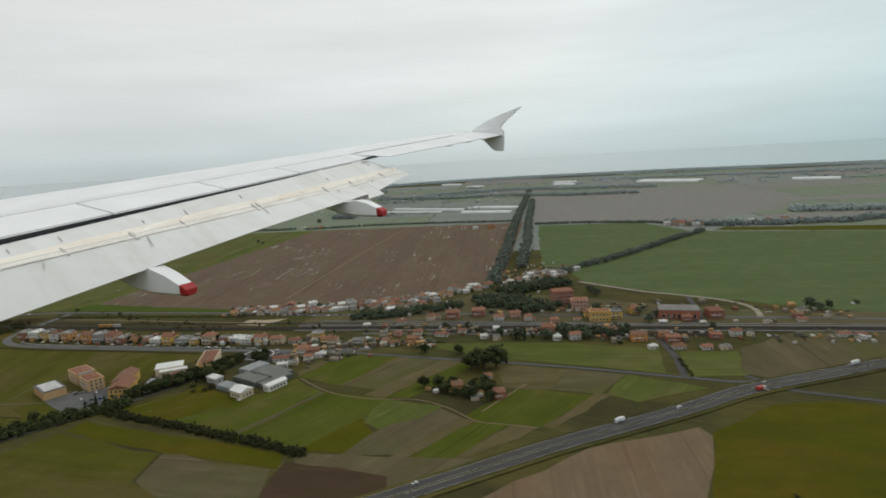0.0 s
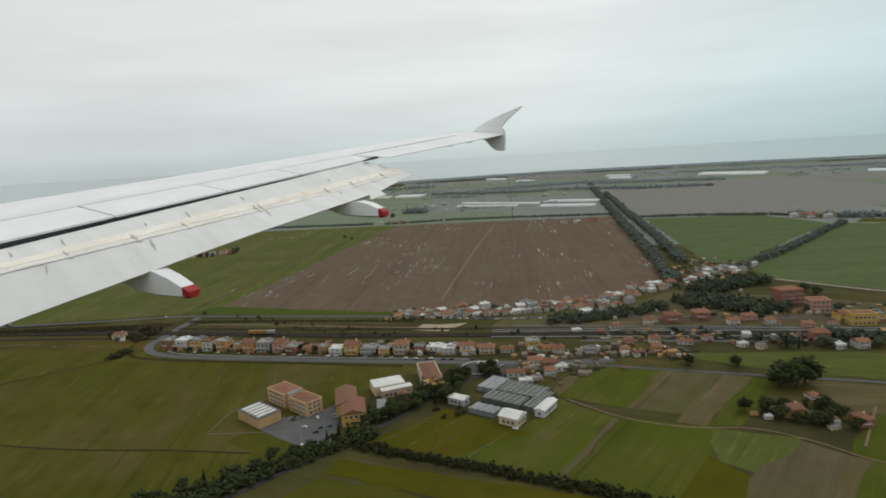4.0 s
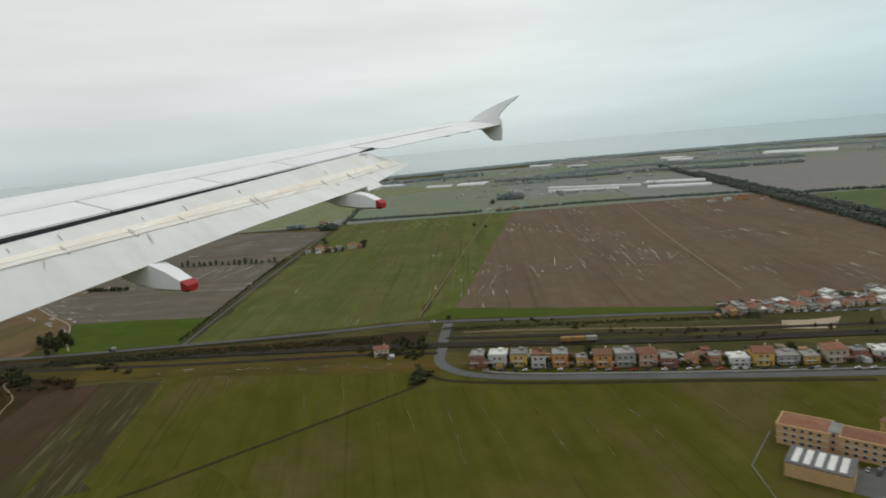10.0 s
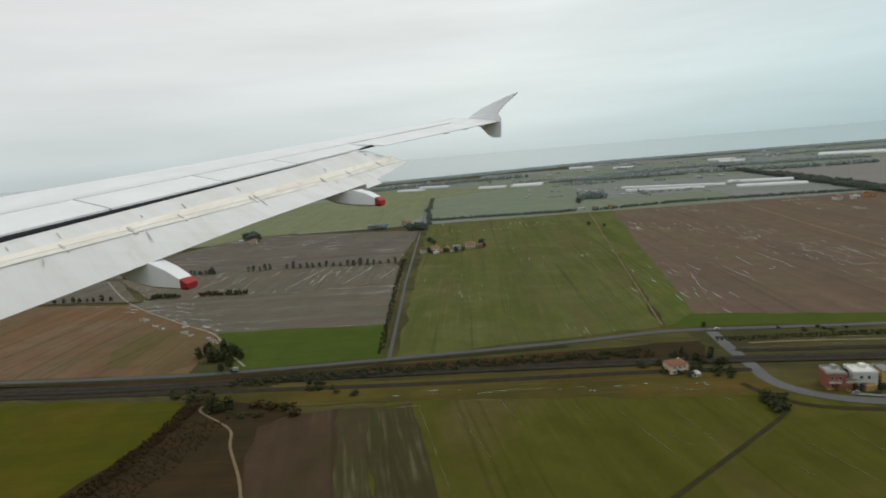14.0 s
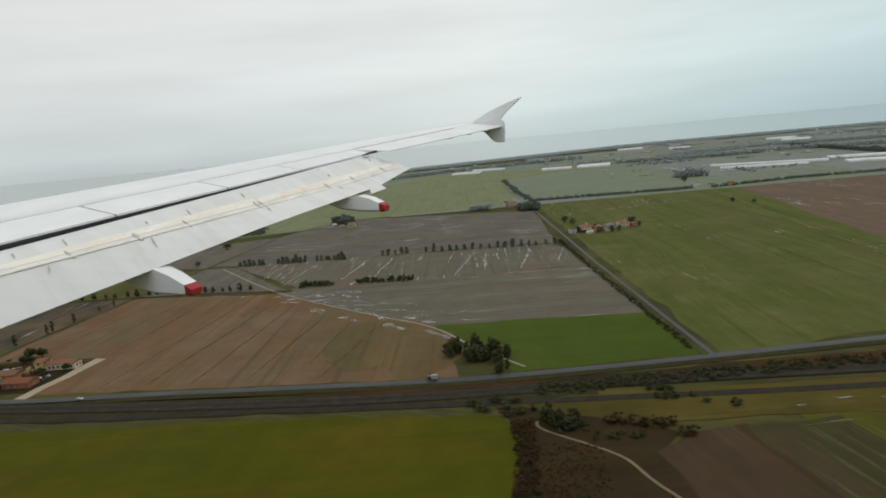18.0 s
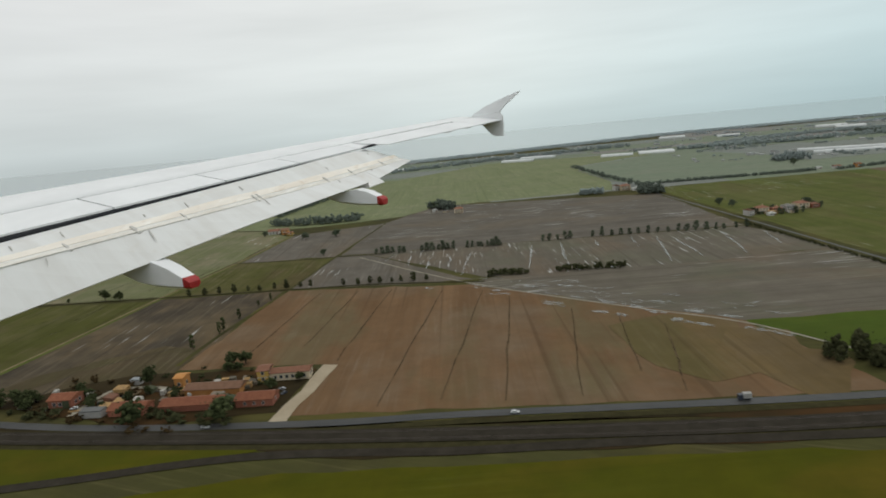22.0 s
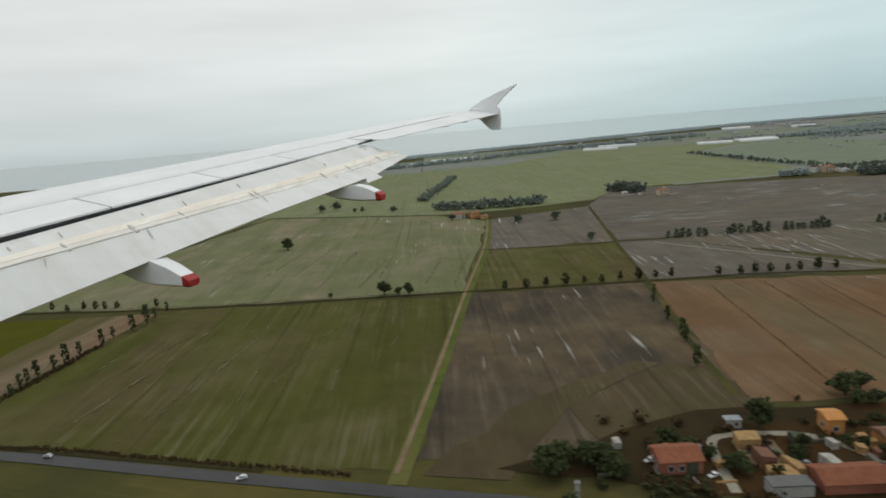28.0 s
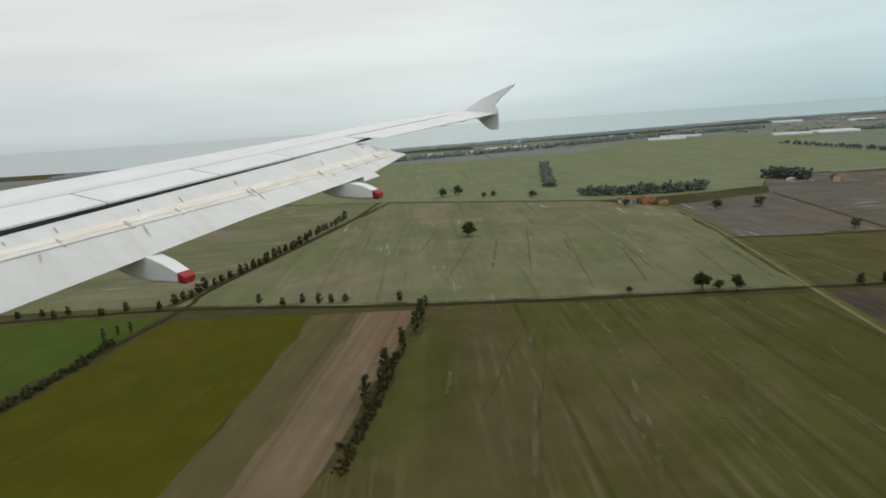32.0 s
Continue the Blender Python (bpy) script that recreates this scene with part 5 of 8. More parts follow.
for y in (13.2, 13.9, 14.5):
    body("aileron_hinge", "wing_paint", ((te(y) - 0.1, y, zs(y) - 0.022, 0.02, 0.012), (te(y), y, zs(y) - 0.02, 0.04, 0.018), (te(y) + 0.06, y, zs(y) - 0.018, 0.01, 0.008)), wing, "small pale hinge fairing", 8)


def flap_ring(y):
    """The flap's section; beyond y 11 its end is cut off on a slant down to the outer corner."""
    z1, z2 = zs(min(y, 11.15)) - slot(y), zr(y)
    z3 = -1.02 + (0.18 if y < 7.5 else 0.155) * (y - 7.5)
    dx = 0.6
    if 9.95 < y < 10.36:
        z3 -= 0.095
    if y > 10.36:
        dx, z3 = 0.48 - 0.16 * (y - 10.36), -0.60 + 0.235 * (y - 10.36)
    z3 = min(z3, z2 - 0.008)
    x = te(y)
    ux = [-0.52, -0.48, -0.40, -0.25, -0.05, 0.15, (0.15 + dx) / 2, dx]
    uz = [z1 - 0.16, z1 - 0.06, z1, z1 * 0.6 + z2 * 0.4 + 0.05, z1 * 0.25 + z2 * 0.75 + 0.035, z2, (z2 + z3) / 2 + 0.005, z3]
    cut = -0.52 if y < 11.0 else -0.52 + (y - 11.0) / 0.5 * 0.80
    ring = [(x + max(u, cut), float(np.interp(max(u, cut), ux, uz))) for u in ux]
    low = 1.0 if y < 11.0 else max(0.04, 1 - (y - 11.0) / 0.5)
    return ring + [(x + dx - 0.02, z3 - 0.012), (x + max(0.1, cut), max(min(z2, ring[0][1]) - 0.26 * low, z3 + 0.01))]


loft("flap", "flap_paint", [0.3, 1.4] + [2.6 + 0.45 * i for i in range(17)] + [9.94, 9.96, 10.1, 10.355, 10.365, 10.7, 11.0, 11.15, 11.3, 11.5], flap_ring, wing)
SPAN = [2.6 + 0.3 * i for i in range(28)] + [11.15, 11.4]


def upper(y, u):
    """Height of the flap's upper side, u metres aft of the fixed trailing edge."""
    z1, z2 = zs(y) - slot(y), zr(y)
    return float(np.interp(u, (-0.25, -0.05, 0.15), (z1 * 0.6 + z2 * 0.4 + 0.05, z1 * 0.25 + z2 * 0.75 + 0.035, z2)))


def strip_ring(y):
    w = 0.5 + 0.5 * math.sin(y * 2.3) * math.sin(y * 0.9 + 1)
    u0, u1 = -0.085 + 0.05 * w, 0.075
    if y > 10.4:
        u0 += (y - 10.4) * 0.16
    return [(te(y) + u0, upper(y, u0) + 0.006), (te(y) - 0.02, upper(y, -0.02) + 0.010), (te(y) + u1, upper(y, u1) + 0.006), (te(y) + u1, upper(y, u1) - 0.02), (te(y) + u0, upper(y, u0) - 0.02)]


loft("flap_seam", "worn_metal", SPAN, strip_ring, wing, "worn cream metal strip along the flap")
loft("flap_ridge", "worn_edge", SPAN, lambda y: [(te(y) + 0.10, upper(y, 0.10) + 0.006), (te(y) + 0.15, zr(y) + 0.012), (te(y) + 0.18, zr(y) - 0.006), (te(y) + 0.15, zr(y) - 0.02)], wing, "pale rubbed edge of the flap strip")
for i, y in enumerate((5.2, 6.07, 6.8, 8.02, 8.1, 9.5, 10.1, 10.9)):
    z2 = zr(y)
    s = (0.9, 1.6, 0.7, 1.5, 1.0, 1.4, 0.7, 0.9)[i]
    body("bracket", "bracket_dirt", ((te(y) + 0.02, y, upper(y, 0.02) + 0.008, 0.012 * s, 0.006), (te(y) + 0.10, y, upper(y, 0.10) + 0.010, 0.028 * s, 0.007), (te(y) + 0.20, y, z2 - 0.028, 0.015 * s, 0.006)), wing, "dirty flap bracket", 8)
for y, f, k in ((4.75, 0.35, 1.0), (5.35, 0.30, 1.3), (6.4, 0.45, 0.6), (7.05, 0.40, 1.2), (8.05, 0.25, 1.2), (9.8, 0.45, 0.6), (10.95, 0.25, 0.6)):
    u = -0.40 + f * 0.5
    body("fastener", "bracket_dirt", ((te(y) + u, y, upper(y, u) + 0.004, 0.010, 0.006), (te(y) + u + 0.05 * k, y - 0.015 * k, upper(y, u + 0.05 * k) + 0.005, 0.014, 0.007), (te(y) + u + 0.10 * k, y - 0.03 * k, upper(y, u + 0.10 * k) + 0.002, 0.006, 0.005)), wing, "small dirty fastener", 6)
# smears of dirt that trail back over the aft skin of the flap
for y, k in ((4.9, 0.8), (6.2, 1.7), (8.1, 1.4), (9.65, 1.0), (10.5, 0.6)):
    aft = lambda u: zr(y) + (u - 0.15) / 0.45 * (-0.27 + 0.055 * (y - 7.5)) + 0.004
    body("dirt_smear", "bracket_dirt", ((te(y) + 0.19, y, aft(0.19), 0.004 * k, 0.004), (te(y) + 0.22 + 0.02 * k, y - 0.02, aft(0.22 + 0.02 * k), 0.010 * k, 0.004), (te(y) + 0.22 + 0.09 * k, y - 0.06, aft(0.22 + 0.09 * k), 0.003, 0.003)), wing, "brown smear of dirt", 6)


def fairing(y, rows, cap):
    """A flap-track fairing: flat upper plate, flat sides, narrow keel; rows of x, half width, top, keel."""
    def ring(bm, x, w, top, keel, lean):
        mid = keel + 0.035
        return [bm.verts.new(INV @ Vector(q)) for q in ((x + lean, y - w, top), (x + lean, y + w, top), (x, y + w, mid), (x, y + w * 0.55, keel), (x, y - w * 0.55, keel), (x, y - w, mid))]

    def hull(name, material, rows, parent, label, lean):
        bm = bmesh.new()
        rings = [ring(bm, *r, lean) for r in rows]
        for r, q in zip(rings, rings[1:]):
            for i in range(6):
                j = (i + 1) % 6
                bm.faces.new((r[i], r[j], q[j], q[i]))
        bm.faces.new(rings[0][::-1])
        bm.faces.new(rings[-1])
        bmesh.ops.recalc_face_normals(bm, faces=bm.faces)
        bmesh.ops.bevel(bm, geom=[e for e in bm.edges if not e.is_boundary and e.calc_face_angle(0) > 0.5], offset=0.005, segments=1, affect="EDGES")
        return part(name, bm, material, parent, label)

    pod = hull("flap_track_fairing", "wing_paint", rows, wing, "", 0.0)
    hull("tail_cap", "red_paint", cap, pod, "bright red tail cap", 0.0)


fairing(6.0, ((-8.7, 0.06, -1.20, -1.28), (-8.3, 0.10, -1.19, -1.38), (-7.94, 0.125, -1.20, -1.49), (-7.57, 0.135, -1.24, -1.615), (-7.23, 0.135, -1.30, -1.67), (-6.95, 0.125, -1.40, -1.685), (-6.70, 0.112, -1.53, -1.69)), ((-6.705, 0.115, -1.528, -1.694), (-6.63, 0.113, -1.565, -1.692), (-6.60, 0.10, -1.595, -1.685)))
fairing(9.6, ((-7.6, 0.06, -0.66, -0.70), (-7.2, 0.10, -0.70, -0.78), (-6.78, 0.125, -0.74, -0.86), (-6.45, 0.135, -0.78, -0.965), (-6.08, 0.135, -0.72, -1.015), (-5.85, 0.125, -0.775, -1.03), (-5.65, 0.112, -0.87, -1.035)), ((-5.655, 0.115, -0.868, -1.039), (-5.585, 0.113, -0.90, -1.037), (-5.555, 0.10, -0.93, -1.03)))
# wing-tip fence: swept fin above, hooked fin below
bm = bmesh.new()
up = ((-5.95, 0.62), (-5.60, 0.80), (-5.20, 0.945), (-4.80, 1.07), (-4.66, 1.10), (-4.72, 1.05), (-5.02, 0.82), (-5.14, 0.70), (-5.20, 0.62))
low = ((-5.98, 0.60), (-5.20, 0.62), (-5.12, 0.52), (-5.11, 0.30), (-5.13, 0.01), (-5.34, 0.02), (-5.46, 0.10), (-5.62, 0.27), (-5.78, 0.42), (-5.94, 0.52))
for outline, lean in ((up, 0.22), (low, 0.10)):
    a = [bm.verts.new(INV @ Vector((x, 15.26 + lean * (z - 0.62), z))) for x, z in outline]
    c = [bm.verts.new(INV @ Vector((x, 15.32 + lean * (z - 0.62), z))) for x, z in outline]
    bm.faces.new(a)
    bm.faces.new(c[::-1])
    for i in range(len(outline)):
        j = (i + 1) % len(outline)
        bm.faces.new((a[i], c[i], c[j], a[j]))
bmesh.ops.recalc_face_normals(bm, faces=bm.faces)
part("tip_fence", bm, "wing_paint", wing, "pale swept wing-tip fence")
# the cabin's side behind the window: a round white hull that shades the wing root
bm = bmesh.new()
rings = []
for x, r, dz in ((-19.5, 0.35, -0.7), (-18.6, 1.0, -0.55), (-17, 1.6, -0.4), (-14.5, 1.95, -0.25), (-11, 1.98, -0.2), (-4, 1.98, -0.2), (4, 1.98, -0.2), (9, 1.9, -0.1), (13, 1.4, 0.35), (16.5, 0.7, 0.8), (18, 0.25, 1.0)):
    rings.append([bm.verts.new(INV @ Vector((x, -2.4 + r * math.cos(i * math.pi / 16), dz + r * 1.04 * math.sin(i * math.pi / 16)))) for i in range(32)])
for r, q in zip(rings, rings[1:]):
    for i in range(32):
        bm.faces.new((r[i], r[(i + 1) % 32], q[(i + 1) % 32], q[i]))
bm.faces.new(rings[0][::-1])
bm.faces.new(rings[-1])
bmesh.ops.recalc_face_normals(bm, faces=bm.faces)
for fc in bm.faces:
    fc.smooth = True
part("fuselage", bm, "wing_paint", wing, "white rounded cabin hull")
bm = bmesh.new()
v = [bm.verts.new(INV @ Vector(q)) for q in ((-13.2, -0.9, -1.3), (-8.2, -0.9, -1.5), (-7.2, 0.35, -1.0), (-14.2, 0.35, -0.7), (-13.2, -0.9, -0.2), (-8.2, -0.9, -0.5), (-7.6, 0.35, -0.62), (-14.0, 0.35, -0.35))]
for q in ((3, 2, 1, 0), (4, 5, 6, 7), (0, 1, 5, 4), (1, 2, 6, 5), (2, 3, 7, 6), (3, 0, 4, 7)):
    bm.faces.new([v[i] for i in q])
bmesh.ops.recalc_face_normals(bm, faces=bm.faces)
part("root_fairing", bm, "wing_paint", wing)

# ---- trees ----
def clump(bm, at, r, rnd, squash=0.8):
    """One clump of leaves: a jagged little solid."""
    q = Euler((rnd.uniform(0, 6), rnd.uniform(0, 6), rnd.uniform(0, 6))).to_matrix().to_4x4()
    res = bmesh.ops.create_icosphere(bm, subdivisions=1, radius=r, matrix=Matrix.Translation(at) @ Matrix.Diagonal((1, 1, squash, 1)) @ q)
    for v in res["verts"]:
        v.co += Vector((rnd.uniform(-1, 1), rnd.uniform(-1, 1), rnd.uniform(-1, 1))) * r * 0.38


def leaves(bm, at, spread, count, size, rnd):
    """Loose sprays of leaves round a place."""
    for _ in range(count):
        p = Vector(at) + Vector((rnd.gauss(0, 1), rnd.gauss(0, 1), rnd.gauss(0, 0.8))) * spread
        m = Matrix.Translation(p) @ Euler((rnd.uniform(-1, 1), rnd.uniform(-1, 1), rnd.uniform(0, 6))).to_matrix().to_4x4()
        s = size * rnd.uniform(0.6, 1.4)
        bm.faces.new([bm.verts.new(m @ Vector(c)) for c in ((-s, -s * 0.4, 0), (s, -s * 0.5, s * 0.2), (s * 0.7, s * 0.5, 0), (-s * 0.8, s * 0.6, s * 0.25))])


def limb(bm, a, b, ra, rb, sides=5):
    a, b = Vector(a), Vector(b)
    d = (b - a).normalized()
    n = d.orthogonal().normalized()
    k = d.cross(n)
    ring = [[bm.verts.new(p + (n * math.cos(i * 2 * math.pi / sides) + k * math.sin(i * 2 * math.pi / sides)) * r) for i in range(sides)] for p, r in ((a, ra), (b, rb))]
    for i in range(sides):
        j = (i + 1) % sides
        bm.faces.new((ring[0][i], ring[0][j], ring[1][j], ring[1][i]))
    bm.faces.new(ring[1])


def make_tree(name, kind, height, leaf, seed, label, category="tree"):
    rnd = random.Random(seed)
    tree = tagged(new(name), label, category)
    bt, bc = bmesh.new(), bmesh.new()
    H = height
    if kind == "broad":
        limb(bt, (0, 0, -0.1), (0.05 * H, 0.02 * H, 0.35 * H), 0.045 * H, 0.03 * H, 7)
        for i in range(7):
            a = i * 0.9 + rnd.uniform(-0.3, 0.3)
            e = Vector((math.cos(a) * 0.25 * H, math.sin(a) * 0.25 * H, rnd.uniform(0.34, 0.70) * H))
            limb(bt, (0.05 * H, 0.02 * H, 0.28 * H), e, 0.024 * H, 0.008 * H)
            for _ in range(9):
                p = e + Vector((rnd.gauss(0, 1), rnd.gauss(0, 1), rnd.gauss(0, 0.9))) * 0.11 * H
                clump(bc, (p.x, p.y, max(p.z, 0.14 * H)), rnd.uniform(0.06, 0.12) * H, rnd)
            leaves(bc, e, 0.15 * H, 26, 0.035 * H, rnd)
        for _ in range(16):
            clump(bc, (rnd.gauss(0, 0.13) * H, rnd.gauss(0, 0.13) * H, rnd.uniform(0.40, 0.92) * H), rnd.uniform(0.08, 0.14) * H, rnd)
        leaves(bc, (0, 0, 0.8 * H), 0.14 * H, 40, 0.035 * H, rnd)
    elif kind == "cypress":
        limb(bt, (0, 0, -0.1), (0, 0, 0.9 * H), 0.025 * H, 0.005 * H, 6)
        for i in range(34):
            z = 0.06 + 0.9 * i / 33
            w = 0.085 * math.sin(math.pi * min(1, 0.18 + z * 0.9)) ** 0.8
            a = i * 2.4
            clump(bc, (math.cos(a) * w * 0.6 * H, math.sin(a) * w * 0.6 * H, z * H), (0.35 * w + 0.02) * H * rnd.uniform(0.8, 1.25), rnd, 1.7)
        leaves(bc, (0, 0, 0.5 * H), 0.05 * H, 30, 0.02 * H, rnd)
    elif kind == "pine":
        limb(bt, (0, 0, -0.1), (0.04 * H, 0, 0.62 * H), 0.035 * H, 0.022 * H, 7)
        for i in range(8):
            a = i * 0.785 + rnd.uniform(-0.2, 0.2)
            rr = rnd.uniform(0.12, 0.32)
            e = Vector((math.cos(a) * rr * H, math.sin(a) * rr * H, rnd.uniform(0.74, 0.84) * H))
            limb(bt, (0.04 * H, 0, 0.6 * H), e, 0.014 * H, 0.006 * H)
            for _ in range(6):
                clump(bc, e + Vector((rnd.gauss(0, 0.09) * H, rnd.gauss(0, 0.09) * H, rnd.uniform(0, 0.1) * H)), rnd.uniform(0.05, 0.09) * H, rnd, 0.6)
            leaves(bc, e, 0.1 * H, 22, 0.03 * H, rnd)
    elif kind == "poplar":
        limb(bt, (0, 0, -0.1), (0, 0, 0.8 * H), 0.03 * H, 0.006 * H, 6)
        for i in range(30):
            z = rnd.uniform(0.18, 0.98)
            w = 0.13 * (1 - abs(z - 0.5) * 0.9)
            a = rnd.uniform(0, 6.3)
            clump(bc, (math.cos(a) * w * H, math.sin(a) * w * H, z * H), rnd.uniform(0.045, 0.085) * H, rnd, 1.2)
        leaves(bc, (0, 0, 0.55 * H), 0.16 * H, 60, 0.03 * H, rnd)
    elif kind == "thicket":
        limb(bt, (0, 0, -0.1), (0.02 * H, 0, 0.6 * H), 0.03 * H, 0.012 * H, 6)
        for i in range(30):
            z = rnd.uniform(0.10, 0.92)
            w = 0.30 * (1 - (abs(z - 0.42) / 0.6) ** 2)
            a = rnd.uniform(0, 6.3)
            q = w * math.sqrt(rnd.random())
            clump(bc, (math.cos(a) * q * H, math.sin(a) * q * H, z * H), rnd.uniform(0.07, 0.13) * H, rnd, 0.95)
        leaves(bc, (0, 0, 0.5 * H), 0.22 * H, 60, 0.035 * H, rnd)
    else:
        limb(bt, (0, 0, -0.1), (0, 0, 0.4 * H), 0.05 * H, 0.02 * H, 5)
        for _ in range(16):
            clump(bc, (rnd.gauss(0, 0.32) * H, rnd.gauss(0, 0.32) * H, rnd.uniform(0.15, 0.8) * H), rnd.uniform(0.14, 0.28) * H, rnd)
        leaves(bc, (0, 0, 0.45 * H), 0.34 * H, 40, 0.07 * H, rnd)
    part("trunk", bt, "bark", tree)
    part("crown", bc, leaf, tree)
    return tree


TREES = {}


def stand(key, x, y, size=1.0, seed=0):
    """Plants a tree of a kind; the first of each kind is the one that is built."""
    rnd = random.Random(int(abs(x) * 13 + abs(y) * 7) + seed)
    # beyond y 345 the same tree gets leaves with haze painted in
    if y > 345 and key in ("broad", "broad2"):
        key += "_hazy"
    spec = {"broad": ("broadleaf_tree", "broad", 7.0, "leaf_green", "dark green broadleaf tree with an uneven crown"), "broad2": ("hedgerow_tree", "thicket", 4.6, "leaf_hedge", "shrubby olive-green hedgerow tree beside a field"),
            "cypress": ("cypress_tree", "cypress", 9.0, "leaf_pine", "tall narrow dark cypress"), "pine": ("pine_tree", "pine", 10.0, "leaf_pine", "umbrella pine with a dark flat crown"),
            "poplar": ("poplar_tree", "poplar", 7.0, "leaf_green", "slender field tree beside a ditch"), "bush": ("bush", "bush", 2.6, "leaf_hedge", "low dense dark green bush"), "brown": ("brown_bush", "bush", 2.6, "leaf_brown", "leafless brown scrub bush beside fields"),
            "broad_hazy": ("broadleaf_tree", "broad", 7.0, "leaf_thin_haze", "broadleaf tree with haze-paled leaves among fields"), "broad2_hazy": ("hedgerow_tree", "thicket", 4.6, "leaf_thin_haze", "shrubby tree with haze-paled leaves beside wet fields"),
            "far": ("distant_tree", "broad", 9.0, "leaf_far_haze", "hazy distant tree among fields")}[key]
    turn = pose(x, y, 0, 0, 0, rnd.uniform(0, 360))
    if key not in TREES:
        TREES[key] = make_tree(spec[0], spec[1], spec[2], spec[3], len(TREES) + 5, spec[4], "bush" if "bush" in spec[0] else "tree")
        TREES[key].matrix_basis = turn
        return TREES[key]
    m = turn @ Matrix.Diagonal((size * rnd.uniform(0.85, 1.15), size * rnd.uniform(0.85, 1.15), size * rnd.uniform(0.85, 1.2), 1))
    ob = copy_thing(TREES[key], turn)
    ob.matrix_basis = m
    return ob


def row_of(key, a, b, step, size=1.0, jitter=1.0, skip=0.0, seed=1):
    rnd = random.Random(seed + int(abs(a[0])))
    n = max(1, round((Vector(b) - Vector(a)).length / step))
    for i in range(n + 1):
        if rnd.random() < skip:
            continue
        f = i / n
        stand(key, a[0] + (b[0] - a[0]) * f + rnd.uniform(-jitter, jitter), a[1] + (b[1] - a[1]) * f + rnd.uniform(-jitter, jitter), size * rnd.uniform(0.8, 1.2))


def scatter(key, cx, cy, rx, ry, n, size=1.0, seed=1):
    rnd = random.Random(seed + int(abs(cx)))
    for _ in range(n):
        a, q = rnd.uniform(0, 6.283), math.sqrt(rnd.random())
        stand(key, cx + math.cos(a) * q * rx, cy + math.sin(a) * q * ry, size * rnd.uniform(0.75, 1.25))


# the twelve corners and twenty sides of one leaf clump
GOLD = (1 + 5 ** 0.5) / 2
CLUMP_V = np.array([(a, b * GOLD, 0) for a in (-1, 1) for b in (-1, 1)] + [(0, a, b * GOLD) for a in (-1, 1) for b in (-1, 1)] + [(b * GOLD, 0, a) for a in (-1, 1) for b in (-1, 1)]) / (1 + GOLD ** 2) ** 0.5
CLUMP_F = np.array([f for f in ((i, j, k) for i in range(12) for j in range(i) for k in range(j)) if max(np.linalg.norm(CLUMP_V[f[a]] - CLUMP_V[f[b]]) for a, b in ((0, 1), (1, 2), (0, 2))) < 1.1])
CLUMP_F = np.array([f if np.dot(np.cross(CLUMP_V[f[1]] - CLUMP_V[f[0]], CLUMP_V[f[2]] - CLUMP_V[f[0]]), CLUMP_V[f[0]]) > 0 else f[::-1] for f in CLUMP_F])


def clump_mesh(name, leaf, label, rows, seed, squash=1.0):
    """Countless jagged leaf clumps in one mesh; rows of x, y, z, radius."""
    rows = np.array(rows)
    rs = np.random.RandomState(seed)
    n = len(rows)
    v = rows[:, None, :3] + CLUMP_V[None] * rows[:, 3][:, None, None] * rs.uniform(0.65, 1.35, (n, 12, 3)) * (1, 1, squash)
    f = CLUMP_F[None] + 12 * np.arange(n)[:, None, None]
    me = bpy.data.meshes.new(name)
    me.from_pydata(v.reshape(-1, 3).tolist(), [], f.reshape(-1, 3).tolist())
    me.materials.append(MATS[leaf])
    return tagged(new(name, me), label, "trees", "", "stuff")


def belt(name, leaf, label, line, width, height, step, seed=1, fine=9, squash=1.0):
    """A dense belt of wood or hedge."""
    rnd = random.Random(seed)
    rows = []
    for a, b in zip(line, line[1:]):
        a, b = Vector(a), Vector(b)
        d = (b - a).normalized()
        n = max(1, int((b - a).length / step))
        for i in range(n):
            for _ in range(max(1, int(width / (height * 0.45)))):
                p = a + (b - a) * ((i + rnd.random()) / n) + Vector((-d.y, d.x)) * rnd.uniform(-0.5, 0.5) * width
                h = height * rnd.uniform(0.65, 1.2)
                for k in range(fine):
                    r = h * rnd.uniform(0.20, 0.36) * (3 / fine) ** 0.4
                    rows.append((p.x + rnd.gauss(0, 0.22) * h, p.y + rnd.gauss(0, 0.22) * h, max(r * 0.5, h * (0.2 + 0.65 * k / max(1, fine - 1)) * rnd.uniform(0.8, 1.15)), r))
    return clump_mesh(name, leaf, label, rows, seed, squash)


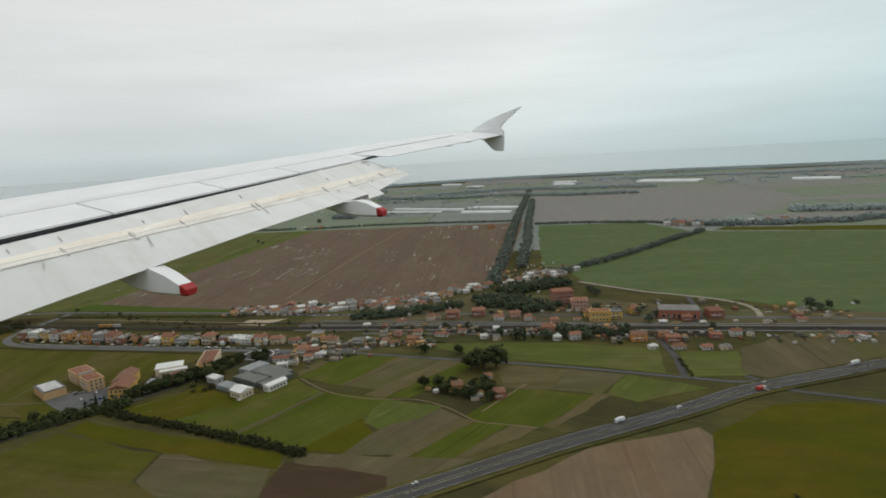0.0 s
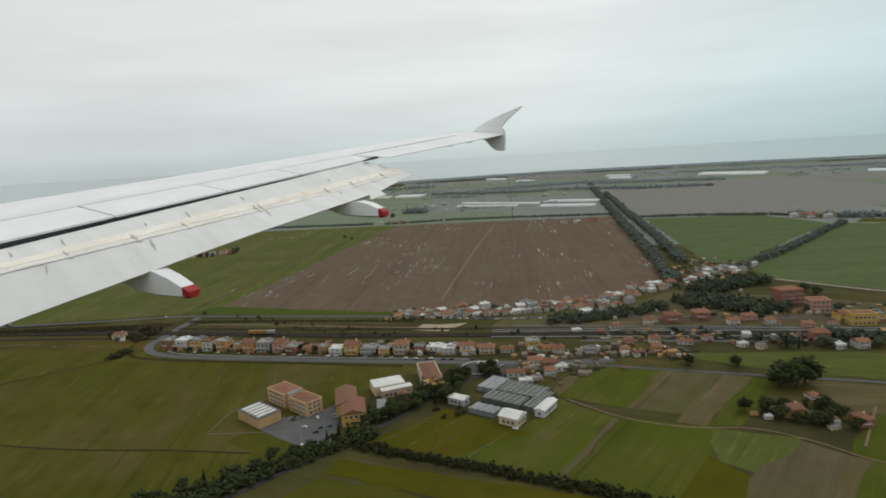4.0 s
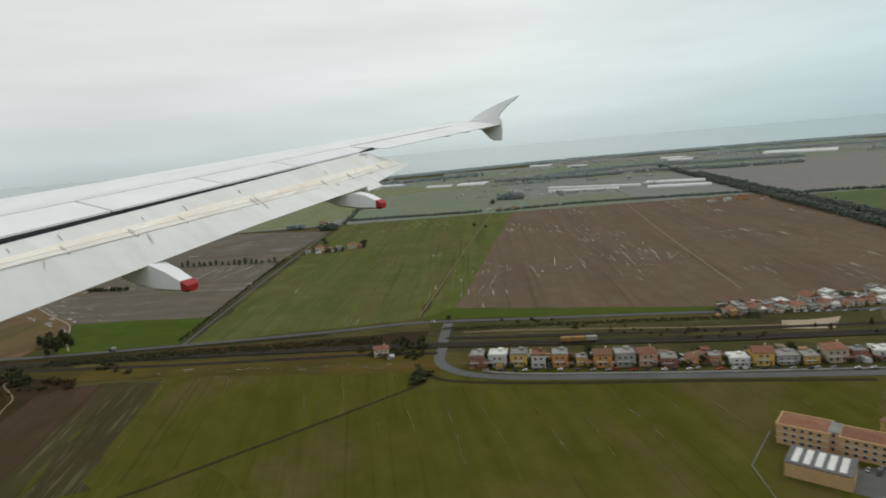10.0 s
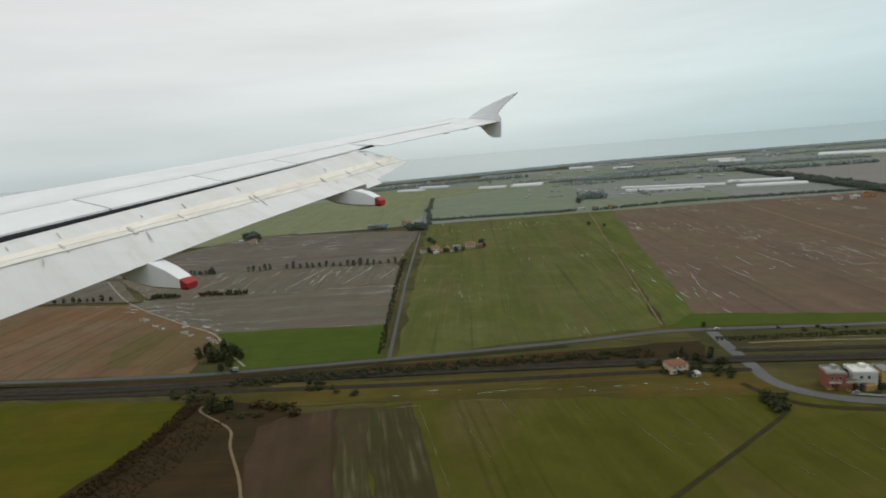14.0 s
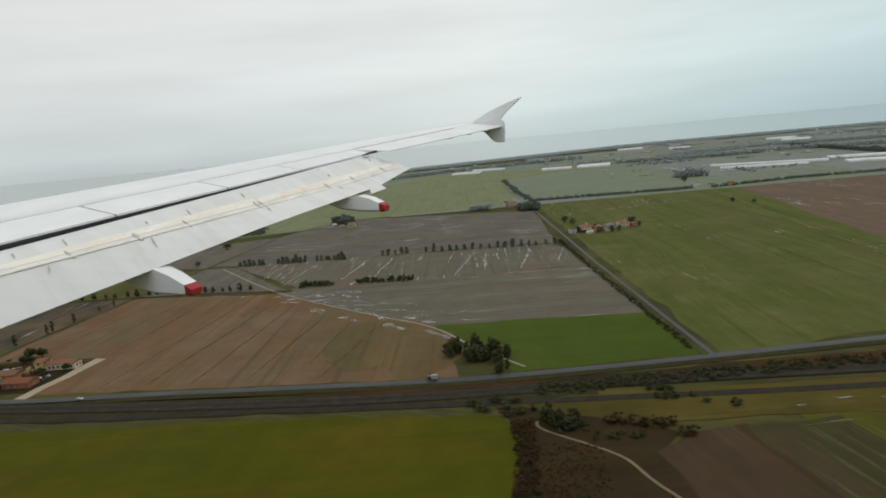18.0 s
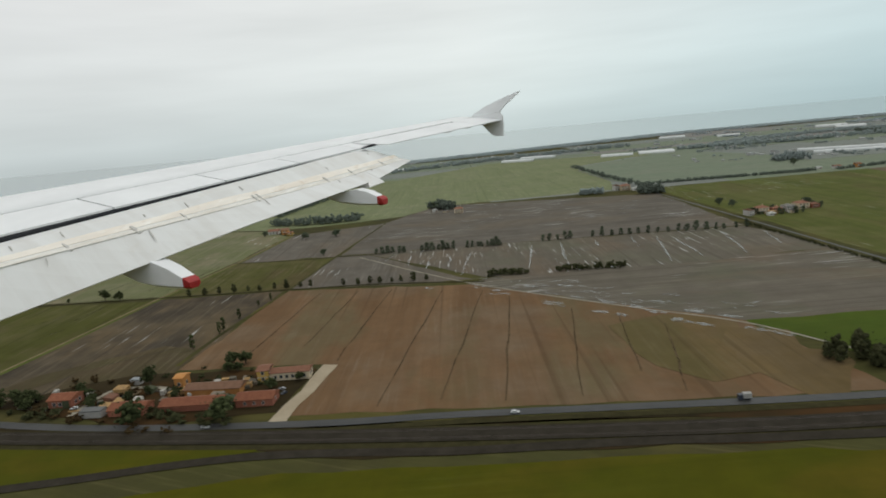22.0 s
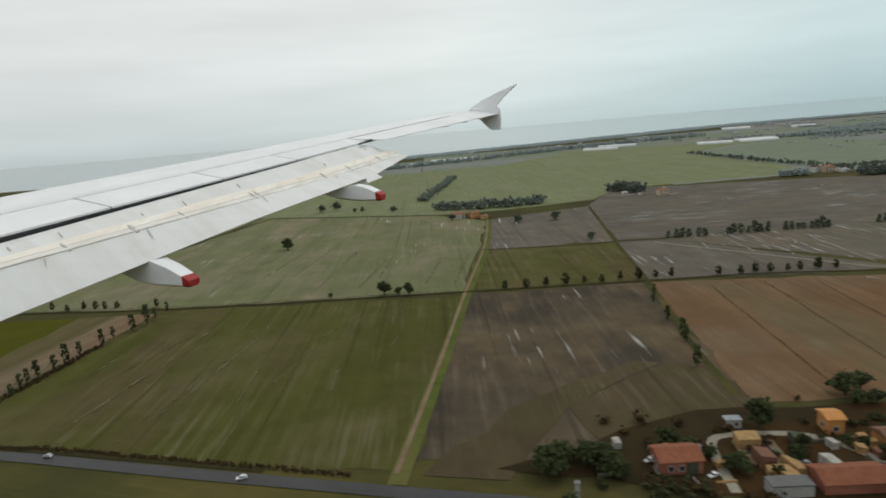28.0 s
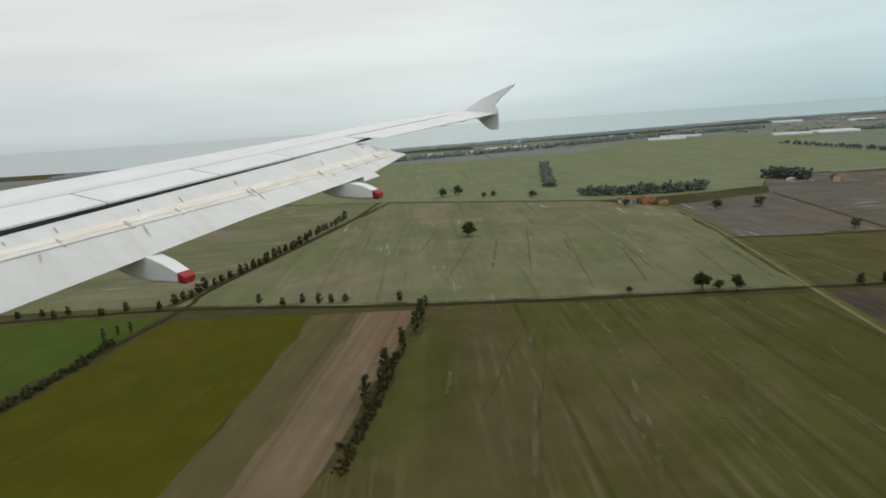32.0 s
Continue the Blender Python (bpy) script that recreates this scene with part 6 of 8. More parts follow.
def far_growth(name, leaf, label, n, seed, y0, y1, size):
    """Loose single trees and thickets strewn over the distant holdings, in rows that follow the drains."""
    rnd = random.Random(seed)
    rows = []
    for _ in range(n):
        y = rnd.uniform(y0, y1)
        x = rnd.uniform(-0.95 * y - 700, 0.25 * y + 150)
        if y > np.interp(x, [p[0] for p in COAST], [p[1] for p in COAST]) - 120 or (x > -520 and y < 1660) or (x < -860 and y < 1250):
            continue
        along = GX if rnd.random() < 0.75 else GY
        gap, k = rnd.uniform(4, 9), rnd.choice((1, 2, 3, 6, 10, 16))
        for i in range(k):
            q = along * (i * gap) + Vector((rnd.gauss(0, 1.5), rnd.gauss(0, 1.5)))
            h = size * rnd.uniform(0.5, 1.2)
            for _ in range(6):
                r = h * rnd.uniform(0.2, 0.36)
                rows.append((x + q.x + rnd.gauss(0, 0.35) * h, y + q.y + rnd.gauss(0, 0.35) * h, max(r * 0.4, h * rnd.uniform(0.2, 0.75)), r))
    # squashed clumps show more of their bright tops, which adds to the haze
    return clump_mesh(name, leaf, label, rows, seed, 0.7)


# ---- houses ----
def box(bm, x0, y0, z0, x1, y1, z1):
    v = [bm.verts.new(p) for p in ((x0, y0, z0), (x1, y0, z0), (x1, y1, z0), (x0, y1, z0), (x0, y0, z1), (x1, y0, z1), (x1, y1, z1), (x0, y1, z1))]
    for f in ((3, 2, 1, 0), (4, 5, 6, 7), (0, 1, 5, 4), (1, 2, 6, 5), (2, 3, 7, 6), (3, 0, 4, 7)):
        bm.faces.new([v[i] for i in f])


def pitched(bm, w, d, h, rise, over, hip):
    """A tiled roof over a w by d house: gabled, or hipped by the length hip."""
    W, D = w / 2 + over, d / 2 + over
    t = 0.18
    e = [(-W, -D, h - t), (W, -D, h - t), (W, D, h - t), (-W, D, h - t)]
    f = [(x, y, z + t) for x, y, z in e]
    r = [(-W + hip, 0, h + rise), (W - hip, 0, h + rise)]
    v = [bm.verts.new(p) for p in e + f + r]
    for q in ((3, 2, 1, 0), (0, 1, 5, 4), (1, 2, 6, 5), (2, 3, 7, 6), (3, 0, 4, 7), (4, 5, 9, 8), (6, 7, 8, 9), (5, 6, 9), (7, 4, 8)):
        bm.faces.new([v[i] for i in q])


WINDOWS = {}


def window_mesh(w, h):
    """A recessed pane in a painted surround, facing -y; shared by all of its size."""
    key = (round(w, 2), round(h, 2))
    if key not in WINDOWS:
        bm = bmesh.new()
        box(bm, -w / 2 - 0.1, -0.07, -0.1, -w / 2, 0.05, h + 0.1)
        box(bm, w / 2, -0.07, -0.1, w / 2 + 0.1, 0.05, h + 0.1)
        box(bm, -w / 2, -0.07, h, w / 2, 0.05, h + 0.1)
        box(bm, -w / 2, -0.12, -0.1, w / 2, 0.05, 0)
        n = len(bm.faces)
        box(bm, -w / 2, -0.02, 0, w / 2, 0.05, h)
        bm.faces.ensure_lookup_table()
        for i in range(n, len(bm.faces)):
            bm.faces[i].material_index = 1
        me = bpy.data.meshes.new("window")
        bm.to_mesh(me)
        bm.free()
        me.materials.append(MATS["window_trim"])
        me.materials.append(MATS["window_dark"])
        WINDOWS[key] = me
    return WINDOWS[key]


def windows(parent, w, d, storeys, storey, ww=1.0, wh=1.2, gap=2.6, sides=(0, 90, 270), sill=0.9):
    for s in sides:
        L, off = (w, d / 2) if s in (0, 180) else (d, w / 2)
        n = max(1, int((L - 0.8) / gap))
        for k in range(storeys):
            for i in range(n):
                ob = new("window", window_mesh(ww, wh))
                ob.parent = parent
                ob.matrix_basis = pose(0, 0, 0, 0, 0, s) @ pose((i - (n - 1) / 2) * gap, -off, sill + k * storey)


def make_house(w, d, storeys, roof, wall, tile, label, seed=0, name="house"):
    """A house: plinth and walls, windows and a door, roof, chimney and balcony."""
    rnd = random.Random(seed)
    house = tagged(new(name), label, "house")
    h = storeys * 2.9 + 0.2
    bm = bmesh.new()
    box(bm, -w / 2, -d / 2, -0.2, w / 2, d / 2, h)
    part("wall", bm, wall, house)
    bm = bmesh.new()
    if roof == "flat":
        box(bm, -w / 2 - 0.15, -d / 2 - 0.15, h, w / 2 + 0.15, d / 2 + 0.15, h + 0.22)
        for x0, y0, x1, y1 in ((-w / 2, -d / 2, w / 2, -d / 2 + 0.2), (-w / 2, d / 2 - 0.2, w / 2, d / 2), (-w / 2, -d / 2 + 0.2, -w / 2 + 0.2, d / 2 - 0.2), (w / 2 - 0.2, -d / 2 + 0.2, w / 2, d / 2 - 0.2)):
            box(bm, x0, y0, h + 0.22, x1, y1, h + 0.7)
        box(bm, w * 0.02, d * 0.12, h + 0.22, w * 0.28, d * 0.4, h + 1.5)
    elif roof == "gable":
        pitched(bm, w, d, h, min(w, d) * 0.24, 0.4, 0.0)
    else:
        pitched(bm, w, d, h, min(w, d) * 0.24, 0.4, d * 0.5)
    part("roof", bm, tile, house)
    windows(house, w, d, storeys, 2.9, sides=(0, 90))
    bm = bmesh.new()
    box(bm, w * 0.28, -d / 2 - 0.06, 0, w * 0.28 + 1.0, -d / 2 + 0.04, 2.1)
    part("door", bm, "roof_brown", house)
    if roof != "flat":
        bm = bmesh.new()
        box(bm, w * 0.2, d * 0.12, h, w * 0.2 + 0.6, d * 0.12 + 0.6, h + min(w, d) * 0.24 + 0.5)
        part("chimney", bm, "wall_cream", house)
    if storeys > 1:
        bm = bmesh.new()
        box(bm, -w * 0.42, -d / 2 - 1.1, 2.75, w * 0.2, -d / 2, 2.9)
        for i in range(7):
            x = -w * 0.42 + i * w * 0.62 / 6
            box(bm, x - 0.04, -d / 2 - 1.08, 2.9, x + 0.04, -d / 2 - 1.0, 3.7)
        box(bm, -w * 0.42, -d / 2 - 1.1, 3.7, w * 0.2, -d / 2 - 1.0, 3.78)
        part("balcony", bm, "window_trim", house)
    return house


KINDS = (("a white two-storey house with a flat roof", 8.5, 8, 2, "flat", "wall_white", "roof_white"), ("a cream two-storey house with a tiled hip roof", 9, 8, 2, "hip", "wall_cream", "roof_tile"), ("an orange house with a brown gable roof", 8, 7.5, 2, "gable", "wall_orange", "roof_brown"),
         ("a yellow two-storey house with a tiled roof", 8.5, 8, 2, "gable", "wall_yellow", "roof_tile"), ("a white house with a terracotta gable roof", 8, 8, 2, "gable", "wall_white", "roof_tile"), ("a grey two-storey house with a flat roof", 9, 8.5, 2, "flat", "wall_grey", "roof_flat"),
         ("a pink two-storey house with a hip roof", 8, 8, 2, "hip", "wall_pink", "roof_tile"), ("a low white bungalow with a tiled roof", 9, 7, 1, "gable", "wall_white", "roof_tile"), ("a low cream outbuilding with a flat roof", 7, 5, 1, "flat", "wall_cream", "roof_flat"),
         ("a red-brown house with a hip roof", 9, 8, 2, "hip", "wall_red", "roof_tile"), ("a yellow house with a flat roof terrace", 8, 8, 2, "flat", "wall_yellow", "roof_flat"), ("a low white shed with a pale roof", 7, 4.5, 1, "flat", "wall_white", "roof_white"),
         ("an orange two-storey house with a flat roof terrace", 7, 8, 2, "flat", "wall_orange", "roof_flat"), ("a narrow white house with a brown flat roof", 6.5, 8, 2, "flat", "wall_white", "roof_brown"), ("a red-brown house with a flat roof terrace", 6.5, 8, 2, "flat", "wall_red", "roof_flat"))
HOUSES = {}


def house_at(kind, x, y, turn=G, size=1.0, group="village houses"):
    label, w, d, st, roof, wall, tile = KINDS[kind]
    m = pose(x, y, 0.1, 0, 0, turn)
    if kind not in HOUSES:
        HOUSES[kind] = tagged(make_house(w, d, st, roof, wall, tile, label[2:] if label.startswith("a ") else label[3:], kind), group=group)
        HOUSES[kind].matrix_basis = m
        return HOUSES[kind]
    ob = copy_thing(HOUSES[kind], m)
    vary = random.Random(int(abs(x) * 17 + abs(y) * 31))
    ob.matrix_basis = m @ Matrix.Diagonal((size * vary.uniform(0.78, 1.2), size * vary.uniform(0.85, 1.15), size * vary.uniform(0.66, 0.92), 1))
    return ob


# terrace between railway and slip road
TERRACE = (14, 0, 10, 13, 12, 10, 2, 5, 6, 14, 2, 12, 0, 3, 5, 10, 1, 14, 0, 12, 2, 5)
FRONT = ((-496, -366, -325, -298), (237, 270, 286, 297))
for i, k in enumerate(TERRACE):
    x = -493 + 9.4 * i
    house_at(k, x, np.interp(x, *FRONT) + 3.8 + (i % 3) * 0.8, G - 6 + (i * 37) % 9 - 4, 0.72 + 0.06 * ((i * 11) % 5))
for i in range(21):
    x = -488.4 + 9.4 * i
    y = np.interp(x, *FRONT) + 3
    house_at((8, 14, 11, 2, 8, 10, 13)[i % 7], x, y + (i * 5) % 6, G - 6 + (i * 13) % 11, 0.42 + 0.05 * (i % 4), "garden outbuildings")
    stand("broad", x + (i * 7) % 3 - 1, y + 3 - (i * 5) % 4, 0.5 + 0.06 * ((i * 7) % 4))
    stand("bush", x + 1.5, y - 2.5, 0.8)
# upper village street
UPPER = (14, 5, 13, 5, 0, 13, 4, 0, 5, 11, 12, 0, 5, 13, 11, 0, 6, 13, 5, 0, 10, 13, 0, 7)
for i, k in enumerate(UPPER):
    f = i / (len(UPPER) - 1)
    x = -387 + 165 * f
    y = np.interp(x, (-390, -340, -300, -260, -225), (351, 370, 394, 424, 490))
    house_at(k, x, y, G + 8 * f * 4 + (i * 29) % 15 - 7 - 90 * (i % 4 == 2), 0.68 + 0.05 * ((i * 7) % 5))
for i in range(34):
    f = i / 33
    x = -372 + 138 * f
    y = np.interp(x, (-372, -345, -300, -260, -240), (362, 380, 412, 448, 485))
    house_at((0, 13, 8, 1, 5, 11, 1, 13, 4, 0, 8)[i % 11], x + 5 * ((i * 5) % 3), y - 3 - 5 * (i % 3), G + 25 + (i * 23) % 17, 0.66 + 0.04 * ((i * 3) % 4))
for i, (x, y) in enumerate(((-261, 391), (-252, 404), (-246, 414), (-240, 428), (-268, 402), (-256, 418), (-310, 378), (-296, 388), (-281, 400), (-324, 372), (-338, 366), (-350, 361))):
    house_at((0, 13, 1, 5, 1, 0, 11, 8, 4, 13, 1, 5)[i], x, y, G + 30, 0.76)
rnd = random.Random(57)
for i in range(26):
    x = -385 + 165 * (i + rnd.random() * 0.6) / 26
    y = np.interp(x, (-390, -340, -300, -260, -225), (344, 362, 384, 412, 474))
    house_at(rnd.choice((1, 13, 1, 8, 0, 12, 5, 1)), x, y, G + 20 + rnd.uniform(-10, 10), rnd.uniform(0.55, 0.72))
for i in range(30):
    x = -240 + 300 * (i + rnd.random()) / 30
    side = rnd.choice((-17, -12, 15, 22, 30))
    house_at(rnd.choice((1, 9, 7, 4, 2, 11, 8, 6)), x, 353 + (x + 240) * 0.305 + side, G - 3 + rnd.uniform(-6, 6), rnd.uniform(0.6, 0.85), "scattered houses")
# settlement at the foot of the avenue
rnd = random.Random(52)
for i in range(30):
    f = i / 29
    house_at((11, 0, 8, 13, 11, 5, 11, 0, 8, 11, 4)[i % 11], -212 + 44 * f + rnd.uniform(-5, 5), 508 + 62 * f + rnd.uniform(-16, 16), G + rnd.uniform(0, 50), rnd.uniform(0.62, 0.85))
# houses round the nursery and the railway
for k, x, y, s in ((10, -273, 316, 0.95), (3, -262, 312, 0.8), (1, -256, 311, 0.85), (1, -261, 287, 0.9), (9, -254, 288, 0.9), (7, -267, 273, 0.9), (4, -251, 280, 0.7), (11, -247, 287, 1.0), (8, -254, 269, 0.9), (11, -258, 264, 0.8), (7, -285, 306, 0.9), (1, -295, 300, 0.9), (4, -306, 296, 0.9), (0, -316, 292, 0.9), (5, -240, 318, 0.7), (8, -232, 322, 0.8), (2, -222, 324, 0.7), (7, -214, 322, 0.8), (2, -206, 330, 0.8), (8, -196, 330, 0.7),
                   (9, -206, 391, 1.2), (7, -236, 366, 0.9), (11, -257, 352, 0.7), (9, -190, 402, 1.0), (7, -218, 386, 0.8), (11, -164, 354, 0.8), (8, -155, 354, 0.8), (11, -118, 366, 0.9), (4, -108, 372, 0.8), (11, -59, 368, 0.8), (9, -50, 386, 0.9), (7, -45, 374, 0.9), (2, -70, 382, 1.0), (8, -20, 381, 0.9), (7, -30, 378, 0.8), (3, -112, 424, 1.0), (10, -95, 428, 1.1), (3, -84, 442, 0.8), (9, -31, 448, 1.2), (8, 22, 476, 0.9), (7, 78, 460, 1.0),
                   (1, -549, 244, 0.8), (11, -541, 240, 0.6), (2, -142, 270, 0.85), (9, -118, 270, 0.7), (7, -134, 292, 0.6), (11, -151, 263, 0.5), (8, -128, 262, 0.5), (11, -1071, 82, 0.5)):
    house_at(k, x, y, G + (int(abs(x)) % 5) * 3, s, "scattered houses")
# farm hamlets among the fields
for k, x, y, s in ((13, -795, 500, 0.8), (1, -786, 508, 0.9), (9, -776, 512, 0.9), (5, -767, 518, 0.9), (1, -757, 528, 0.9), (11, -780, 498, 0.8), (8, -765, 508, 0.7), (9, -748, 530, 0.7), (7, -1213, 460, 1.1), (2, -1198, 458, 0.9), (3, -1188, 452, 0.6), (1, -1057, 558, 0.9), (11, -1090, 572, 0.8), (8, -1075, 566, 0.7), (13, -918, 690, 1.0), (1, -908, 686, 1.1), (11, -896, 680, 1.0), (11, -706, 806, 0.9), (7, -688, 806, 0.9), (2, -668, 806, 0.9), (4, -410, 828, 1.0), (11, -392, 832, 1.2), (2, -374, 850, 1.0), (7, -350, 845, 0.9)):
    house_at(k, x, y, G + (int(abs(x)) % 4) * 4, s, "farm houses")
for i, (x, y) in enumerate(((-125, 895), (-115, 902), (-106, 896), (-97, 903), (-88, 898), (-80, 904), (-108, 910), (-92, 912), (-20, 935), (0, 940), (20, 960), (40, 950))):
    house_at((0, 1, 4, 3)[i % 4], x, y, G, 1.0, "distant houses")


# gardens: bushes, walls and awnings between the houses
def make_awning(colour, label):
    """A pent roof on posts over a yard."""
    a = tagged(new("awning"), label, "awning", "garden awnings")
    bm = bmesh.new()
    v = [bm.verts.new(p) for p in ((-2, -1.6, 2.1), (2, -1.6, 2.1), (2, 1.6, 2.6), (-2, 1.6, 2.6), (-2, -1.6, 2.2), (2, -1.6, 2.2), (2, 1.6, 2.7), (-2, 1.6, 2.7))]
    for f in ((3, 2, 1, 0), (4, 5, 6, 7), (0, 1, 5, 4), (1, 2, 6, 5), (2, 3, 7, 6), (3, 0, 4, 7)):
        bm.faces.new([v[i] for i in f])
    part("cover", bm, colour, a)
    for x in (-1.9, 1.9):
        for y in (-1.5, 1.5):
            bm = bmesh.new()
            box(bm, x - 0.06, y - 0.06, 0, x + 0.06, y + 0.06, 2.3)
            part("post", bm, "bark", a)
    return a


# ---- school quarter ----
def block(name, label, x, y, turn, w, d, h, wall, storeys, category="building", roof=None, tile="roof_tile", ww=1.1, wh=1.2, gap=2.2):
    b = tagged(new(name), label, category)
    b.matrix_basis = pose(x, y, 0.1, 0, 0, turn)
    bm = bmesh.new()
    box(bm, -w / 2, -d / 2, -0.3, w / 2, d / 2, h)
    part("wall", bm, wall, b)
    bm = bmesh.new()
    if roof == "hip":
        pitched(bm, w - 1.2, d - 1.2, h + 0.2, min(w, d) * 0.16, 0.2, d * 0.4)
    elif roof == "gable":
        pitched(bm, w, d, h + 0.18, min(w, d) * 0.2, 0.4, 0)
    else:
        box(bm, -w / 2 - 0.1, -d / 2 - 0.1, h, w / 2 + 0.1, d / 2 + 0.1, h + 0.35)
    part("roof", bm, tile, b)
    if storeys:
        windows(b, w, d, storeys, h / storeys, ww, wh, gap)
    if roof == "hip":
        bm = bmesh.new()
        for x0, y0, x1, y1 in ((-w / 2 - 0.2, -d / 2 - 0.2, w / 2 + 0.2, -d / 2 + 0.25), (-w / 2 - 0.2, d / 2 - 0.25, w / 2 + 0.2, d / 2 + 0.2), (-w / 2 - 0.2, -d / 2 + 0.25, -w / 2 + 0.25, d / 2 - 0.25), (w / 2 - 0.25, -d / 2 + 0.25, w / 2 + 0.2, d / 2 - 0.25)):
            box(bm, x0, y0, h - 0.2, x1, y1, h + 0.5)
        part("cornice", bm, wall, b)
    for k in range(1, storeys):
        bm = bmesh.new()
        z = h * k / storeys - 0.15
        box(bm, -w / 2 - 0.12, -d / 2 - 0.12, z, w / 2 + 0.12, -d / 2, z + 0.18)
        part("string_course", bm, "window_trim", b)
    return b


SCH = -14.0
gym = block("school_gym", "tan school gym with pale skylight strips on a dark grey roof", -357.5, 182.8, SCH, 17.5, 11.5, 4.4, "wall_tan", 0, tile="roof_slate")
for i in range(5):
    bm = bmesh.new()
    box(bm, -7.2 + i * 3.1, -4.6, 4.7, -5.4 + i * 3.1, 4.6, 4.92)
    part("skylight", bm, "roof_white", gym, "milky white skylight strip")
for i in range(9):
    bm = bmesh.new()
    box(bm, -8.6 + i * 2.1, -5.95, 0.2, -8.2 + i * 2.1, -5.7, 4.4)
    part("pilaster", bm, "wall_tan", gym)
block("school_block", "three-storey tan school block with a terracotta roof", -360.0, 203.0, SCH, 15, 10, 6.6, "wall_tan", 3, roof="hip", gap=2.4, wh=1.0)
block("school_block", "three-storey tan school block with a terracotta roof", -343.5, 198.6, SCH, 14, 9, 6.3, "wall_tan", 3, roof="hip", gap=2.4)
block("stair_tower", "tan stair tower between school blocks", -351.8, 200.8, SCH, 3.0, 7.5, 7.0, "wall_tan", 3, gap=1.6, ww=0.8, tile="roof_flat")
block("school_canteen", "yellow canteen wing with a reddish roof", -327.5, 209.0, SCH - 38, 20, 9.5, 5.2, "wall_yellow", 2, roof="gable", tile="roof_brown")
block("school_annexe", "bright yellow annexe with a terracotta roof", -316.5, 199.5, SCH - 38, 16, 10.5, 5.6, "wall_yellow", 2, roof="gable")
block("assembly_hall", "pale hall with a flat white roof", -319.8, 232.8, 47, 15.5, 10.5, 4.4, "wall_cream", 0, tile="roof_white")
block("hall_wing", "low hall wing with a white roof", -312.6, 229.6, 49, 15.5, 4.2, 3.6, "wall_cream", 1, tile="roof_white")
block("convent", "cream institute with a long terracotta roof", -305.0, 250.0, SCH - 38, 26, 9.5, 5.4, "wall_cream", 2, roof="hip", gap=2.6)
block("convent_wing", "pale yellow wing of the institute", -294.8, 237.6, SCH - 38, 6, 7.5, 6.0, "wall_yellow", 2, roof="hip", gap=2.6)
block("red_shed", "long low building with red roof", -303.5, 222.5, SCH - 40, 10, 6, 3.0, "wall_red", 1, roof="gable")
block("garage", "long low grey shed with metal roof", -308.6, 210.6, SCH - 42, 14, 4.2, 2.8, "wall_grey", 1, tile="roof_metal")
# paved ring of the square
bm = bmesh.new()
ribbon(bm, [(-289 + 9.5 * math.cos(i * 0.2618), 275.5 + 9.5 * math.sin(i * 0.2618)) for i in range(25)], 1.0, 0.45)
tagged(part("square_kerb", bm, "window_trim"), "pale round kerb in a paved square", "kerb", "", "structure")


# ---- nursery ----
def glasshouse(name, label, x, y, turn, w, d, bays, roof, h=2.6):
    """A glasshouse of ridged bays side by side along x."""
    g = tagged(new(name), label, "greenhouse")
    g.matrix_basis = pose(x, y, 0.1, 0, 0, turn)
    bw = w / bays
    for i in range(bays):
        bm = bmesh.new()
        x0, x1 = -w / 2 + i * bw, -w / 2 + (i + 1) * bw - 0.08
        xm = (x0 + x1) / 2
        v = [bm.verts.new(p) for p in ((x0, -d / 2, 0), (x0, -d / 2, h), (xm, -d / 2, h + bw * 0.12), (x1, -d / 2, h), (x1, -d / 2, 0), (x0, d / 2, 0), (x0, d / 2, h), (xm, d / 2, h + bw * 0.12), (x1, d / 2, h), (x1, d / 2, 0))]
        for f in ((4, 3, 2, 1, 0), (5, 6, 7, 8, 9), (0, 1, 6, 5), (1, 2, 7, 6), (2, 3, 8, 7), (3, 4, 9, 8)):
            bm.faces.new([v[k] for k in f])
        bay = part("bay", bm, roof, g)
        bm = bmesh.new()
        box(bm, xm - 0.09, -d / 2, h + bw * 0.12 - 0.02, xm + 0.09, d / 2, h + bw * 0.12 + 0.08)
        part("ridge", bm, "window_trim", bay)
        bm = bmesh.new()
        box(bm, x1 - 0.04, -d / 2, h - 0.02, x1 + 0.1, d / 2, h + 0.1)
        part("gutter", bm, "guard_rail", bay)
    return g


NUR = -7.0
glasshouse("glasshouse", "silvery glasshouse with ridged bays", -271, 254, NUR, 10, 15, 4, "roof_metal")
glasshouse("glasshouse", "grey-green glasshouse with ridged bays", -254.5, 251.5, NUR, 22, 13, 8, "green_glass")
glasshouse("glasshouse", "grey-green glasshouse with ridged bays", -259.0, 239.5, NUR, 20, 10, 7, "green_glass")
glasshouse("glasshouse", "low silvery plastic tunnel house", -263.5, 226.5, NUR, 13, 7, 4, "roof_metal", 2.2)
glasshouse("glasshouse", "grey ridged glasshouse wing", -244.0, 243.0, NUR, 6.5, 20, 2, "green_glass")
block("nursery_shed", "white nursery shed with a pale gable roof", -248.5, 222.0, NUR, 9, 8, 3.6, "wall_cream", 1, roof="gable", tile="roof_white")
block("nursery_store", "long white-roofed nursery store", -238.5, 237.0, NUR + 90, 13, 4.5, 3.2, "wall_white", 1, roof="gable", tile="roof_white")
block("pump_house", "small white-roofed pump house", -279.0, 231.0, NUR, 8.5, 5.0, 3.2, "wall_grey", 1, roof="gable", tile="roof_white")
block("factory", "red-brick works with grey ridged roofs", -54, 443, G - 10, 27, 15, 6.0, "wall_red", 1, tile="roof_flat", gap=3.4, ww=1.8, wh=2.4)
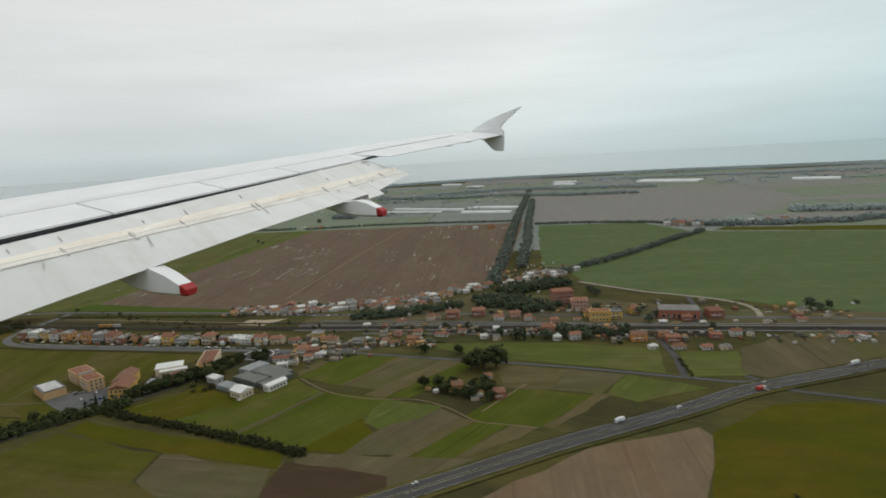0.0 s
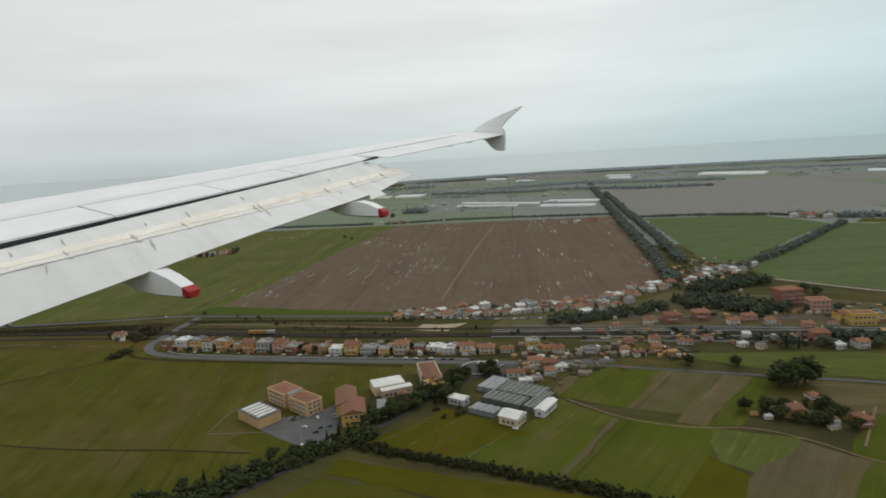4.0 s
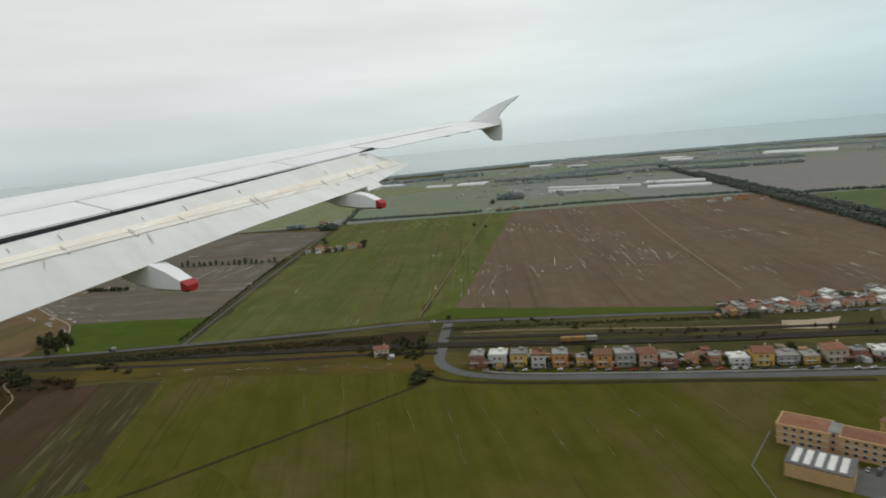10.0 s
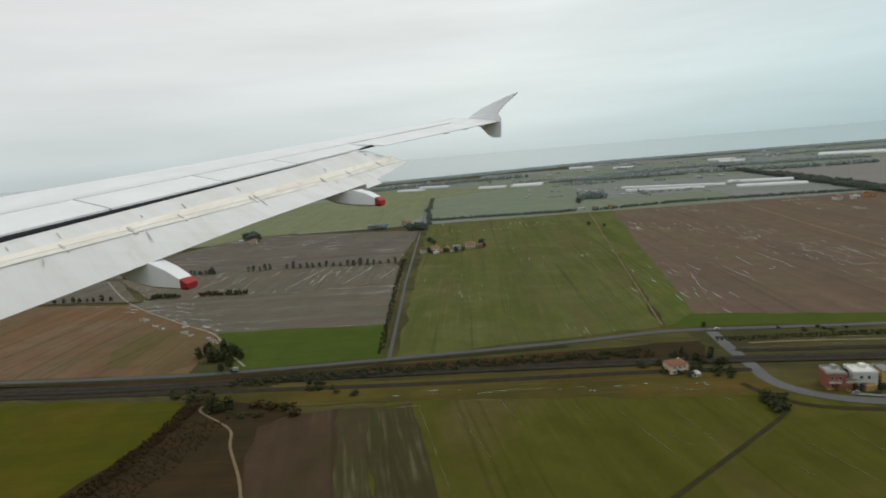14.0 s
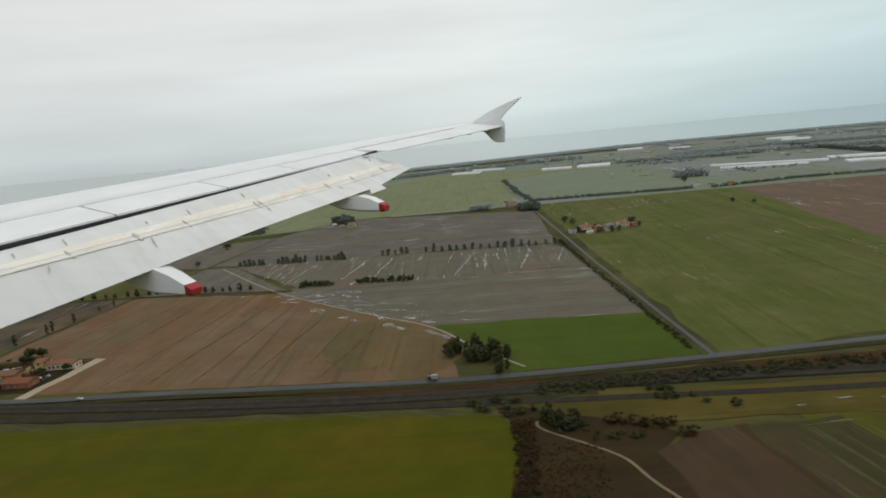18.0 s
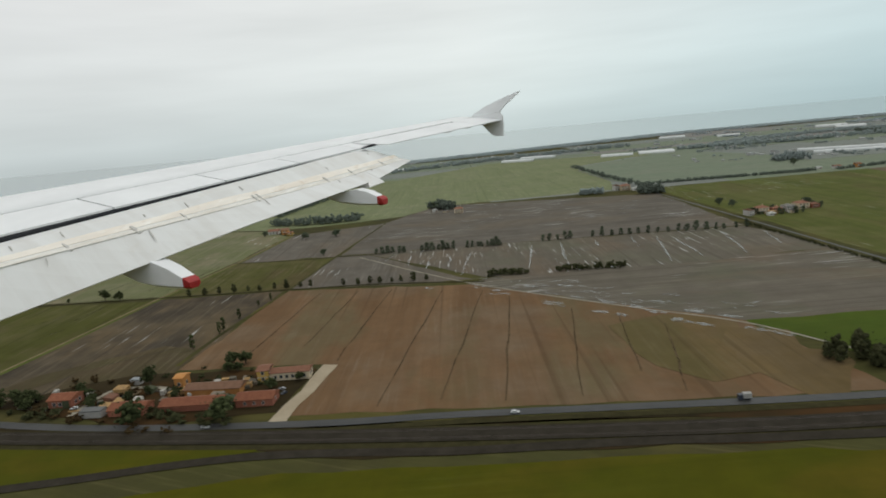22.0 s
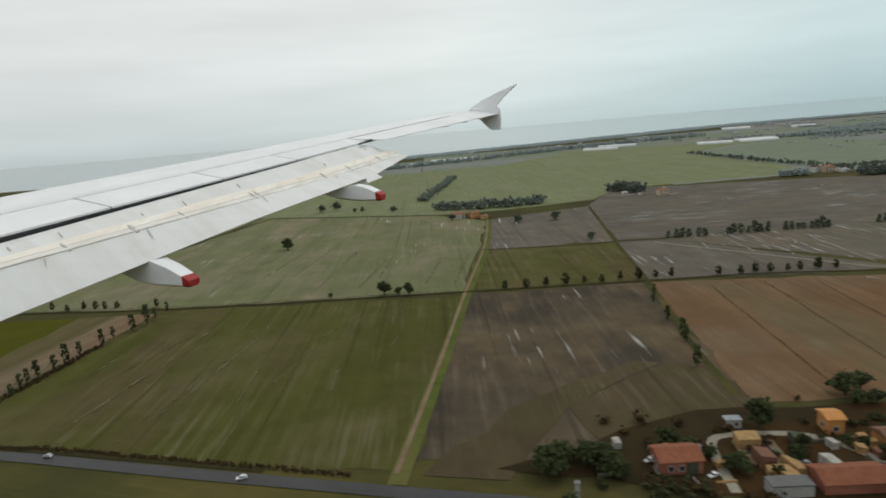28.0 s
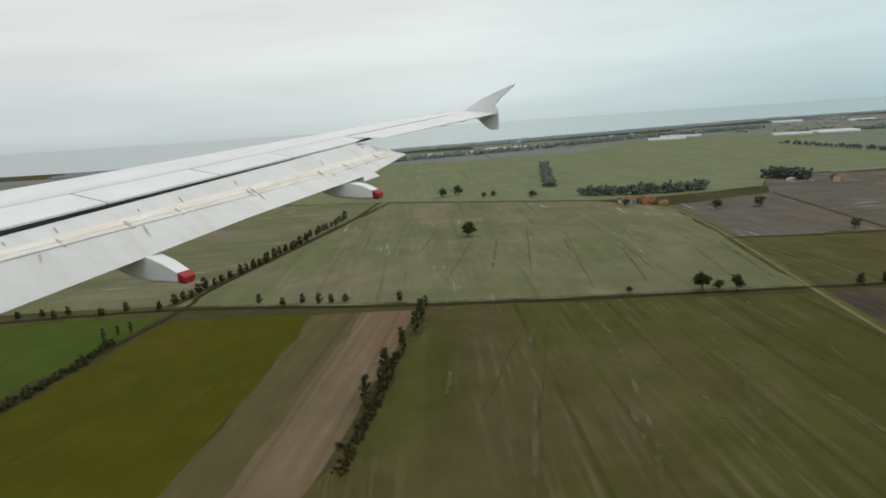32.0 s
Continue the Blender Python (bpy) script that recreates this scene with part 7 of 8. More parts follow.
block("apartment_house", "tall salmon-red apartment house", -141, 452, G + 10, 16, 11, 11, "wall_red", 4, roof="hip", gap=2.6)
block("apartment_house", "tan three-storey apartment house with tiled roof", -124, 440, G, 12, 9, 8, "wall_pink", 3, roof="hip", gap=2.6)
block("station_house", "ochre station building beside the railway", -103, 417, G, 14, 8, 7, "wall_yellow", 2, roof="hip", gap=2.4)
# works train on the siding
train = tagged(new("works_train"), "yellow track-maintenance wagons on the railway", "train")
for i, c in enumerate(("roof_ochre", "roof_ochre", "roof_flat")):
    bm = bmesh.new()
    box(bm, -5.5 + i * 6.2, -1.2, 0.9, 0.2 + i * 6.2, 1.2, 2.9)
    wg = part("wagon", bm, c, train)
    for x in (-4.4, -1.0):
        bm = bmesh.new()
        box(bm, x - 0.7 + i * 6.2, -0.9, 0.05, x + 0.7 + i * 6.2, 0.9, 0.9)
        part("bogie", bm, "tyre_black", wg)
train.matrix_basis = pose(-457, 281.5, 0.5, 0, 0, 20)

# ---- farm compound by the road ----
block("long_barn", "long cream barn with a terracotta roof and red shutters", -969.5, 160.5, 22, 15, 5.5, 3.0, "wall_cream", 1, "barn", roof="gable")
block("barn_tower", "tall cream barn gable with red shutters", -978.5, 156.5, 22, 4.2, 6.5, 4.6, "wall_yellow", 2, "barn", roof="gable", gap=1.8)
block("farm_house", "reddish farmhouse with a long tiled roof", -968.0, 139.0, 20, 13, 7, 2.5, "wall_red", 1, "house", roof="gable", tile="roof_old", ww=0.8, wh=0.9, gap=3.2)
block("farm_barn", "long barn with red tiled roof", -989.0, 131.0, 20, 22, 7, 2.2, "wall_red", 0, "barn", roof="gable", tile="roof_old")
block("farm_barn", "ochre open barn with a brown roof", -990.5, 143.0, 18, 21, 6.5, 2.4, "wall_orange", 0, "barn", roof="gable", tile="roof_brown")
block("orange_shed", "bright orange shed with pitched roof", -1009.0, 145.0, 15, 3.6, 5, 3.8, "wall_orange", 1, "shed", roof="gable", tile="wall_orange")
block("farm_house", "red-walled farmhouse with a tiled roof", -1042.5, 121.5, 20, 9, 7, 3.0, "wall_red", 1, "house", roof="gable", tile="roof_old")
block("farm_barn", "dark red barn with tiled roof", -1010.0, 122.5, 18, 13, 7, 2.2, "wall_red", 0, "barn", roof="gable", tile="roof_old")
block("cream_house", "cream house with an ochre tiled roof by the railway", -1067.0, 82.5, 18, 8.6, 6.4, 2.8, "wall_cream", 1, "house", roof="gable", tile="roof_ochre", ww=0.8, wh=0.9, gap=2.6)
block("grey_shed", "flat grey shed with metal roof", -1021.5, 116.5, 18, 8, 3.5, 2.4, "wall_grey", 0, "shed", tile="roof_slate")
block("hut", "small pale hut on grass", -1030.0, 142.0, 18, 3.6, 2.4, 2.0, "wall_grey", 0, "shed", tile="roof_metal")
block("water_tower", "pale concrete pillar beside the road", -1061.0, 104.0, 10, 1.0, 1.0, 3.9, "wall_grey", 0, "tower", tile="roof_flat")
bm = bmesh.new()
box(bm, -4.5, -5.0, 0.0, 4.5, 5.0, 0.35)
pool = tagged(part("pond_basin", bm, "dirt_track", None, "", pose(-1025.0, 131.0, 0.05, 0, 0, 15)), "sandy basin with dark water", "pond")
bm = bmesh.new()
box(bm, -2.6, -3.2, 0.30, 2.6, 3.4, 0.40)
part("water", bm, "window_dark", pool, "dark still water")
# white field tunnels towards the sea
TUNNEL = {}


def tunnels(x, y, w, d, n, turn=G, label="long white plastic growing tunnel"):
    """n arched plastic tunnels, side by side."""
    for i in range(n):
        key = (w, d)
        m = pose(*grid_off(x, y, turn, 0, (i - (n - 1) / 2) * d * 1.12), 0.05, 0, 0, turn)
        if key not in TUNNEL:
            t = tagged(new("growing_tunnel"), label, "greenhouse", "growing tunnels")
            bm = bmesh.new()
            prof = [(math.cos(math.pi * k / 8) * d / 2, math.sin(math.pi * k / 8) * d * 0.36 + 0.6) for k in range(9)]
            prof = [(d / 2, 0)] + prof + [(-d / 2, 0)]
            a = [bm.verts.new((-w / 2, p, q)) for p, q in prof]
            b = [bm.verts.new((w / 2, p, q)) for p, q in prof]
            for k in range(len(prof) - 1):
                bm.faces.new((a[k], a[k + 1], b[k + 1], b[k]))
            bm.faces.new(a[::-1])
            bm.faces.new(b)
            bmesh.ops.recalc_face_normals(bm, faces=bm.faces)
            part("cover", bm, "plastic_sheet", t)
            bm = bmesh.new()
            box(bm, w / 2 - 0.05, -d * 0.2, 0, w / 2 + 0.1, d * 0.2, 2.4)
            part("door", bm, "roof_flat", t)
            TUNNEL[key] = t
            t.matrix_basis = m
        else:
            copy_thing(TUNNEL[key], m)


def grid_off(x, y, turn, du, dv):
    c, s = math.cos(radians(turn)), math.sin(radians(turn))
    return x + c * du - s * dv, y + s * du + c * dv


tunnels(-612, 1080, 165, 9, 1, -2)
tunnels(-478, 1118, 96, 9, 2, 3)
tunnels(-620, 1036, 120, 8, 1, 4)
tunnels(-466, 1040, 96, 9, 2, 6)
tunnels(-985, 1225, 60, 10, 2, 5)
tunnels(-915, 1250, 65, 10, 4, 8)
tunnels(-1165, 1312, 75, 10, 2, 0)
tunnels(-1190, 1240, 66, 10, 2, 0)
tunnels(-240, 1760, 160, 12, 5, -8)
tunnels(-540, 1790, 66, 12, 2, 0)
tunnels(-910, 1770, 66, 12, 2, 0)
tunnels(-775, 1660, 50, 12, 2, 0)
tunnels(-515, 1700, 60, 12, 2, 0)
tunnels(-1560, 1075, 110, 10, 3, 25)
tunnels(-1480, 1180, 90, 10, 2, 20)
tunnels(100, 1740, 100, 12, 3, -5)

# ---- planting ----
# avenue, hedges and town trees: their leaf colour holds mid-distance haze
belt("pine_avenue", "leaf_mid_haze", "row of an avenue of dark pines", ((-219, 497), (-265, 638), (-338, 855), (-480, 1290), (-545, 1490)), 8, 7, 3.4, 2, 16)
belt("pine_avenue_east", "leaf_mid_haze", "second row of an avenue of dark pines", ((-222, 575), (-266, 715), (-332, 900), (-445, 1235)), 7, 7, 3.4, 3, 16)
belt("windbreak", "leaf_mid_haze", "dark diagonal windbreak of trees", ((-174, 566), (-140, 647), (-95, 794), (-74, 850)), 7, 5.5, 3.2, 4, 16)
# the far and coastal belts take their haze from the leaf colour
belt("wood_far_b", "leaf_far_haze", "hazy belt of trees", ((-880, 1290), (-678, 1310), (-542, 1385), (-410, 1365), (-260, 1420)), 16, 8, 8, 6, 10)
belt("wood_far_c", "leaf_far_haze", "hazy copse", ((-740, 935), (-702, 950)), 24, 9, 5, 7, 10)
belt("hedge_far", "leaf_mid_haze", "dark hedge across green fields", ((-893, 728), (-813, 756), (-710, 790)), 6, 3.6, 3.0, 8)
belt("hedge_plough", "leaf_mid_haze", "hedge behind the ploughed field", ((-690, 792), (-600, 850), (-520, 880), (-360, 925)), 7, 3.4, 4, 9)
belt("hedge_meadow", "leaf_mid_haze", "hedge behind the meadow", ((-318, 892), (-240, 918), (-150, 925), (-100, 915)), 7, 3.6, 4, 10)
belt("wood_village", "leaf_far_haze", "trees round distant houses", ((-130, 912), (-60, 905), (20, 930), (90, 960), (140, 1010)), 22, 7, 7, 11, 10)
belt("wood_east", "leaf_far_haze", "hazy belt of trees with houses", ((30, 1080), (120, 1100), (260, 1080), (420, 1010)), 40, 8, 10, 12, 10)
belt("coast_wood", "leaf_coast_haze", "hazy coastal pine wood", ((-2350, 900), (-1800, 1230), (-1380, 1600), (-900, 2040), (-300, 2260), (500, 2450), (1500, 2600)), 130, 4, 16, 13)
belt("coast_wood_b", "leaf_far_haze", "hazy wood behind the shore", ((-800, 1370), (-620, 1560), (-444, 1560), (-250, 1600)), 70, 5, 16, 14, 10)
belt("coast_wood_c", "leaf_coast_haze", "hazy wood before the shore", ((-480, 1880), (-250, 1960), (0, 2000), (300, 2100)), 60, 5, 20, 15)
belt("coast_wood_d", "leaf_far_haze", "hazy scattered trees", ((-1700, 900), (-1450, 1120), (-1250, 1350), (-1000, 1520)), 40, 8, 22, 16)
far_growth("far_trees", "leaf_far_haze", "hazy rows of trees among distant holdings", 110, 61, 940, 1500, 5.0)
far_growth("coast_trees", "leaf_coast_haze", "hazy rows of trees towards the shore", 260, 62, 1350, 2300, 5.0)
belt("hedge_school", "leaf_hedge", "clipped dark hedge below the nursery", ((-300, 178), (-262, 180), (-186, 184), (-172, 182)), 5, 2.6, 1.6, 17, 10)
belt("road_trees", "leaf_green", "dense dark trees along the school road", ((-300, 192), (-310, 172), (-319, 150), (-328, 128), (-338, 112)), 9, 4.5, 2.6, 37, 16)
belt("scrub_low", "leaf_brown", "brown scrub thicket", ((-738, 160), (-730, 140), (-722, 112), (-718, 92)), 7, 1.3, 1.6, 18, 10)
belt("scrub_low_b", "leaf_brown", "patchy brown scrub", ((-720, 150), (-712, 126), (-708, 96), (-692, 72)), 18, 0.6, 5.0, 38, 10)
belt("scrub_rail", "leaf_hedge", "bushes along the railway", ((-740, 184), (-650, 226), (-560, 264)), 9, 1.8, 4.5, 19, 10)
belt("hedge_road", "leaf_hedge", "dark growth beside the farm road", ((-689, 236), (-770, 405), (-800, 470)), 3, 1.4, 3.0, 21, 10)
belt("hedge_end", "leaf_hedge", "bushes along a ditch", ((-1352, 90), (-1360, 130), (-1368, 150)), 4, 1.8, 2.5, 22, 10)
belt("wood_windbreak", "leaf_mid_haze", "short dark windbreak", ((-1288, 562), (-1335, 780)), 8, 6, 4, 23, 16)
belt("wood_farm", "leaf_mid_haze", "line of trees behind a farm", ((-1252, 506), (-1222, 505), (-1190, 510), (-1158, 530)), 10, 8, 4, 24, 16)
belt("wood_farm_b", "leaf_mid_haze", "clump of trees round a farm", ((-1105, 600), (-1075, 582)), 14, 8, 3.5, 25, 16)
belt("wood_farm_c", "leaf_far_haze", "trees round a distant farm", ((-955, 660), (-930, 668)), 14, 7, 4, 26, 16)
belt("wood_farm_d", "leaf_mid_haze", "dense dark copse", ((-888, 645), (-866, 655)), 14, 9, 3, 27, 16)
belt("row_road", "leaf_mid_haze", "trees along the distant farm road", ((-880, 690), (-935, 800), (-1030, 1015)), 6, 5, 9, 28)
belt("row_b", "leaf_hedge", "clipped row of trees beside wet fields", ((-942, 312), (-920, 319)), 4, 3.6, 2.0, 29, 10)
belt("row_b2", "leaf_hedge", "row of trees beside wet fields", ((-905, 326), (-868, 336)), 4, 3.6, 2.2, 30, 10)
belt("town_trees", "leaf_thin_haze", "dense trees round the station", ((-280, 366), (-262, 376), (-240, 396), (-216, 424)), 13, 5, 3.2, 31, 16)
belt("town_trees_b", "leaf_thin_haze", "dense trees in the town park", ((-205, 430), (-185, 445), (-160, 430), (-150, 425)), 26, 6.5, 4, 32, 16)
belt("town_trees_c", "leaf_thin_haze", "trees between town and fields", ((-200, 470), (-176, 500), (-160, 520)), 22, 6, 4, 33, 16)
belt("station_trees", "leaf_thin_haze", "trees along the railway yard", ((-126, 378), (-100, 384), (-76, 394)), 9, 6, 3, 34, 16)
for a, b2, st in (((-1049, 370), (-1028, 375), 5), ((-1016, 380), (-994, 388), 5), ((-984, 392), (-962, 398), 4), ((-934, 412), (-915, 420), 6), ((-900, 426), (-800, 452), 8)):
    row_of("broad2", a, b2, st * 0.8, 1.15, 1.0)
row_of("broad2", (-1116, 256), (-1060, 277), 8, 0.95, 1.6, 0.2)
row_of("broad2", (-1052, 280), (-970, 304), 7, 0.95, 1.5, 0.15)
for x, y, s in ((-1037, 178, 0.7), (-1041, 202, 1.0), (-1040, 198, 0.9), (-1046, 219, 0.8), (-1052, 241, 0.6), (-1052, 252, 0.6), (-1060, 277, 0.7)):
    stand("poplar", x, y, s)
for x, y, s in ((-1160, 241, 0.8), (-1166, 243, 0.6), (-1172, 240, 0.9), (-1198, 234, 0.4), (-1295, 338, 1.1), (-1297, 340, 1.0), (-1155, 430, 1.0), (-1129, 440, 1.1), (-1093, 366, 0.7), (-1097, 591, 1.2), (-1060, 568, 0.8), (-1161, 530, 1.3), (-1363, 519, 1.2), (-1374, 509, 1.2), (-1335, 505, 0.7), (-1326, 504, 0.7), (-1291, 500, 0.9), (-1245, 507, 0.8), (-1236, 506, 0.8), (-1213, 446, 0.7), (-649, 650, 0.6), (-668, 660, 0.7), (-724, 870, 1.2), (-815, 556, 1.0), (-805, 545, 0.8), (-752, 545, 0.9)):
    stand("broad", x, y, s)
for x, y in ((-1436, 164), (-1427, 168), (-1419, 167), (-1417, 172), (-1401, 174), (-1395, 181), (-1380, 184), (-1342, 199), (-1330, 198), (-1323, 202), (-1316, 203), (-1311, 204), (-1306, 207), (-1284, 211)):
    stand("broad2", x, y, 0.85)
row_of("broad2", (-1380, 191), (-1386, 258), 6, 1.05, 1.4)
row_of("broad2", (-1386, 262), (-1412, 400), 7, 1.05, 1.8)
for x, y in ((-1372, 150), (-1372, 156), (-1369, 159)):
    stand("poplar", x, y, 0.6)
row_of("poplar", (-1270, 202), (-1256, 135), 9, 0.95, 2.2)
row_of("poplar", (-1258, 130), (-1250, 116), 5, 0.8, 1.2)
belt("scrub_end", "leaf_brown", "low brown scrub along a ditch", ((-1262, 160), (-1252, 122), (-1247, 96)), 3, 0.8, 1.6, 39, 6)
scatter("bush", -1252, 118, 2, 14, 6, 0.5)
scatter("broad2", -774, 510, 26, 9, 14, 1.0, 41)
scatter("broad2", -745, 534, 8, 6, 5, 1.2, 42)
scatter("broad", -1056, 117, 8, 5, 4, 0.7)
scatter("bush", -1048, 113, 14, 5, 10, 0.9)
for x, y, s in ((-1001, 115, 1.25), (-1024, 143, 1.0), (-971, 125, 1.35), (-971, 150, 0.7), (-964, 158, 0.5), (-1002, 165, 1.0), (-998, 168, 0.9), (-1062, 101, 0.5), (-1068, 112, 1.1), (-1016, 135, 0.5), (-1000, 160, 0.6), (-996, 161, 0.6)):
    stand("broad", x, y, s)
scatter("bush", -1000, 150, 24, 14, 22, 0.7)
scatter("broad", -1064, 114, 10, 5, 6, 0.85, 3)
scatter("broad", -1044, 127, 9, 5, 5, 0.6, 4)
scatter("broad", -1027, 120, 8, 5, 4, 0.5, 5)
scatter("broad", -1000, 135, 26, 10, 9, 0.5, 6)
scatter("brown", -1040, 132, 24, 10, 16, 0.8, 7)
scatter("bush", -985, 122, 26, 4, 18, 0.8, 8)
scatter("brown", -1010, 112, 40, 3, 16, 0.7, 9)
belt("road_scrub", "leaf_brown", "low dark growth between road and wheat", ((-1236, 83), (-1205, 92), (-1160, 96.5), (-1112, 101)), 1.6, 0.8, 1.2, 44, 8)
scatter("broad2", -774, 213, 15, 7, 26, 1.25)
scatter("broad2", -757, 200, 6, 4, 5, 0.7)
scatter("broad2", -724, 162, 8, 4, 12, 1.1, 43)
scatter("brown", -700, 166, 16, 5, 16, 0.9, 44)
scatter("bush", -745, 170, 16, 8, 12, 0.9)
scatter("bush", -543, 250, 22, 12, 34, 0.9)
scatter("broad2", -545, 262, 14, 6, 8, 0.7)
scatter("bush", -513, 220, 4, 8, 16, 1.2)
belt("bank_scrub", "leaf_hedge", "low scrub on the railway bank", ((-534, 288), (-480, 307), (-420, 327), (-370, 342)), 6, 0.8, 3.0, 45, 8)
scatter("bush", -690, 190, 20, 5, 14, 0.8)
scatter("bush", -712, 158, 14, 5, 12, 0.7, 12)
scatter("broad2", -300, 330, 60, 16, 8, 0.6, 14)
scatter("bush", -140, 372, 70, 10, 16, 1.1, 15)
scatter("broad2", -140, 366, 60, 8, 6, 0.8, 16)
scatter("broad", -95, 436, 60, 10, 12, 0.8, 17)
scatter("broad2", -200, 500, 20, 30, 8, 0.8, 18)
scatter("bush", -136, 275, 18, 14, 14, 1.1, 19)
scatter("broad", -134, 270, 14, 10, 6, 0.9, 20)
for x, y in ((-309, 179), (-312, 175), (-327, 133), (-334, 131), (-297, 224), (-289, 226), (-300, 243), (-302, 238), (-306, 182)):
    stand("cypress", x, y, 0.8)
row_of("broad", (-316, 168), (-345, 112), 7, 0.85, 2.5)
row_of("broad", (-306, 195), (-293, 232), 6, 0.9, 2.0)
scatter("broad", -285, 236, 5, 9, 8, 0.85)
row_of("broad", (-289, 262), (-299, 205), 4.5, 0.85, 1.6, 0.0, 4)
row_of("broad", (-296, 262), (-304, 205), 4.5, 0.8, 1.6, 0.0, 5)
row_of("cypress", (-292, 250), (-302, 200), 11, 0.75, 1.0, 0.0, 6)
scatter("bush", -430, 312, 100, 6, 18, 0.6, 21)
scatter("brown", -440, 306, 90, 8, 18, 0.6, 22)
scatter("bush", -280, 222, 8, 8, 8, 0.9, 23)
scatter("broad", -279, 270, 6, 5, 6, 0.8)
scatter("bush", -318, 212, 10, 8, 10, 0.8)
for x, y, s in ((-140, 300, 1.9), (-145, 304, 1.8), (-136, 308, 1.9), (-147, 298, 1.6), (-188, 316, 1.0), (-166, 320, 0.9), (-160, 266, 1.0), (-152, 268, 1.1), (-146, 264, 1.0), (-125, 272, 1.0), (-120, 264, 0.9), (-129, 268, 0.8)):
    stand("broad", x, y, s)
for x, y, s in ((-132, 314, 0.9), (-165, 322, 0.7), (-137, 358, 0.9), (-155, 362, 0.8), (-143, 357, 0.9)):
    stand("cypress", x, y, s)
for x, y, s in ((-142, 360, 1.3), (-125, 366, 1.0), (-157, 364, 0.9), (-100, 374, 0.9), (-86, 378, 1.0), (-129, 493, 1.1), (-122, 484, 1.1), (28, 488, 1.2), (34, 486, 1.0), (40, 492, 0.9), (-70, 421, 0.9), (-30, 422, 0.6)):
    stand("broad", x, y, s)
stand("bush", -540, 309, 1.0)
for x, y in ((2, 214), (12, 226)):
    stand("bush", x, y, 0.7)
row_of("bush", (-42, 352), (-33, 330), 5, 0.8, 0.6)


rnd = random.Random(31)
AWN = [make_awning("roof_white", "white canvas awning over a yard"), make_awning("roof_brown", "brown tiled lean-to over a yard"), make_awning("roof_metal", "grey metal lean-to over a yard")]
for i in range(66):
    f = rnd.random()
    if i % 3:
        x, y = -492 + 194 * f, 240 + 57 * f + rnd.uniform(-4, 9)
    else:
        x = -385 + 150 * f
        y = np.interp(x, (-390, -340, -300, -260, -225), (350, 370, 394, 424, 490)) + rnd.uniform(-9, 5)
    m = pose(x, y, 0.1, 0, 0, G + rnd.choice((0, 90, 10)))
    if i < 3:
        AWN[i].matrix_basis = m
    else:
        copy_thing(AWN[i % 3], m)
    if i % 2:
        stand("bush", x + rnd.uniform(-5, 5), y + rnd.uniform(-3, 6), rnd.uniform(0.7, 1.3))
    if i % 4 == 0:
        stand("broad", x + rnd.uniform(-5, 5), y + rnd.uniform(2, 6), rnd.uniform(0.5, 0.8))


def clutter(name, label, places, seed, size=1.0, material="yard_mix"):
    """Sheds, garden walls, stacks and lean-tos too many to count, in one mesh."""
    rnd = random.Random(seed)
    vs, fs = [], []
    for x, y in places:
        kind = rnd.random()
        w, d, h = (rnd.uniform(1.2, 3.2), rnd.uniform(1.0, 2.4), rnd.uniform(1.0, 2.2)) if kind < 0.6 else (rnd.uniform(3, 7), 0.2, rnd.uniform(0.6, 1.1)) if kind < 0.85 else (rnd.uniform(3, 5.5), rnd.uniform(2.5, 4), rnd.uniform(2.2, 3.2))
        w, d, h = w * size, d * size, h * min(size, 1.6)
        m = pose(x, y, 0.1, 0, 0, G + rnd.choice((0, 90)) + rnd.gauss(0, 6))
        tip = rnd.uniform(0.0, 0.35) * h
        o = len(vs)
        vs += [tuple(m @ Vector(c)) for c in ((-w / 2, -d / 2, 0), (w / 2, -d / 2, 0), (w / 2, d / 2, 0), (-w / 2, d / 2, 0), (-w / 2, -d / 2, h - tip), (w / 2, -d / 2, h - tip), (w / 2, d / 2, h), (-w / 2, d / 2, h))]
        fs += [[o + k for k in f] for f in ((4, 5, 6, 7), (0, 1, 5, 4), (1, 2, 6, 5), (2, 3, 7, 6), (3, 0, 4, 7))]
    me = bpy.data.meshes.new(name)
    me.from_pydata(vs, [], fs)
    me.materials.append(MATS[material])
    return tagged(new(name, me), label, "clutter", "", "stuff")


rnd = random.Random(77)
spots = []
for _ in range(300):
    f = rnd.random()
    spots.append((-494 + 200 * f, 239 + 58 * f + rnd.uniform(-2.5, 13)))
clutter("terrace_clutter", "sheds and garden walls among terraced houses", spots, 5)
spots = []
for _ in range(620):
    x = rnd.uniform(-390, -226)
    y = np.interp(x, (-390, -340, -300, -260, -225), (350, 370, 394, 424, 490)) + rnd.uniform(-12, 9)
    spots.append((x, y))
spots += [(rnd.gauss(-194, 16), rnd.gauss(538, 26)) for _ in range(160)]
clutter("upper_clutter", "sheds and walls in the upper village", spots, 6)
spots = [(x + rnd.gauss(0, 6), y + rnd.gauss(0, 5)) for x, y in ((-262, 300), (-268, 312), (-250, 306), (-240, 316), (-225, 320), (-236, 292), (-255, 278), (-210, 328), (-196, 330)) for _ in range(22)]
for _ in range(300):
    x = rnd.uniform(-250, 60)
    spots.append((x, 358 + (x + 200) * 0.26 + rnd.choice((rnd.gauss(0, 7), 62 + rnd.gauss(0, 12)))))
clutter("station_clutter", "sheds and yards along the railway", spots, 7)
rnd_far = random.Random(88)
spots = []
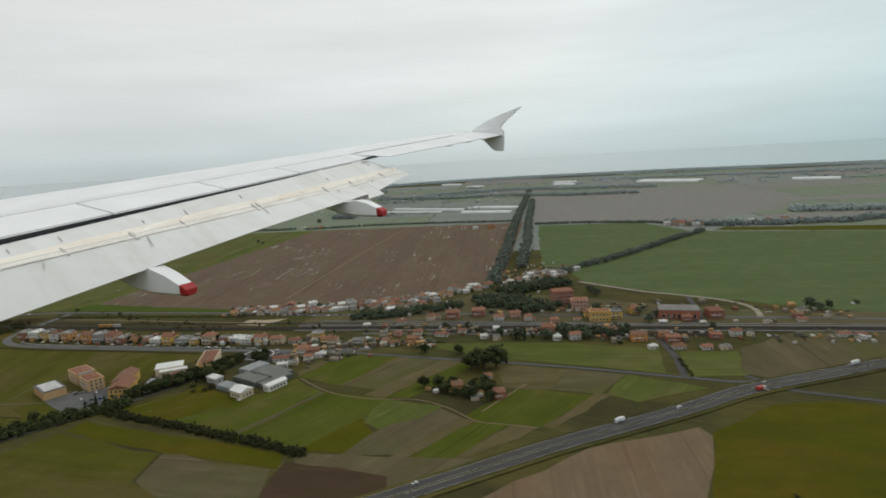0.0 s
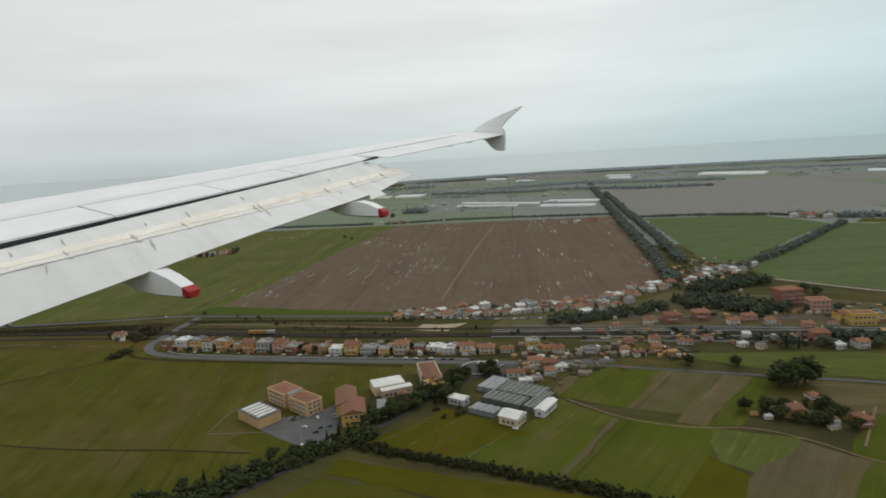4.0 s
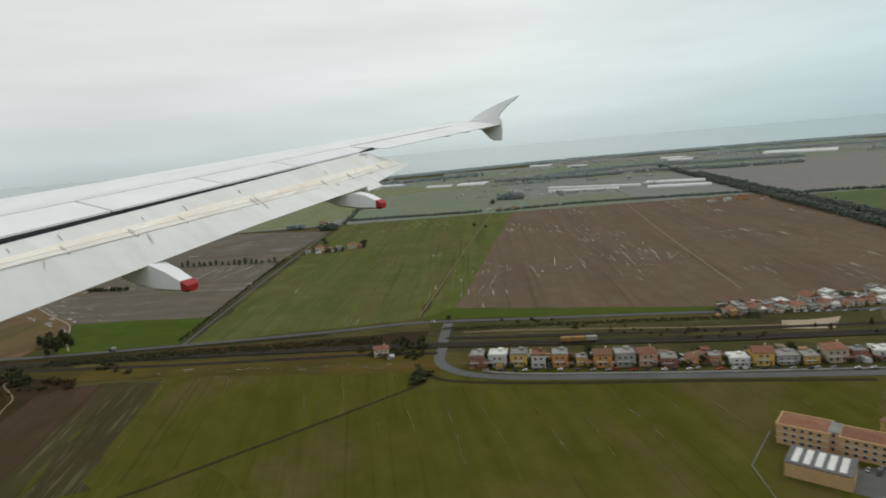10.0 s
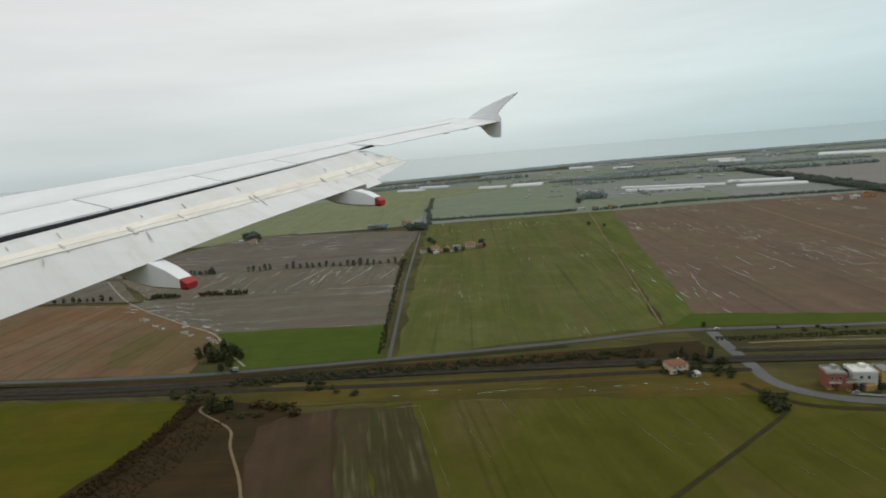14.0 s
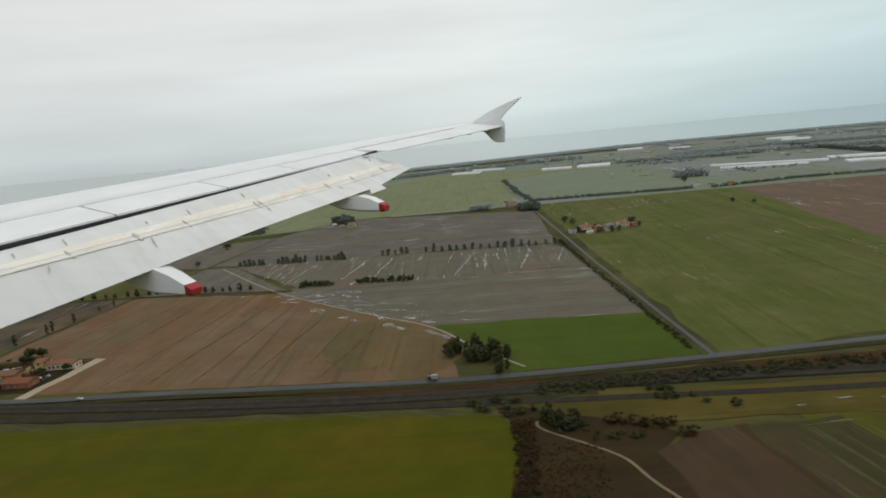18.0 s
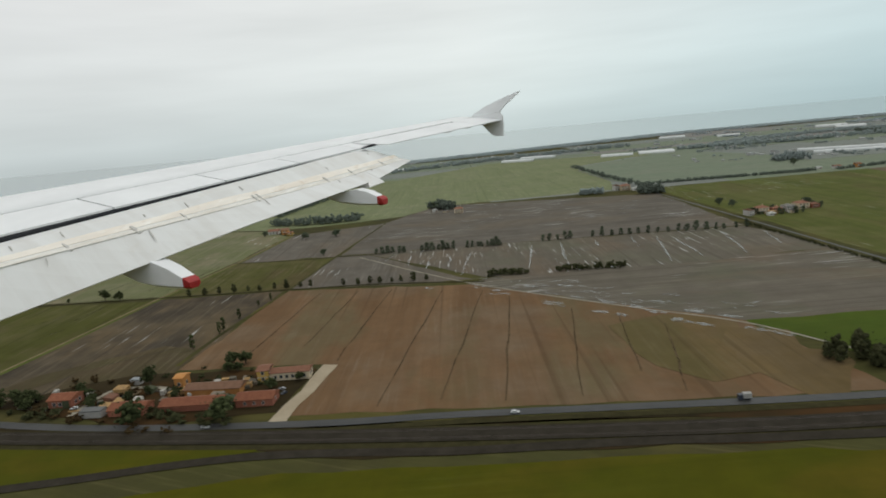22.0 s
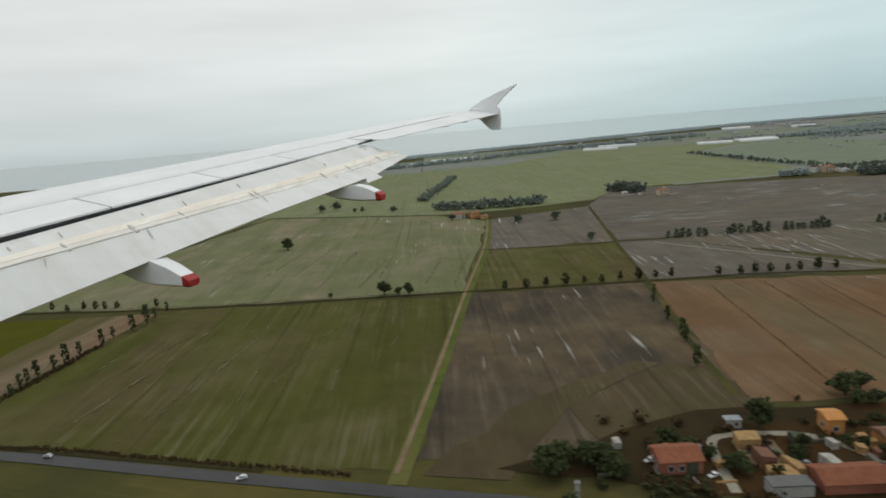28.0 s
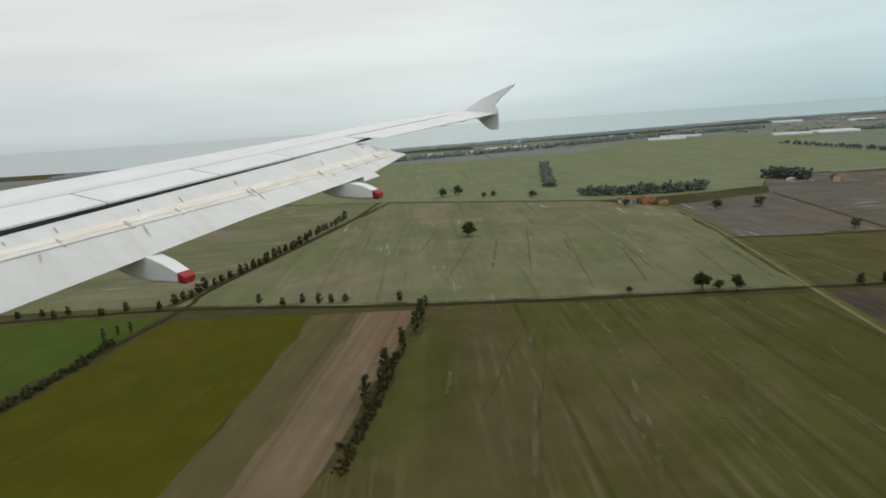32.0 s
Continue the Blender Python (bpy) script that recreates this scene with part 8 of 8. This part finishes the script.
for _ in range(150):
    y = rnd_far.uniform(960, 2150)
    x = rnd_far.uniform(-0.95 * y - 600, 0.25 * y + 100)
    if y < np.interp(x, [p[0] for p in COAST], [p[1] for p in COAST]) - 150 and not (x > -520 and y < 1660) and not (x < -860 and y < 1250):
        spots += [(x + rnd_far.gauss(0, 12), y + rnd_far.gauss(0, 8)) for _ in range(rnd_far.choice((1, 2, 4, 7)))]
clutter("far_farms", "pale farm buildings scattered in the distance", spots, 9, 2.6, "far_walls")
clutter("farm_clutter", "stacks and sheds in the farmyards", [(x + rnd.gauss(0, 6), y + rnd.gauss(0, 4)) for x, y in ((-1003, 137), (-1020, 126), (-990, 150), (-985, 136), (-1040, 121), (-135, 272), (-780, 508)) for _ in range(14)], 8)


# ---- vehicles ----
def make_car(paint, label, name="car", length=2.5):
    car = tagged(new(name), label, "car")
    bm = bmesh.new()
    L, k = length, length / 3.9
    prof = ((-L / 2, 0.35 * k), (-L / 2, 0.72 * k), (-L / 2 + 0.35 * k, 0.84 * k), (-L * 0.22, 0.9 * k), (-L * 0.06, 1.36 * k), (L * 0.28, 1.4 * k), (L * 0.44, 0.92 * k), (L / 2, 0.8 * k), (L / 2, 0.35 * k))
    a = [bm.verts.new((x, -0.8 * k, z)) for x, z in prof]
    b = [bm.verts.new((x, 0.8 * k, z)) for x, z in prof]
    for i in range(len(prof)):
        j = (i + 1) % len(prof)
        bm.faces.new((a[i], a[j], b[j], b[i]))
    bm.faces.new(a[::-1])
    bm.faces.new(b)
    bmesh.ops.recalc_face_normals(bm, faces=bm.faces)
    part("body", bm, paint, car)
    bm = bmesh.new()
    box(bm, -L * 0.15, -0.82 * k, 0.94 * k, L * 0.36, 0.82 * k, 1.28 * k)
    part("side_glass", bm, "window_dark", car)
    bm = bmesh.new()
    v = [bm.verts.new(q) for q in ((-L * 0.21, -0.7 * k, 0.93 * k), (-L * 0.21, 0.7 * k, 0.93 * k), (-L * 0.075, 0.66 * k, 1.34 * k), (-L * 0.075, -0.66 * k, 1.34 * k))]
    for q in v:
        q.co.x -= 0.02
    bm.faces.new(v)
    bmesh.ops.solidify(bm, geom=list(bm.faces), thickness=0.02)
    part("windscreen", bm, "window_dark", car)
    for x in (-L * 0.31, L * 0.3):
        for y in (-0.72 * k, 0.72 * k):
            bm = bmesh.new()
            bmesh.ops.create_cone(bm, cap_ends=True, segments=12, radius1=0.31 * k, radius2=0.31 * k, depth=0.2 * k, matrix=pose(x, y, 0.31 * k, 90))
            part("wheel", bm, "tyre_black", car)
    return car


def make_truck(body, cab, label, length=4.8):
    t = tagged(new("truck"), label, "truck")
    bm = bmesh.new()
    box(bm, -length / 2 + 1.4, -0.75, 0.6, length / 2, 0.75, 2.1)
    part("cargo_box", bm, body, t)
    bm = bmesh.new()
    box(bm, -length / 2, -0.7, 0.3, -length / 2 + 1.3, 0.7, 1.75)
    c = part("cab", bm, cab, t)
    bm = bmesh.new()
    box(bm, -length / 2 - 0.03, -0.62, 1.05, -length / 2 + 0.25, 0.62, 1.6)
    part("windscreen", bm, "window_dark", c)
    bm = bmesh.new()
    box(bm, -length / 2 + 1.2, -0.4, 0.35, length / 2 - 0.2, 0.4, 0.6)
    part("chassis", bm, "tyre_black", t)
    for x in (-length / 2 + 0.7, length / 2 - 1.4, length / 2 - 0.65):
        for y in (-0.58, 0.58):
            bm = bmesh.new()
            bmesh.ops.create_cone(bm, cap_ends=True, segments=12, radius1=0.3, radius2=0.3, depth=0.2, matrix=pose(x, y, 0.3, 90))
            part("wheel", bm, "tyre_black", t)
    return t


PAINTS = (("car_white", "white car"), ("car_silver", "silver car"), ("car_dark", "dark blue car"), ("car_red", "red car"), ("car_blue", "blue car"))
CARS = {}


def parked(k, x, y, turn, z=0.12):
    paint, label = PAINTS[k]
    m = pose(x, y, z, 0, 0, turn)
    if k not in CARS:
        CARS[k] = tagged(make_car(paint, "parked " + label + " on wet asphalt"), group="parked cars")
        CARS[k].matrix_basis = m
        return CARS[k]
    return copy_thing(CARS[k], m)


for k, x, y, a in ((1, -344.5, 189, 60), (2, -342, 187.5, 60), (1, -341, 191, 60), (0, -339, 194, -20), (0, -333, 194, -30), (1, -327, 199, 20), (1, -325, 197, 20), (0, -332, 184, 5), (2, -325, 186, 50), (4, -322, 189, 30), (2, -324, 182, 40), (2, -317, 190, 80), (0, -314, 181, 70), (1, -319, 174, 20), (0, -322, 170, 10)):
    parked(k, x, y, a, 0.13)
rnd = random.Random(21)
for i in range(34):
    f = i / 33
    parked(rnd.choice((0, 1, 1, 2, 2, 3, 0)), -486 + 190 * f + rnd.uniform(-2, 2), 235.3 + 49.5 * f, G - 3, 0.36)
for i in range(22):
    f = i / 21
    parked(rnd.choice((0, 1, 2, 3, 0)), -380 + 120 * f + rnd.uniform(-2, 2), np.interp(-380 + 120 * f, (-390, -320, -260), (344, 361, 383)), G, 0.1)
for i in range(26):
    parked(rnd.choice((0, 1, 2, 0)), -150 + (i % 13) * 3.4, 369 + (i // 13) * 7 + (i % 13) * 1.0, 100, 0.13)
for x, y, k in ((-292, 282, 0), (-284, 287, 0), (-278, 282, 1), (-271, 277, 0), (-296, 270, 2), (-262, 281, 1), (-1017, 128, 1), (-1016, 125, 0), (-1048, 122, 0), (-1035, 119, 0), (-984, 139, 0), (-966, 150, 1), (-968, 147, 0), (-963, 147, 2), (-1137, 93.5, 0), (-271, 228, 0), (-245, 216, 0)):
    parked(k, x, y, (abs(x) * 7) % 90, 0.12)
MOVING = []


def driven(ob, label, line, x0, t0, speed, lane_off, z):
    """A vehicle that keeps its speed along a road; x0: where it is at t0; speed is negative towards the runway."""
    pts = [Vector(p) for p in line]
    at = [0.0]
    for a, b in zip(pts, pts[1:]):
        at.append(at[-1] + (b - a).length)
    s0 = float(np.interp(x0, [p.x for p in pts], at))
    rows = []
    for t in range(0, 33):
        s = min(max(s0 + speed * (t - t0), 6.0), at[-1] - 6.0) + 0.02 * speed * t / 32
        xy = [Vector((np.interp(q, at, [p.x for p in pts]), np.interp(q, at, [p.y for p in pts]))) for q in (s - 3, s, s + 3)]
        d = (xy[2] - xy[0]).normalized()
        p = xy[1] + Vector((-d.y, d.x)) * lane_off
        face = d if speed < 0 else -d
        rows.append((t, pose(p.x, p.y, z, 0, 0, math.degrees(math.atan2(face.y, face.x)))))
    tagged(ob, label, group="moving traffic")
    MOVING.append((ob, rows))


MAIN = smooth_line(((-1300, -160), (-1292, -80), (-1280, -10), (-1268, 30), (-1257, 54), (-1246, 70), (-1237, 78), (-1225, 83), (-1208, 87), (-1134, 94), (-1026, 107), (-942, 129), (-892, 147), (-789, 181), (-745, 199), (-683, 229), (-600, 272), (-554, 298), (-489, 318), (-400, 345), (-320, 364), (-240, 392), (-100, 430), (60, 472), (400, 560)))
white_truck = make_truck("car_white", "car_white", "white lorry on the motorway")
driven(white_truck, "white box lorry on the motorway", MWAY, -53, 0, -13.0, 4.0, 0.84)
driven(make_truck("car_white", "car_white", "white lorry", 5.4), "long white lorry on the motorway", MWAY, 46, 0, -11.0, 4.0, 0.84)
driven(make_truck("car_red", "car_white", "red lorry", 5.0), "red lorry with a white cab on the motorway", MWAY, -3, 0, 14.0, -3.4, 0.84)
driven(make_car("car_white", "white car"), "white car on the motorway", MWAY, -32, 0, -20.0, 2.4, 0.84)
driven(make_car("car_white", "white car"), "white car on the motorway", MWAY, -113, 0, -17.0, 3.4, 0.84)
driven(make_car("car_silver", "silver car"), "silver car on the motorway", MWAY, 3, 0, -15.0, 2.6, 0.84)
driven(make_truck("wall_grey", "car_dark", "dark lorry", 3.8), "dark lorry on the wet main road", MAIN, -822, 23, -8.6, 1.0, 0.25)
driven(make_car("car_white", "white car"), "white car on the wet main road", MAIN, -868, 23, 11.5, -1.0, 0.25)
driven(make_car("car_white", "white car"), "white car on the wet main road", MAIN, -942, 25, 10.8, -1.0, 0.25)
driven(make_car("car_white", "white car"), "white car on the wet main road", MAIN, -1084, 25, 9.2, -1.0, 0.25)
driven(make_car("car_silver", "silver car"), "silver car on the wet main road", MAIN, -1196, 28, -5.2, 1.0, 0.25)
driven(make_car("car_white", "white car"), "white car near the road junction", MAIN, -537, 13, 3.2, -1.0, 0.25)

# ---- what moves ----
def motions():
    at = dict(PATH)
    still = at[13].inverted() @ HEAD13 @ ROOT
    walk(wing, [(t, at[t] @ turn @ still) for t, turn in WING_SHAKE])
    for ob, rows in MOVING:
        walk(ob, rows)


motions()
